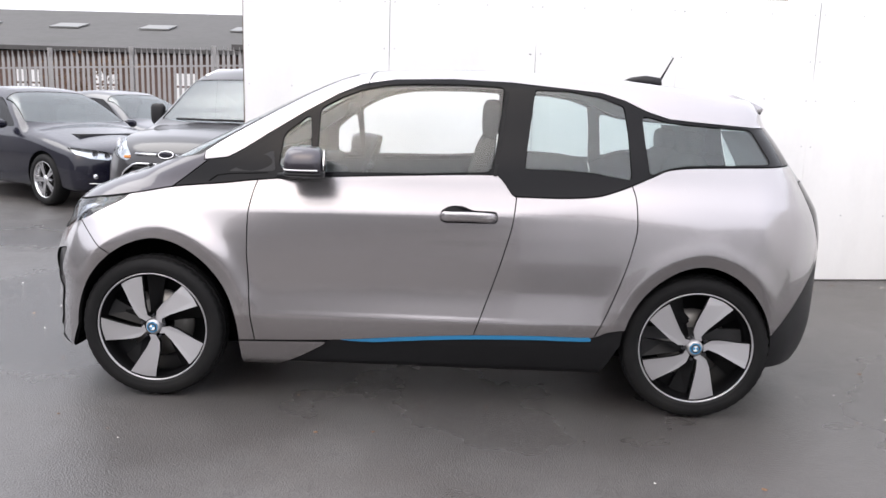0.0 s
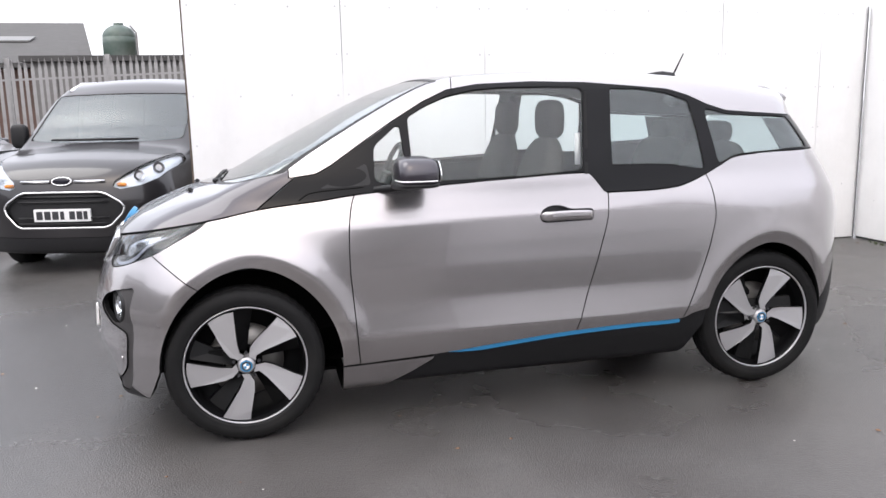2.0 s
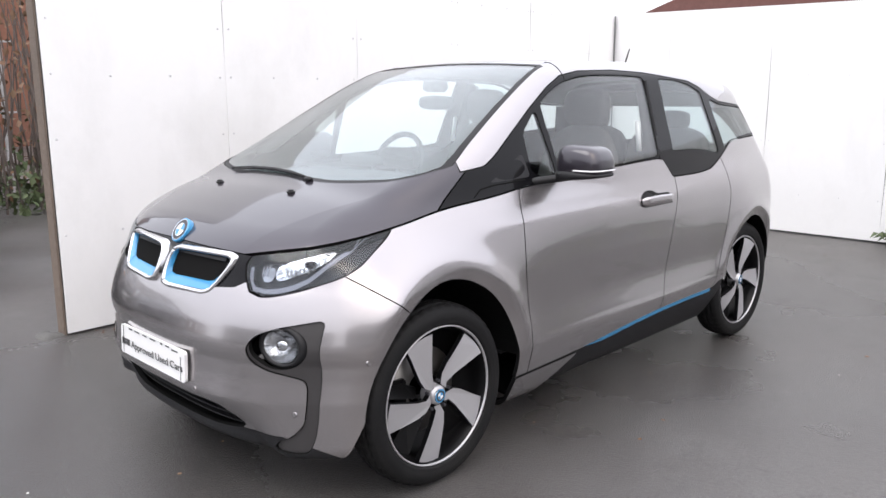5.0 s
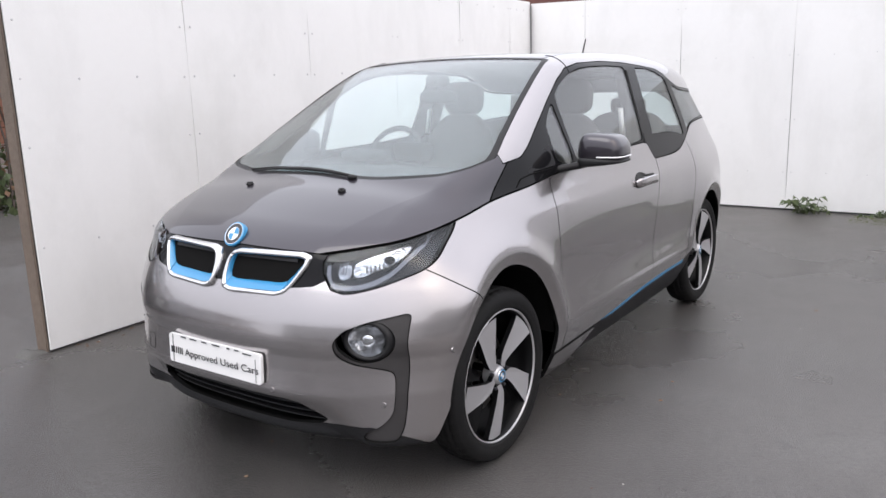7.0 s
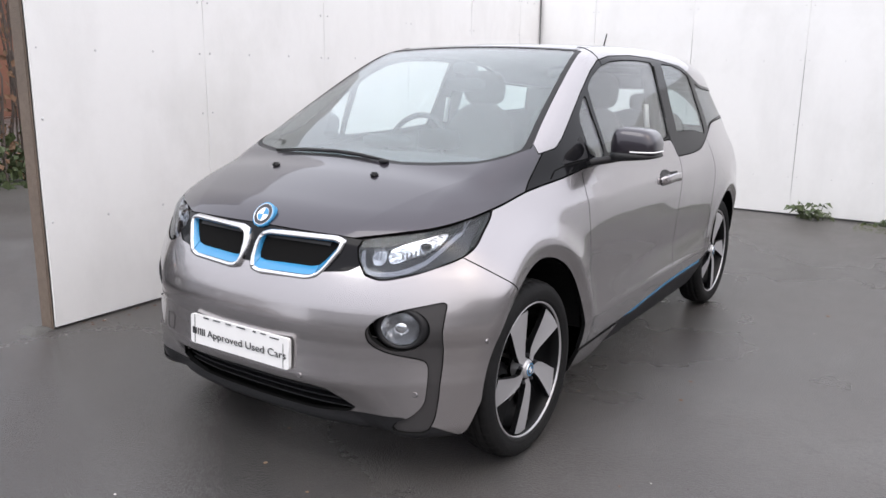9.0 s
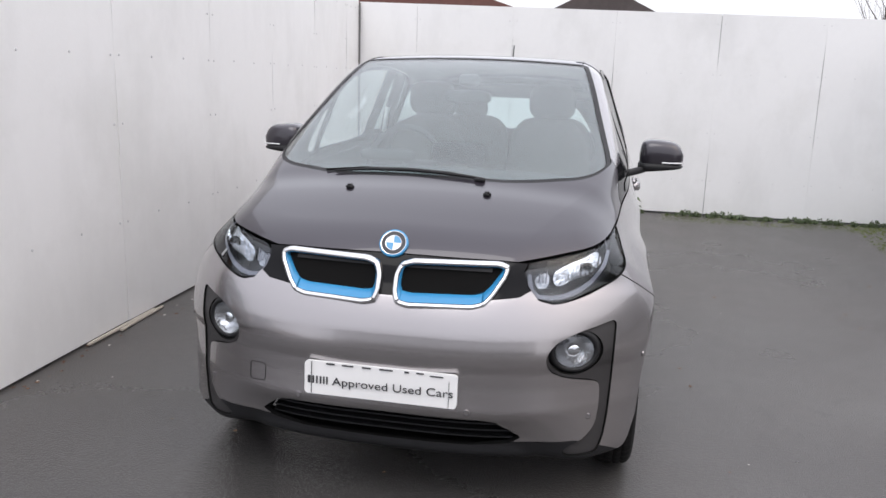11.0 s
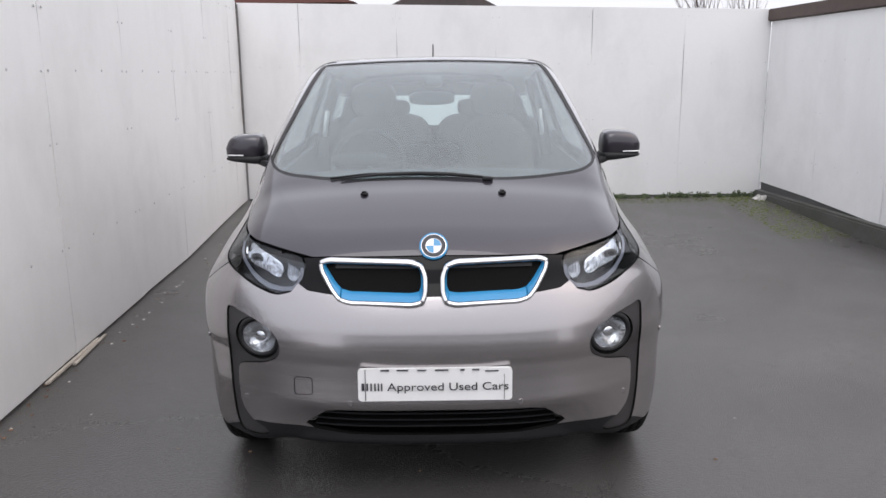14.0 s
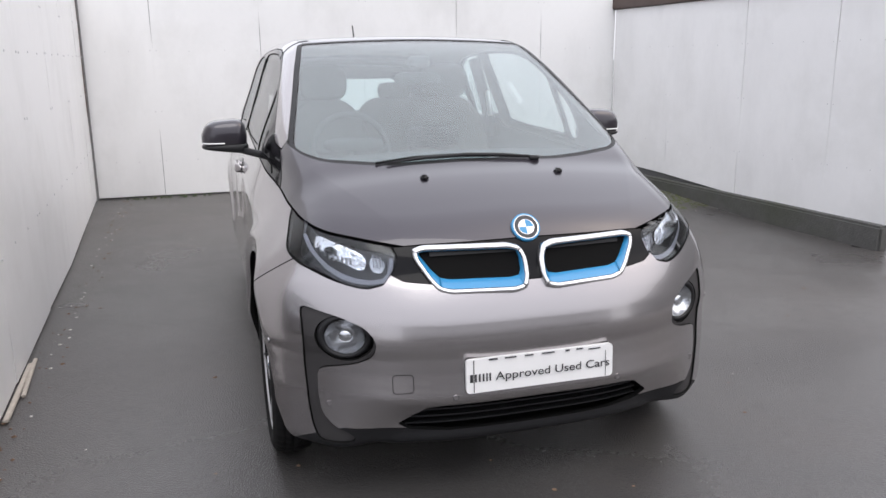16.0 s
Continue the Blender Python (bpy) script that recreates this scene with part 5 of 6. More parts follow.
        part("wheel_housing", bm, M["liner"], car, "black wheel housing")


# ---- cabin ----
def cabin():
    bm = bmesh.new()
    rings = []
    for x, z, w in ((-1.34, 1.02, 0.60), (-1.15, 1.075, 0.66), (-0.95, 1.085, 0.69), (-0.72, 1.075, 0.70), (-0.62, 1.04, 0.70), (-0.58, 0.98, 0.70), (-0.60, 0.80, 0.70), (-0.75, 0.55, 0.70)):
        rings.append([(x, w * s, z - 0.02 * abs(s) ** 2) for s in np.linspace(-1, 1, 11)])
    vs = [[bm.verts.new(p) for p in r] for r in rings]
    for a, b in zip(vs, vs[1:]):
        for k in range(10):
            bm.faces.new((a[k], a[k + 1], b[k + 1], b[k]))
    part("dashboard", bm, M["trim"], car, "dark dashboard", True)
    bm = bmesh.new()
    superbox(bm, (-0.64, 0.36, 1.11), (0.06, 0.14, 0.03), 0.6, 16)
    part("instrument_screen", bm, M["trim"], car, "dark instrument screen", True)
    bm = bmesh.new()
    superbox(bm, (-0.70, 0.0, 1.14), (0.012, 0.13, 0.05), 0.4, 16)
    part("centre_screen", bm, M["black"], car, "dark centre screen", True)
    tilt = Matrix.Translation((-0.43, 0.335, 1.06)) @ Matrix.Rotation(radians(-68), 4, "Y")
    bm = bmesh.new()
    tube(bm, [tilt @ Vector((0.182 * math.cos(a), 0.182 * math.sin(a), 0)) for a in np.linspace(0, math.tau, 40, endpoint=False)], 0.015, 8, True)
    part("steering_wheel", bm, M["trim"], car, "dark steering wheel", True)
    bm = bmesh.new()
    for a in (0, math.pi, -math.pi / 2):
        d = Vector((-abs(math.sin(a)), math.cos(a), 0))
        tube(bm, [tilt @ Vector((0, 0, -0.02)), tilt @ (d * 0.18)], 0.016, 6)
    part("wheel_spokes", bm, M["trim"], car, "steering wheel spokes", True)
    for y in (-0.355, 0.355):
        seat = new("front_seat")
        seat.parent = car
        tagged(seat, "grey cloth front seat with headrest")
        bm = bmesh.new()
        superbox(bm, (0.02, y, 0.60), (0.27, 0.25, 0.09), 0.6, 20)
        part("seat_cushion", bm, M["seat"], seat, "", True)
        bm = bmesh.new()
        superbox(bm, (0, 0, 0), (0.065, 0.245, 0.33), 0.6, 24, lambda p: Vector((p.x + 0.25 * abs(p.y) * -1, p.y * (1 - 0.28 * max(0, p.z) ** 2), p.z)))
        bmesh.ops.transform(bm, matrix=Matrix.Translation((0.225, y, 0.955)) @ Matrix.Rotation(radians(14), 4, "Y"), verts=bm.verts)
        part("seat_back", bm, M["seat"], seat, "", True)
        bm = bmesh.new()
        superbox(bm, (0.30, y, 1.365), (0.05, 0.135, 0.10), 0.6, 20)
        part("headrest", bm, M["seat"], seat, "", True)
    bm = bmesh.new()
    superbox(bm, (1.02, 0, 0.64), (0.26, 0.60, 0.10), 0.5, 20)
    part("rear_bench", bm, M["seat"], car, "grey rear bench", True)
    for y in (-0.29, 0.29):
        bm = bmesh.new()
        superbox(bm, (0, 0, 0), (0.07, 0.275, 0.30), 0.5, 20)
        bmesh.ops.transform(bm, matrix=Matrix.Translation((1.24, y, 0.94)) @ Matrix.Rotation(radians(16), 4, "Y"), verts=bm.verts)
        part("rear_backrest", bm, M["seat"], car, "grey rear backrest", True)
        bm = bmesh.new()
        superbox(bm, (1.31, y, 1.275), (0.05, 0.12, 0.06), 0.6, 16)
        part("rear_headrest", bm, M["seat"], car, "grey rear headrest", True)
    bm = bmesh.new()
    superbox(bm, (-0.46, 0.005, 1.395), (0.022, 0.115, 0.034), 0.6, 20)
    part("rear_view_mirror", bm, M["trim"], car, "dark interior mirror", True)
    bm = bmesh.new()
    superbox(bm, (-0.47, 0, 1.475), (0.06, 0.05, 0.03), 0.6, 16)
    part("mirror_mount", bm, M["trim"], car, "sensor housing at the windscreen", True)
    bm = bmesh.new()
    box(bm, -0.8, 1.7, -0.72, 0.72, 0.36, 0.42)
    part("cabin_floor", bm, M["trim"], car, "dark cabin floor")
    for sd in (-1, 1):
        bm = bmesh.new()
        tube(bm, [(0.40, sd * 0.70, 1.02), (0.42, sd * 0.655, 1.25), (0.44, sd * 0.59, 1.49)], 0.035, 8)
        part("inner_pillar", bm, M["trim"], car, "dark inner pillar", True)
        bm = bmesh.new()
        tube(bm, [(0.335, sd * 0.64, 1.30), (0.33, sd * 0.66, 1.15)], 0.014, 6)
        part("belt_buckle_guide", bm, M["plate"], car, "pale seat belt guide", True)
        bm = bmesh.new()
        prism(bm, [(1.36, 1.35), (1.60, 1.34), (1.64, 1.17), (1.44, 1.17)], lambda x, z, d: (x, sd * (skin_y(x, z) - 0.035 - d), z), 0.012)
        part("pillar_trim", bm, M["trim"], car, "dark trim behind the rear quarter window")
        bm = bmesh.new()
        prism(bm, [(-0.75, 0.45), (-0.72, 1.06), (0.30, 1.09), (0.40, 1.13), (0.93, 1.13), (0.95, 0.45)], lambda x, z, d: (x, sd * (0.745 - d), z), 0.02)
        part("door_card", bm, M["trim"], car, "dark inner door card")


cabin()



# ---- the other parked vehicles ----
def vehicle_skin(width, nose, tail, top, crown, bow, front_taper, cabin_taper):
    def f(x, y, z):
        a = np.abs(y)
        side = (a - (width(z) - front_taper(x) * np.clip((z - 0.5) / 0.5, 0, 1) - cabin_taper(x) * np.clip((z - 0.95) / 0.5, 0, 1))) * 0.95
        fr = (nose(z) + bow * a ** 3 - x) * 0.93
        rr = (x - tail(z) + 0.25 * a ** 3) * 0.95
        tp = (z - top(x) + crown * a * a) * 0.92
        g = smooth_max(smooth_max(fr, rr, 0.05), tp, 0.07)
        return smooth_max(smooth_max(g, side, 0.10), 0.22 - z, 0.05)
    return f


M["van paint"] = material("dark graphite metallic paint", (0.013, 0.0115, 0.0135), 0.28, 0.25, 0.1, 400, coat=0.6)
M["navy paint"] = material("dark navy metallic paint", (0.008, 0.008, 0.016), 0.22, 0.1, 0.1, 400, coat=0.45, spec=0.3, second=(0.016, 0.016, 0.026), second_scale=2)
M["sky screen"] = glass("sloping windscreen glass", (0.60, 0.67, 0.68), 0.22, 0.10, 3.2, 0.45)
M["pale reflector"] = material("pale lamp reflector", (0.80, 0.80, 0.81), 0.30, 0.35, 0.12, 30, 0.4, 40)
M["slate paint"] = material("dark slate paint", (0.035, 0.036, 0.044), 0.3, 0.3, 0.1, 300, coat=0.8)


def road_wheel(radius, rim, width, spokes, twin):
    root = new("wheel")
    tagged(root, "bright alloy wheel with black tyre")
    bm = bmesh.new()
    w = width / 2
    lathe(bm, [(rim - 0.01, -w), (rim, w - 0.012), (rim + 0.012, w), (radius - 0.03, w), (radius - 0.006, w - 0.025), (radius, w - 0.05), (radius, -w + 0.04), (radius - 0.04, -w)], 40)
    part("tyre", bm, M["rubber"], root, "", True)
    bm = bmesh.new()
    lathe(bm, [(rim - 0.012, -w), (rim - 0.012, w - 0.02), (rim, w - 0.004), (rim + 0.004, w - 0.012)], 40)
    part("rim", bm, M["chrome"], root, "bright rim", True)
    # dark disc standing in for the shade behind the spokes
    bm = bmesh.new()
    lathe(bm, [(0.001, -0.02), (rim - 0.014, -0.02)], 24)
    part("spoke_shade", bm, M["liner"], root)
    for k in range(spokes):
        for off in ((-0.12, 0.12) if twin else (0,)):
            a = k * math.tau / spokes + off
            bm = bmesh.new()
            u, v = Vector((math.cos(a), 0, math.sin(a))), Vector((-math.sin(a), 0, math.cos(a)))
            for s0, s1 in ((0.0, 1.0),):
                pts = [u * 0.05 - v * 0.020, u * (rim - 0.01) - v * (0.014 if twin else 0.028), u * (rim - 0.01) + v * (0.014 if twin else 0.028), u * 0.05 + v * 0.020]
                lo = [bm.verts.new(p + Vector((0, w - 0.055, 0))) for p in pts]
                hi = [bm.verts.new(p + Vector((0, w - 0.02 if i in (1, 2) else w - 0.030, 0))) for i, p in enumerate(pts)]
                bm.faces.new(hi)
                for i in range(4):
                    bm.faces.new((lo[i], lo[(i + 1) % 4], hi[(i + 1) % 4], hi[i]))
            part("spoke", bm, M["chrome"], root)
    bm = bmesh.new()
    lathe(bm, [(0.0005, w - 0.022), (0.05, w - 0.024), (0.062, w - 0.04), (0.062, -0.01)], 20)
    part("hub", bm, M["chrome"], root, "", True)
    return root


def parked(name, label, skin_f, dims, core, paint, place, axles, track, wheel_r, glass_side, screen_f, extras, arch_r, spokes=5, twin=False):
    root = tagged(new(name), label, "car" if "car" in name or "saloon" in name else "van")
    piece = Skin(shell(skin_f, dims, core, 0.04))
    for ax in axles:
        piece.take(lambda x, a, z: np.where(a > 0.4, np.hypot(x - ax, np.maximum(z - wheel_r, 0)) - arch_r, 1.0), 0.0)
    kw = {"skin": skin_f}
    for outline, nm in glass_side:
        got = piece.take(lambda x, a, z: np.where(a > 0.3, polygon(x, z, softened(outline, 0.03)), 1.0), 0.004)
        for sd in (-1, 1):
            panel(nm, got, [M["privacy"]], root, "dark side window", thick=0.004, lift=-0.004, side=sd, **kw)
    got = piece.take(screen_f, 0.004)
    panel("windscreen", got, [M["sky screen"]], root, "pale reflecting windscreen", thick=0.004, lift=-0.004, both=True, **kw)
    for nm, lb, field, mat, both, lift in extras:
        got = piece.take(field, 0.002)
        for sd in ((-1,) if both else (-1, 1)):
            panel(nm, got, [mat, mat if nm == "headlamp_cover" else M["liner"]], root, lb, lift=lift, both=both, side=sd, **kw)
            if nm == "headlamp_cover":
                panel("lamp_reflector", got, [M["pale reflector"], M["liner"]], root, "bright lamp reflector", lift=-0.035, side=sd, **kw)
    panel("body", (piece.p, piece.t), [paint, M["liner"]], root, "", both=True, **kw)
    bm = bmesh.new()
    box(bm, axles[0] - 0.25, axles[1] + 0.3, -track + 0.28, track - 0.28, 0.25, 0.92, 0.05)
    part("cabin_floor", bm, M["trim"], root, "dark cabin")
    for y in (-0.36, 0.36):
        for x in ((axles[0] + 1.42), (axles[0] + 2.3)):
            bm = bmesh.new()
            superbox(bm, (x, y, 1.0), (0.10, 0.24, 0.30), 0.6, 16)
            part("seat_back", bm, M["seat"], root, "grey seat back", True)
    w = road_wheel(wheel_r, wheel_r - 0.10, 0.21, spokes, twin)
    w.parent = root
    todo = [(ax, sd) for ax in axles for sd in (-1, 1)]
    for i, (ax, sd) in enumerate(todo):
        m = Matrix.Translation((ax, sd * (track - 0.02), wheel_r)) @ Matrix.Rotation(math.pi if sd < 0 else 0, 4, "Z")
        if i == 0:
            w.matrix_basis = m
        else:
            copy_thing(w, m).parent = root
    root.matrix_basis = place
    return root


def on_nose(skin_f, a, z):
    lo, hi = -0.9, -2.8
    for _ in range(36):
        mid = (lo + hi) / 2
        lo, hi = (mid, hi) if float(skin_f(np.array([mid]), np.array([a]), np.array([z]))[0]) < 0 else (lo, mid)
    return lo


def number_plate(root, skin_f, z, half=0.26, tall=0.055):
    p = new("number_plate")
    p.parent = root
    tagged(p, "white number plate with dark bars")
    x = on_nose(skin_f, half * 0.7, z) - 0.012
    bm = bmesh.new()
    box(bm, x, x + 0.03, -half, half, z - tall, z + tall, 0.004)
    part("plate_face", bm, M["plate"], p, "white plate")
    for y0, y1 in ((-0.225, -0.17), (-0.155, -0.10), (-0.085, -0.03), (-0.015, 0.02), (0.065, 0.115), (0.13, 0.18), (0.19, 0.225)):
        bm = bmesh.new()
        box(bm, x - 0.002, x + 0.002, -y1, -y0, z - 0.036, z + 0.036)
        part("plate_bar", bm, M["ink"], p)


def ring_bar(root, skin_f, outline, r, mat, name, label, lift=0.012, closed=True):
    bm = bmesh.new()
    tube(bm, [(on_nose(skin_f, abs(a), z) - lift, a, z) for a, z in outline], r, 6, closed)
    part(name, bm, mat, root, label, True)


def flat_curve(v):
    return curve([(-5, v), (5, v)])


# van facing the yard
van_f = vehicle_skin(curve([(0.1, 0.76), (0.25, 0.85), (0.5, 0.905), (0.75, 0.915), (0.95, 0.895), (1.2, 0.85), (1.6, 0.775), (1.8, 0.70), (1.9, 0.66)]),
                     curve([(0.1, -2.08), (0.22, -2.18), (0.4, -2.215), (0.65, -2.21), (0.8, -2.18), (0.95, -2.10), (1.05, -1.98), (1.9, -1.2)]),
                     curve([(0.1, 2.1), (0.3, 2.2), (1.0, 2.2), (1.9, 2.02)]),
                     curve([(-2.4, 0.78), (-2.15, 0.945), (-2.0, 1.02), (-1.7, 1.095), (-1.32, 1.165), (-1.1, 1.30), (-0.8, 1.52), (-0.55, 1.69), (-0.35, 1.775), (0.0, 1.82), (1.3, 1.83), (2.1, 1.79), (2.4, 1.72)]),
                     0.09, 0.40, curve([(-2.3, 0.12), (-1.8, 0.07), (-1.3, 0.0), (2.3, 0.0)]), flat_curve(0.0))
VAN_LAMP = [(0.435, 0.815), (0.45, 0.862), (0.57, 0.945), (0.70, 1.025), (0.80, 1.065), (0.87, 1.05), (0.865, 0.965), (0.79, 0.875), (0.66, 0.818), (0.50, 0.792)]
VAN_GRILLE = [(-0.1, 0.765), (0.36, 0.765), (0.52, 0.66), (0.53, 0.60), (0.40, 0.465), (-0.1, 0.455)]
van_place = Matrix.Translation((-2.32, 5.334, 0.0)) @ Matrix.Rotation(radians(75.9), 4, "Z")
van = parked("passenger_van", "dark graphite passenger van with chrome grille, parked on asphalt", van_f, (-2.5, 2.5, -1.15, 0.05, 2.1), (-1.3, 1.4, 0.85), M["van paint"], van_place, (-1.33, 1.33), 0.82, 0.325,
             [([(-0.98, 1.19), (-0.62, 1.52), (-0.50, 1.60), (-0.06, 1.66), (0.0, 1.18), (-0.5, 1.14)], "front_side_window"), ([(0.10, 1.18), (0.08, 1.67), (0.85, 1.68), (0.88, 1.18)], "sliding_door_window"), ([(1.0, 1.18), (0.97, 1.68), (1.85, 1.64), (1.95, 1.22)], "rear_side_window")],
             lambda x, a, z: np.where(z > 1.05, np.maximum(np.maximum(-1.30 + 0.22 * a * a - x, x + 0.62 - 0.1 * a * a), a - (0.765 - 0.12 * (z - 1.15))), 1.0),
             [("headlamp_cover", "clear headlamp", lambda x, a, z: np.maximum(polygon(a, z, VAN_LAMP), x + 1.45), M["lens"], False, -0.003),
              ("grille", "black lower grille", lambda x, a, z: np.where(x < -1.7, polygon(a, z, VAN_GRILLE), 1.0), M["plastic"], True, -0.02),
              ("lower_bumper", "black lower bumper", lambda x, a, z: np.where(x < -1.7, z - 0.375, 1.0), M["plastic"], True, -0.004)], 0.40)
ring_bar(van, van_f, [(a, z) for a, z in softened([(-0.40, 0.462), (0.40, 0.462), (0.535, 0.60), (0.525, 0.665), (0.36, 0.772), (-0.36, 0.772), (-0.525, 0.665), (-0.535, 0.60)], 0.03)], 0.011, M["chrome"], "grille_ring", "chrome grille ring")
for sd in (-1, 1):
    ring_bar(van, van_f, [(sd * 0.11, 0.865), (sd * 0.25, 0.865), (sd * 0.37, 0.865)], 0.013, M["chrome"], "chrome_bar", "chrome upper grille bar", closed=False)
    bm = bmesh.new()
    superbox(bm, (on_nose(van_f, 0.50, 0.828) + 0.016, sd * 0.50, 0.828), (0.014, 0.045, 0.018), 0.7, 12)
    part("indicator", bm, M["amber"], van, "amber indicator", True)
    for a, z, r in ((0.63, 0.895, 0.048), (0.76, 0.955, 0.052)):
        disc("lamp_ring", (on_nose(van_f, a, z) + 0.014, sd * a, z), (-0.85, sd * 0.5, 0.15), [(r * 0.55, 0.006, 1), (r, 0.008, 0)], [M["chrome"], M["pale reflector"]], van, "round lamp unit", 20)
    bm = bmesh.new()
    superbox(bm, (on_nose(van_f, 0.70, 0.53) + 0.01, sd * 0.70, 0.53), (0.03, 0.045, 0.04), 0.9, 14)
    part("fog_lamp", bm, M["reflector"], van, "small round fog lamp", True)
    bm = bmesh.new()
    superbox(bm, (-0.90, sd * 1.01, 1.235), (0.055, 0.085, 0.125), 0.55, 16)
    tube(bm, [(-0.86, sd * 0.86, 1.10), (-0.88, sd * 0.94, 1.11), (-0.90, sd * 1.0, 1.15)], 0.035, 8)
    part("door_mirror", bm, M["plastic"], van, "black door mirror on an arm", True)
    bm = bmesh.new()
    tube(bm, [(-0.50, sd * 0.62, 1.685), (-0.2, sd * 0.64, 1.765), (0.8, sd * 0.65, 1.81), (1.8, sd * 0.63, 1.775)], 0.022, 6)
    part("roof_rail", bm, M["chrome"], van, "silver roof rail", True)
ring_bar(van, van_f, [(0.10 * math.cos(t) * 0.85, 0.868 + 0.034 * math.sin(t)) for t in np.linspace(0, math.tau, 20, endpoint=False)], 0.006, M["chrome"], "badge_ring", "oval badge ring", 0.016)
bm = bmesh.new()
superbox(bm, (on_nose(van_f, 0, 0.868) - 0.008, 0, 0.868), (0.012, 0.082, 0.032), 1.0, 20)
part("badge", bm, M["navy paint"], van, "dark oval badge", True)
for z in (0.50, 0.55, 0.69, 0.735):
    ring_bar(van, van_f, [(a, z) for a in np.linspace(-0.40, 0.40, 9)], 0.009, M["plastic"], "grille_slat", "", 0.0, False)
number_plate(van, van_f, 0.575, 0.25)
bm = bmesh.new()
tube(bm, [(-1.27, 0.5, 1.20), (-1.29, 0.1, 1.20), (-1.27, -0.35, 1.20)], 0.012, 6)
part("wiper", bm, M["plastic"], van, "black wiper", True)

# saloons
sal_f = vehicle_skin(curve([(0.1, 0.78), (0.2, 0.86), (0.45, 0.915), (0.65, 0.925), (0.85, 0.895), (0.95, 0.85), (1.2, 0.74), (1.4, 0.62), (1.6, 0.5)]),
                     curve([(0.1, -2.30), (0.2, -2.41), (0.4, -2.45), (0.55, -2.44), (0.68, -2.40), (0.78, -2.32), (0.9, -2.1), (1.6, -1.0)]),
                     curve([(0.1, 2.2), (0.3, 2.4), (0.8, 2.43), (1.0, 2.38), (1.6, 2.2)]),
                     curve([(-2.6, 0.55), (-2.4, 0.70), (-2.2, 0.80), (-1.8, 0.89), (-1.3, 0.985), (-1.0, 1.035), (-0.7, 1.20), (-0.3, 1.42), (0.0, 1.51), (0.35, 1.535), (0.8, 1.51), (1.2, 1.40), (1.65, 1.17), (1.9, 1.09), (2.4, 1.05)]),
                     0.11, 0.34, curve([(-2.5, 0.16), (-1.9, 0.06), (-1.4, 0.0), (2.5, 0.0)]), flat_curve(0.03))
SAL_LAMP = [(0.42, 0.655), (0.50, 0.715), (0.66, 0.745), (0.84, 0.775), (0.86, 0.70), (0.74, 0.645), (0.55, 0.625)]
SAL_SIDE = [([(-0.72, 0.99), (-0.30, 1.25), (-0.05, 1.36), (0.32, 1.38), (0.36, 0.99)], "front_side_window"), ([(0.44, 0.99), (0.40, 1.38), (0.78, 1.36), (1.15, 1.24), (1.42, 1.07), (1.2, 1.0)], "rear_side_window")]


def saloon(name, label, paint, place):
    root = parked(name, label, sal_f, (-2.7, 2.7, -1.15, 0.05, 1.7), (-1.5, 1.5, 0.62), paint, place, (-1.50, 1.47), 0.84, 0.335, SAL_SIDE,
                  lambda x, a, z: np.where(z > 0.9, np.maximum(np.maximum(-0.965 + 0.25 * a * a - x, x + 0.20 - 0.1 * a * a), a - (0.78 - 0.38 * (z - 0.95))), 1.0),
                  [("headlamp_cover", "clear headlamp", lambda x, a, z: np.maximum(polygon(a, z, SAL_LAMP), x + 1.75), M["lens"], False, -0.003),
                   ("lower_intake", "black lower intake", lambda x, a, z: np.where(x < -2.0, polygon(a, z, [(-0.1, 0.36), (0.62, 0.36), (0.70, 0.30), (0.60, 0.25), (-0.1, 0.25)]), 1.0), M["liner"], True, -0.02)], 0.375, 5, True)
    for sd in (-1, 1):
        k = [(sd * a, z) for a, z in softened([(0.06, 0.72), (0.33, 0.725), (0.37, 0.66), (0.31, 0.555), (0.10, 0.545), (0.06, 0.60)], 0.03)]
        ring_bar(root, sal_f, k, 0.011, M["chrome"], "grille_ring", "chrome grille ring", 0.014)
        bm = bmesh.new()
        prism(bm, [(abs(a), z) for a, z in k], lambda a, z, d: (on_nose(sal_f, a, z) - 0.004 - d, sd * a, z), 0.004)
        part("grille_backing", bm, M["liner"], root, "black grille backing")
        for j in range(9):
            a = 0.085 + j * 0.031
            ring_bar(root, sal_f, [(sd * a, 0.56), (sd * a, 0.64), (sd * a, 0.715)], 0.0035, M["chrome"], "grille_bar", "", 0.008, False)
        for a, z, r in ((0.53, 0.675, 0.042), (0.66, 0.695, 0.042)):
            disc("lamp_ring", (on_nose(sal_f, a, z) + 0.012, sd * a, z), (-0.9, sd * 0.4, 0.1), [(r * 0.6, 0.004, 1), (r, 0.006, 0)], [M["chrome"], M["ink"]], root, "round lamp unit", 20)
        bm = bmesh.new()
        superbox(bm, (-0.62, sd * 0.99, 1.02), (0.06, 0.10, 0.06), 0.7, 14)
        part("door_mirror", bm, paint, root, "dark door mirror", True)
        bm = bmesh.new()
        superbox(bm, (on_nose(sal_f, 0.70, 0.42) + 0.01, sd * 0.70, 0.42), (0.02, 0.04, 0.035), 0.9, 12)
        part("fog_lamp", bm, M["reflector"], root, "small round fog lamp", True)
        ring_bar(root, sal_f, [(sd * 0.55, 0.335), (sd * 0.68, 0.33), (sd * 0.78, 0.335)], 0.008, M["chrome"], "intake_trim", "bright intake trim", 0.004, False)
    number_plate(root, sal_f, 0.50)
    return root


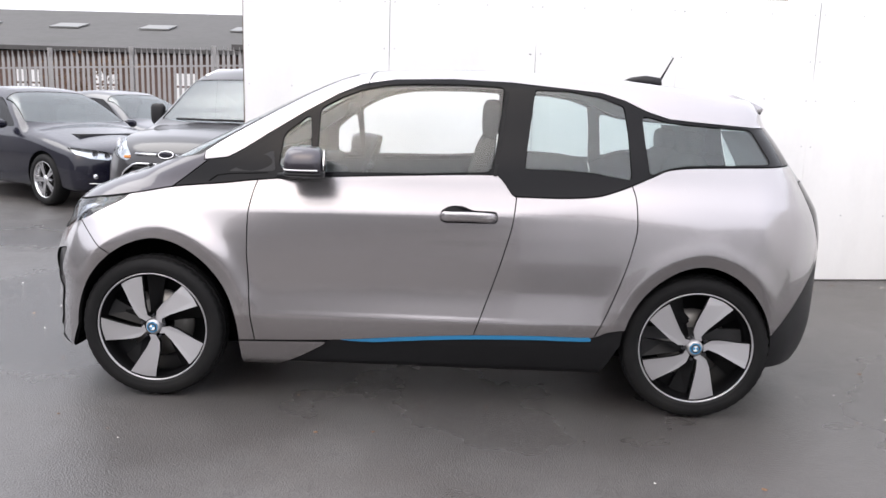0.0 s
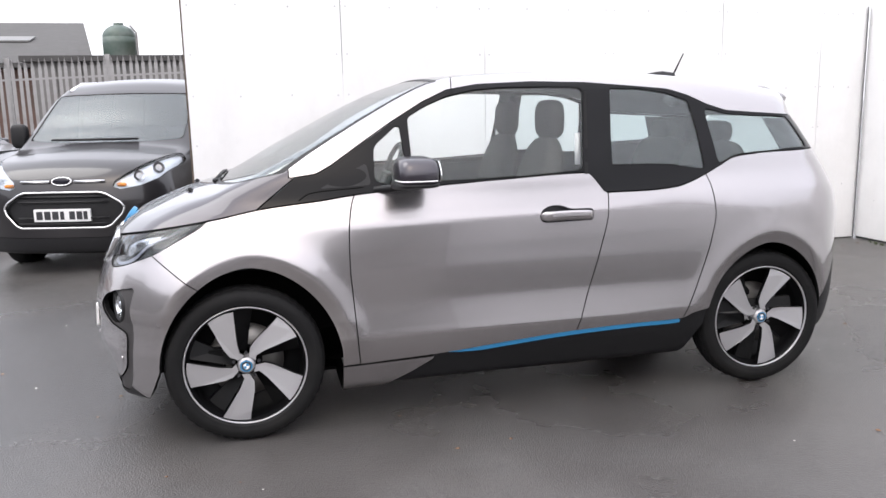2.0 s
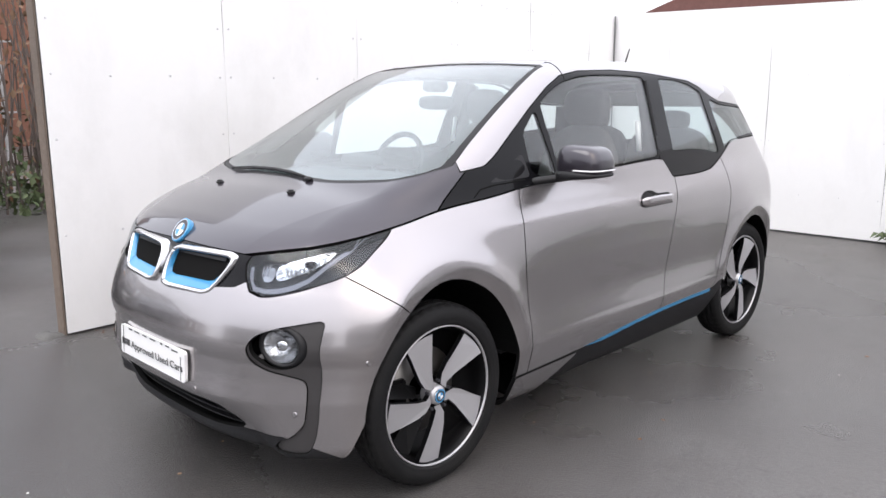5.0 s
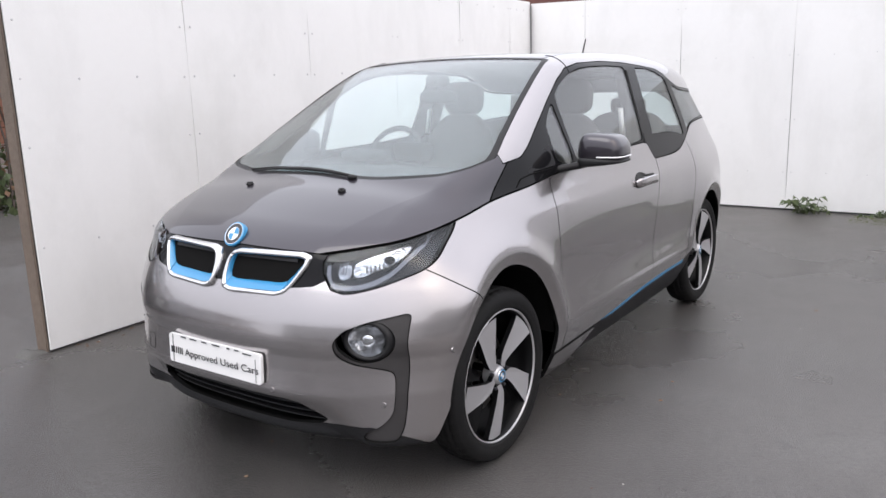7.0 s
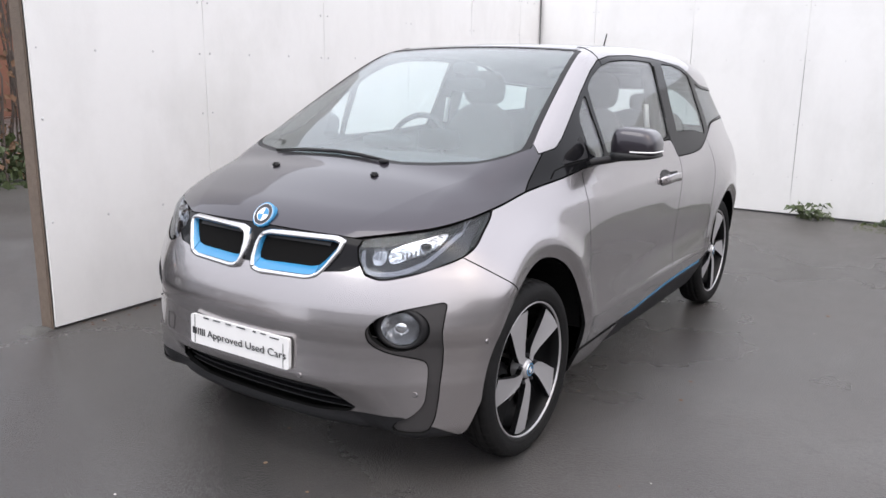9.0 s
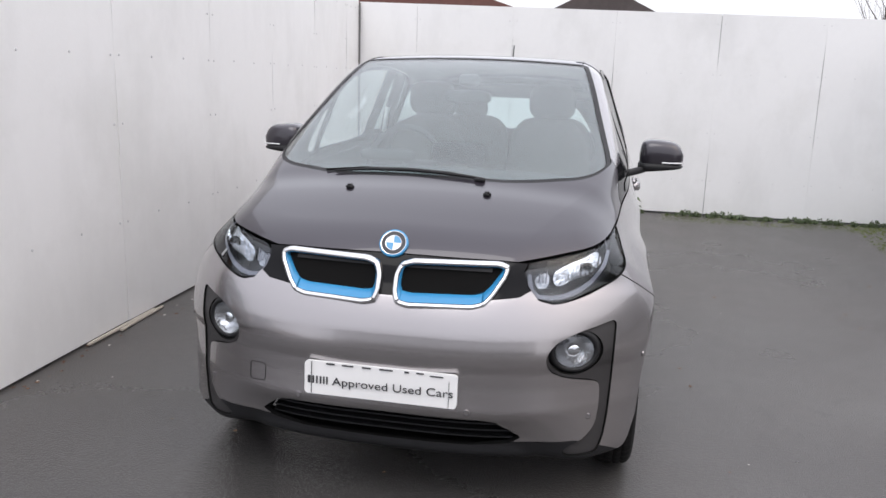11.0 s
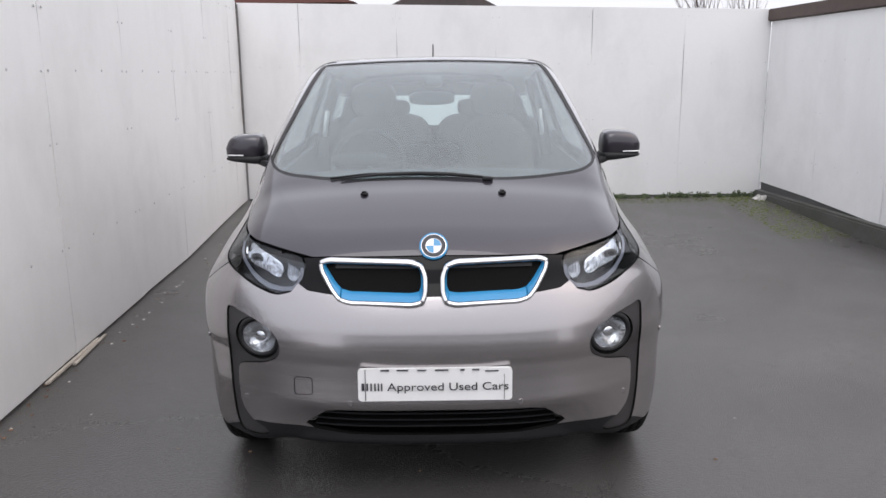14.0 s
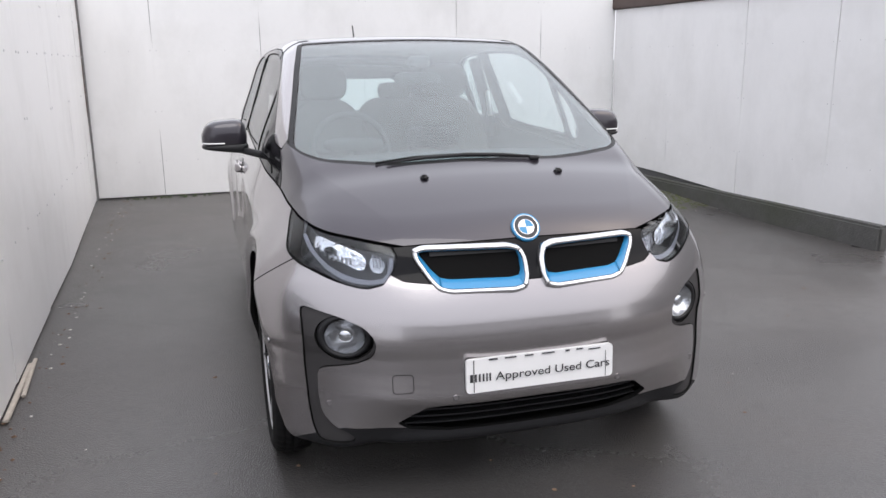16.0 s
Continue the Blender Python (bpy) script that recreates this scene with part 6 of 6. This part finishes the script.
saloon("navy_saloon", "dark navy saloon car with bright alloy wheels, wet from rain", M["navy paint"], Matrix.Translation((-6.20, 7.05, 0.0)) @ Matrix.Rotation(radians(149), 4, "Z"))
saloon("slate_saloon", "dark slate saloon car parked behind the van", M["slate paint"], Matrix.Translation((-6.35, 10.2, 0.0)) @ Matrix.Rotation(radians(156), 4, "Z"))

# ---- palisade fence ----
M["galv"] = material("dull galvanised steel", (0.34, 0.335, 0.335), 0.55, 0.5, 0.2, 12, second=(0.22, 0.21, 0.20), second_scale=3)
FENCE_Y = 14.0
fence = tagged(new("palisade_fence"), "grey galvanised palisade fence with pointed pales", "fence")


def fence_top(x):
    return 2.42 + 0.36 * (x + 11) / 10


bm = bmesh.new()
prof = [(-0.034, 0.0), (-0.034, 1.0), (-0.018, 1.04), (0.0, 1.085), (0.018, 1.04), (0.034, 1.0), (0.034, 0.0)]
lo = [bm.verts.new((u, 0.012 if abs(u) > 0.02 else -0.012, v * 2.2)) for u, v in prof]
hi = [bm.verts.new((u, 0.016 if abs(u) > 0.02 else -0.006, v * 2.2)) for u, v in prof]
bm.faces.new(lo), bm.faces.new(hi[::-1])
for i in range(7):
    bm.faces.new((lo[i], lo[(i + 1) % 7], hi[(i + 1) % 7], hi[i]))
pale_mesh = bpy.data.meshes.new("pale")
bm.to_mesh(pale_mesh)
bm.free()
pale_mesh.materials.append(M["galv"])
x = -14.0
while x < 1.5:
    o = new("pale", pale_mesh)
    o.parent = fence
    o.matrix_basis = Matrix.Translation((x, FENCE_Y + 0.004 * math.sin(x * 40), fence_top(x) - 2.39)) @ Matrix.Rotation(0.004 * math.sin(x * 17), 4, "Y")
    x += 0.128
for x in np.arange(-13.84, 2.0, 1.95):
    bm = bmesh.new()
    box(bm, x - 0.05, x + 0.05, FENCE_Y + 0.03, FENCE_Y + 0.09, 0.0, fence_top(x) + 0.03)
    part("post", bm, M["galv"], fence, "steel post")
for dz in (0.42, 1.75):
    bm = bmesh.new()
    tube(bm, [(-14.2, FENCE_Y + 0.03, fence_top(-14.2) - dz), (2.0, FENCE_Y + 0.03, fence_top(2.0) - dz)], 0.028, 4)
    part("rail", bm, M["galv"], fence, "horizontal rail")

# ---- buildings beyond the fence ----
M["sheet roof"] = material("grey sheeted roof", (0.068, 0.066, 0.065), 0.85, 0, 0.3, 3, 0.2, 8, second=(0.05, 0.05, 0.047), second_scale=0.4)
M["rooflight"] = material("pale rooflight", (0.155, 0.158, 0.155), 0.5, 0, 0.35, 9)
M["brick wall"] = material("red brown wall", (0.12, 0.075, 0.062), 0.85, 0, 0.3, 5, 0.3, 20, second=(0.07, 0.055, 0.05), second_scale=0.6)
M["orange brick"] = material("orange brick", (0.19, 0.085, 0.055), 0.85, 0, 0.25, 9, 0.3, 25, second=(0.12, 0.06, 0.045))
M["window white"] = material("white window frame", (0.75, 0.75, 0.75), 0.5)
shed = tagged(new("industrial_shed"), "long grey roofed shed with pale rooflights beyond the fence", "building")
EAVE, RIDGE = 24.0, 33.0
shed.matrix_basis = Matrix.Translation((-0.7, 0, 0))
bm = bmesh.new()
prism(bm, [(-34, EAVE), (-5.8, EAVE), (-9.0, EAVE + 16), (-34, EAVE + 16)], lambda x, y, d: (x, y, d - 0.2), 3.13)
part("wall", bm, M["brick wall"], shed, "red brown wall")
bm = bmesh.new()
for y0, z0, y1, z1 in ((EAVE - 0.5, 3.1, RIDGE, 5.29), (EAVE + 18, 3.1, RIDGE, 5.29)):
    e0, e1 = (-7.2 + 0.2 * (RIDGE - y) for y in (y0, y1))  # the end runs askew to the ridge
    vs = [bm.verts.new(p) for p in ((-34.4, y0, z0), (e0, y0, z0), (e1, y1, z1), (-34.4, y1, z1), (-34.4, y0, z0 - 0.15), (e0, y0, z0 - 0.15), (e1, y1, z1 - 0.15), (-34.4, y1, z1 - 0.15))]
    for q in ((0, 1, 2, 3), (7, 6, 5, 4), (0, 4, 5, 1), (1, 5, 6, 2), (2, 6, 7, 3), (3, 7, 4, 0)):
        bm.faces.new([vs[i] for i in q])
part("roof", bm, M["sheet roof"], shed, "grey sheeted roof")
bm = bmesh.new()
prism(bm, [(EAVE, 3.29), (EAVE + 16, 3.29), (RIDGE, 5.12)], lambda y, z, d: (-7.9 + 0.2 * (RIDGE - y) + d, y, z), 0.3)
part("gable", bm, M["sheet roof"], shed, "grey sheeted gable end")
for k in range(7):
    bm = bmesh.new()
    xx = -31.5 + k * 3.7
    vs = [bm.verts.new(p) for p in ((xx, 27.6, 3.1 + 2.19 * (27.6 - 23.5) / 9.5 + 0.03), (xx + 1.2, 27.6, 3.1 + 2.19 * (27.6 - 23.5) / 9.5 + 0.03), (xx + 1.2, 28.6, 3.1 + 2.19 * (28.6 - 23.5) / 9.5 + 0.03), (xx, 28.6, 3.1 + 2.19 * (28.6 - 23.5) / 9.5 + 0.03))]
    top = [bm.verts.new(v.co + Vector((0, 0, 0.05))) for v in vs]
    bm.faces.new(top)
    for i in range(4):
        bm.faces.new((vs[i], vs[(i + 1) % 4], top[(i + 1) % 4], top[i]))
    part("rooflight", bm, M["rooflight"], shed, "pale rooflight")
for k in range(8):
    win = new("window")
    win.parent = shed
    xx = -30.5 + k * 2.9
    for dx, dz in ((0, 0), (0.45, 0), (0, 0.5), (0.45, 0.5)):
        boxed("pane", (xx + dx, xx + dx + 0.38, EAVE - 0.03, EAVE + 0.05, 1.35 + dz, 1.78 + dz), M["window white"], win)
M["store wall"] = material("grey profiled sheet", (0.16, 0.155, 0.15), 0.7, 0, 0.25, 6, second=(0.10, 0.10, 0.10), second_scale=0.8)
M["block wall"] = material("grey rendered blocks", (0.30, 0.295, 0.29), 0.85, 0, 0.2, 4, 0.2, 30, second=(0.22, 0.22, 0.215))
office = tagged(new("brick_building"), "orange brick building beyond the fence", "building")
bm = bmesh.new()
box(bm, -1.3, 9.0, 20.0, 30.0, -0.2, 6.5)
part("wall", bm, M["orange brick"], office, "orange brick wall")
bm = bmesh.new()
box(bm, -1.5, 9.2, 19.8, 30.2, 6.5, 6.7)
part("roof", bm, M["sheet roof"], office, "flat roof edge")
boxed("downpipe", (-1.25, -1.05, 19.82, 19.98, 0.0, 6.4), M["galv"], office, "grey downpipe")
store = tagged(new("low_store"), "low grey flat-roofed store behind the fence", "building")
boxed("wall", (-6.3, 2.0, 17.0, 19.0, -0.1, 2.72), M["store wall"], store, "grey sheeted wall")
boxed("roof", (-6.5, 2.0, 16.8, 19.2, 2.724, 2.86), M["sheet roof"], store, "dark roof edge")
for k in range(14):
    boxed("sheet", (-6.28 + k * 0.58, -5.74 + k * 0.58, 16.97, 16.998, 0.0, 2.70), M["store wall"], store)

# plain unseen blocks, added on the sides not looked at to darken the car's reflections
far_side = tagged(new("reflection_block"), "unseen grey block across the yard, added to darken reflections", "building")
boxed("wall", (-18.0, 9.0, -21.0, -18.0, -0.1, 4.2), M["block wall"], far_side, "grey block wall")
boxed("roof", (-18.4, 9.4, -21.4, -17.7, 4.2, 4.45), M["sheet roof"], far_side, "flat roof edge")
front_side = tagged(new("reflection_block"), "unseen grey block facing the yard, added to darken reflections", "building")
boxed("wall", (-23.5, -20.5, -15.0, 8.0, -0.1, 4.2), M["block wall"], front_side, "grey block wall")
boxed("roof", (-23.8, -20.2, -15.3, 8.3, 4.2, 4.45), M["sheet roof"], front_side, "flat roof edge")


def gable(name, x, y0, y1, z_eave, z_ridge, depth, mat, label):
    """A house end-on: ridge along x, seen over the back wall."""
    root = tagged(new(name), label, "building")
    bm = bmesh.new()
    box(bm, x, x + depth, y0 + 0.3, y1 - 0.3, -0.2, z_eave + 0.02)
    part("wall", bm, M["brick wall"], root, "brown brick wall")
    ym = (y0 + y1) / 2
    bm = bmesh.new()
    prism(bm, [(y0, z_eave), (ym, z_ridge), (y1, z_eave)], lambda y, z, d: (x - 0.3 + d, y, z), depth + 0.6)
    part("roof", bm, mat, root, "dark pitched roof")
    return root


M["tiles"] = material("dark weathered roof", (0.085, 0.07, 0.068), 0.85, 0, 0.3, 8, 0.3, 20)
M["red tiles"] = material("red brown roof", (0.15, 0.07, 0.06), 0.85, 0, 0.3, 8, 0.3, 20)
gable("gabled_house", 20.0, -1.85, 1.35, 3.45, 4.25, 8.0, M["tiles"], "dark gabled roof showing over the back wall")
gable("roofed_house", 19.0, 2.2, 11.5, 3.5, 5.0, 9.0, M["red tiles"], "red brown roof showing over the back wall")

# ---- trees, hedge and weeds ----
M["bark"] = material("grey brown bark", (0.10, 0.08, 0.07), 0.9, 0, 0.3, 12, 0.5, 40)
M["leaf"] = material("green leaves", (0.06, 0.085, 0.035), 0.6, 0, 0.5, 9, second=(0.09, 0.11, 0.03), second_scale=4)
M["dry leaf"] = material("brown dry leaves", (0.15, 0.085, 0.05), 0.8, 0, 0.5, 9, second=(0.07, 0.06, 0.03), second_scale=3)


def tree(name, label, base, height, spread, seed, leaves=0, leaf=0.12, leaf_mat="leaf", limbs=10, girth=0.022):
    rnd = random.Random(seed)
    root = tagged(new(name), label, "tree")
    bm = bmesh.new()
    twigs = []

    def grow(p, d, length, r, depth):
        pts, rs = [p.copy()], [r]
        for i in range(4):
            d = (d + Vector((rnd.uniform(-1, 1), rnd.uniform(-1, 1), rnd.uniform(-0.4, 0.7))) * 0.16).normalized()
            p = p + d * length / 4
            pts.append(p.copy())
            rs.append(r * (1 - 0.19 * (i + 1)))
        tube(bm, pts, rs, 6 if depth < 2 else 4)
        twigs.extend(pts[2:])
        if depth < 3:
            for _ in range(limbs // 2 if depth == 0 else 4):
                k = rnd.randint(1, 4)
                nd = (d * 0.6 + Vector((rnd.uniform(-1, 1) * spread, rnd.uniform(-1, 1) * spread, rnd.uniform(0.1, 1)))).normalized()
                grow(pts[k], nd, length * rnd.uniform(0.45, 0.7), rs[k] * 0.55, depth + 1)
    grow(Vector(base), Vector((0, 0, 1)), height * 0.5, height * girth, 0)
    part("trunk", bm, M["bark"], root, "bare trunk and limbs")
    if leaves:
        bm = bmesh.new()
        for _ in range(leaves):
            p = rnd.choice(twigs) + Vector((rnd.gauss(0, 0.08), rnd.gauss(0, 0.08), rnd.gauss(0, 0.07)))
            m = Matrix.Translation(p) @ Euler((rnd.uniform(0, 6), rnd.uniform(0, 6), rnd.uniform(0, 6))).to_matrix().to_4x4()
            s = leaf * rnd.uniform(0.6, 1.3)
            vs = [bm.verts.new(m @ Vector(q)) for q in ((0, 0, 0), (s * 0.5, s * 0.35, 0.1 * s), (s, 0, 0), (s * 0.5, -s * 0.35, 0.1 * s))]
            bm.faces.new(vs)
        part("crown", bm, M[leaf_mat], root, "clumps of leaves")
    return root


def storage_tank(centre, radius, top):
    """An upright ribbed tank with a domed lid, on a block plinth."""
    root = tagged(new("storage_tank"), "dull green domed storage tank beyond the shed", "tank")
    at = Matrix.Translation((centre[0], centre[1], 0))
    bm = bmesh.new()
    lathe(bm, [(radius * 0.98, 0.5)] + [(radius * (1.0 + 0.012 * (k % 2)), 0.5 + (top - 0.45 - 0.5) * k / 16) for k in range(17)] + [(radius * 0.99, top - 0.45)], 40, "z", at)
    part("shell", bm, M["tank"], root, "ribbed green shell", True)
    bm = bmesh.new()
    lathe(bm, [(radius * math.cos(t), top - 0.47 + 0.47 * math.sin(t)) for t in np.linspace(0, 1.5, 9)] + [(0.001, top)], 40, "z", at)
    part("lid", bm, M["tank"], root, "domed green lid", True)
    bm = bmesh.new()
    lathe(bm, [(radius * 0.3, top - 0.06), (radius * 0.3, top + 0.05), (0.001, top + 0.07)], 24, "z", at)
    part("hatch", bm, M["tank"], root, "round hatch", True)
    bm = bmesh.new()
    lathe(bm, [(radius * 1.05, -0.1), (radius * 1.05, 0.5), (0.001, 0.5)], 24, "z", at)
    part("plinth", bm, M["block wall"], root, "grey plinth")
    bm = bmesh.new()
    tube(bm, [(centre[0] + radius * 1.05, centre[1] - 0.2, 0), (centre[0] + radius * 1.05, centre[1] - 0.2, top - 0.3), (centre[0] + radius * 0.7, centre[1] - 0.2, top - 0.05)], 0.04, 6)
    part("vent_pipe", bm, M["galv"], root, "grey vent pipe")


M["tank"] = material("weathered green tank", (0.055, 0.085, 0.070), 0.45, 0, 0.25, 4, 0.1, 30, second=(0.12, 0.14, 0.13), second_scale=1.2)
tree("bare_tree", "bare winter tree beyond the back wall", (20.5, -8.3, 0), 7.6, 0.45, 3, limbs=18, girth=0.010)
tree("bare_tree", "bare winter tree beyond the back wall", (20.0, -9.5, 0), 7.2, 0.45, 8, limbs=18, girth=0.010)
tree("bare_tree", "slender bare tree beyond the back wall", (21.0, -9.0, 0), 7.0, 0.4, 5, limbs=16, girth=0.009)
storage_tank((-5.66, 27.0), 0.58, 4.62)
tree("bare_tree", "bare thorny tree by the fence", (-1.35, 16.4, 0), 6.2, 0.55, 21, 170, 0.075, "dry leaf", 12)
tree("thorn_bush", "bare brown thorn bush behind the fence", (-8.6, 15.0, 0), 2.9, 1.3, 31, 500, 0.10, "dry leaf", 12)
tree("thorn_bush", "bare brown thorn bush behind the fence", (-10.4, 15.2, 0), 2.8, 1.3, 37, 500, 0.10, "dry leaf", 12)


def thicket(name, label, x0, x1, y0, y1, tall, seed):
    rnd = random.Random(seed)
    root = tagged(new(name), label, "hedge")
    bm = bmesh.new()
    for _ in range(240):
        x, y = rnd.uniform(x0, x1), rnd.uniform(y0, y1)
        p = Vector((x, y, 0))
        pts = [p]
        h = tall * rnd.uniform(0.5, 1.0)
        for k in range(4):
            p = p + Vector((rnd.gauss(0, 0.12), rnd.gauss(0, 0.12), h / 4))
            pts.append(p)
        tube(bm, pts, [0.016, 0.014, 0.011, 0.008, 0.004], 4)
    part("stem_tangle", bm, M["bark"], root, "tangled brown stems")
    for nm, mat, count, zmax, s in (("undergrowth", "leaf", 3600, 0.75, 0.10), ("dead_foliage", "dry leaf", 2600, tall, 0.09)):
        bm = bmesh.new()
        for _ in range(count):
            p = Vector((rnd.uniform(x0 - 0.2, x1 + 0.2), rnd.uniform(y0 - 0.25, y1), abs(rnd.gauss(0, 0.45)) * zmax if nm == "undergrowth" else rnd.uniform(0.2, zmax)))
            m = Matrix.Translation(p) @ Euler((rnd.uniform(0, 6), rnd.uniform(0, 6), rnd.uniform(0, 6))).to_matrix().to_4x4()
            k = s * rnd.uniform(0.6, 1.5)
            bm.faces.new([bm.verts.new(m @ Vector(q)) for q in ((0, 0, 0), (k * 0.5, k * 0.35, 0.1 * k), (k, 0, 0), (k * 0.5, -k * 0.35, 0.1 * k))])
        part(nm, bm, M[mat], root, "leafy undergrowth" if mat == "leaf" else "brown dead leaves")
    return root


thicket("thicket", "overgrown brown thicket with green undergrowth beside the yard", -0.6, 4.5, 7.2, 9.2, 4.2, 5)


def weed(base, height, seed, stalks=7):
    rnd = random.Random(seed)
    root = tagged(new("weed"), "leafy green weed at the foot of the wall", "weed", "weeds along the back wall")
    stems, leaves = bmesh.new(), bmesh.new()
    for _ in range(stalks):
        p = Vector(base) + Vector((rnd.uniform(-0.03, 0.0), rnd.gauss(0, 0.04), 0))
        lean = Vector((rnd.uniform(-0.5, 0.05), rnd.uniform(-0.7, 0.7), 1)).normalized()
        pts = [p]
        h = height * rnd.uniform(0.5, 1.05)
        for k in range(5):
            lean = (lean + Vector((rnd.gauss(0, 0.1) - 0.05, rnd.gauss(0, 0.12), -0.12 * k))).normalized()
            pts.append(pts[-1] + lean * h / 5)
        tube(stems, pts, [0.006, 0.005, 0.004, 0.003, 0.003, 0.002], 4)
        for k in range(6):
            q = pts[rnd.randint(2, 5)]
            d = Vector((rnd.uniform(-1, 0.2), rnd.uniform(-1, 1), rnd.uniform(-0.6, 0.3))).normalized()
            s = d.orthogonal().normalized()
            ln = rnd.uniform(0.2, 0.42) * height + 0.012
            vs = [leaves.verts.new(q + w) for w in (Vector((0, 0, 0)), d * ln * 0.45 + s * ln * 0.2 + Vector((0, 0, 0.01)), d * ln + Vector((0, 0, -0.02)), d * ln * 0.45 - s * ln * 0.2 + Vector((0, 0, 0.01)))]
            leaves.faces.new(vs)
    part("stem", stems, M["leaf"], root, "green stems")
    part("foliage", leaves, M["leaf"], root, "narrow green leaves")


weed((4.30, -0.88, 0.12), 0.27, 1, 7)
weed((4.30, -0.97, 0.12), 0.12, 2, 5)
weed((4.30, -0.80, 0.12), 0.09, 3, 4)
rnd = random.Random(77)
for k in range(26):
    weed((4.31, -1.45 - k * 0.083 + rnd.uniform(-0.04, 0.04), 0.12), rnd.uniform(0.03, 0.095), 100 + k, 6)
for k in range(5):
    weed((4.31, 1.75 - k * 0.16, 0.12), rnd.uniform(0.02, 0.06), 140 + k, 4)

# litter: pale chips, leaves and the crumbled foot of the post
M["splinter"] = material("pale split wood", (0.42, 0.38, 0.33), 0.8, 0, 0.3, 30)
M["chip"] = material("pale litter", (0.55, 0.53, 0.50), 0.8, 0, 0.3, 40)
M["moss"] = material("green moss", (0.085, 0.105, 0.022), 0.95, 0, 0.4, 30, 0.8, 80, second=(0.06, 0.055, 0.035), second_scale=3)


def scatter(name, label, category, mat, count, area, size, seed, z_extra=0.002):
    rnd = random.Random(seed)
    bm = bmesh.new()
    for _ in range(count):
        x, y = rnd.uniform(area[0], area[1]), rnd.uniform(area[2], area[3])
        z = float(ground_height(x, y)) + z_extra
        s = size * rnd.uniform(0.4, 1.6)
        a = rnd.uniform(0, 6.3)
        ring = [(x + s * math.cos(a + t) * rnd.uniform(0.5, 1), y + s * math.sin(a + t) * rnd.uniform(0.5, 1), z) for t in np.linspace(0, math.tau, 6, endpoint=False)]
        lo = [bm.verts.new(p) for p in ring]
        top = bm.verts.new((x, y, z + s * 0.35))
        for i in range(6):
            bm.faces.new((lo[i], lo[(i + 1) % 6], top))
    return tagged(part(name, bm, mat), label, category, kind="stuff")


scatter("litter_chips", "scattered small pale chips on the asphalt", "litter", M["chip"], 50, (-4.5, 4.2, -3.7, 1.7), 0.006, 1)
scatter("dead_leaves", "scattered small brown leaves on the asphalt", "leaves", M["dry leaf"], 60, (-3.0, 4.2, -3.6, 1.7), 0.010, 2)
scatter("wall_foot_debris", "crumbs and dead leaves along the wall foot", "litter", M["chip"], 40, (-1.4, 4.0, 1.78, 1.88), 0.010, 3)
scatter("wall_foot_leaves", "dead leaves gathered along the wall foot", "leaves", M["dry leaf"], 70, (-1.5, 4.2, 1.76, 1.89), 0.010, 4)
scatter("corner_moss", "low green moss along the back wall and kerb", "moss", M["moss"], 1500, (3.95, 4.34, -3.55, -1.3), 0.017, 5, -0.004)
scatter("kerb_moss", "low green moss along the kerb", "moss", M["moss"], 1500, (2.4, 4.3, -3.78, -3.15), 0.026, 6, -0.0065)
bm = bmesh.new()
superbox(bm, (-1.72, 1.93, 0.03), (0.13, 0.10, 0.05), 0.9, 16)
for v in bm.verts:
    v.co += Vector((noise.noise(v.co * 14) * 0.03, noise.noise(v.co * 14 + Vector((3, 0, 0))) * 0.03, noise.noise(v.co * 14 + Vector((0, 5, 0))) * 0.02))
tagged(part("concrete_footing", bm, M["kerb"], None, "", True), "crumbled concrete footing round the timber post", "footing")
bm = bmesh.new()
superbox(bm, (4.05, -3.57, 0.14), (0.05, 0.075, 0.03), 0.7, 14)
for v in bm.verts:
    v.co += Vector((noise.noise(v.co * 22) * 0.03, noise.noise(v.co * 22 + Vector((3, 0, 0))) * 0.03, noise.noise(v.co * 22 + Vector((0, 5, 0))) * 0.03))
tagged(part("crumpled_litter", bm, M["chip"], None), "crumpled pale litter lying beside the kerb", "litter")
for k, (x0, x1, y, z, w, turn) in enumerate(((-0.92, -0.25, 1.886, 0.072, 0.012, 0.043), (-0.66, -0.18, 1.874, 0.070, 0.009, 0.075))):
    bm = bmesh.new()
    box(bm, x0, x1, y - w, y + w, z, z + 0.012, 0.003, Matrix.Translation(((x0 + x1) / 2, y, 0)) @ Matrix.Rotation(turn, 4, "Z") @ Matrix.Translation((-(x0 + x1) / 2, -y, 0)))
    tagged(part("loose_batten", bm, M["splinter"]), "thin pale splintered lath lying along the wall foot", "lath")
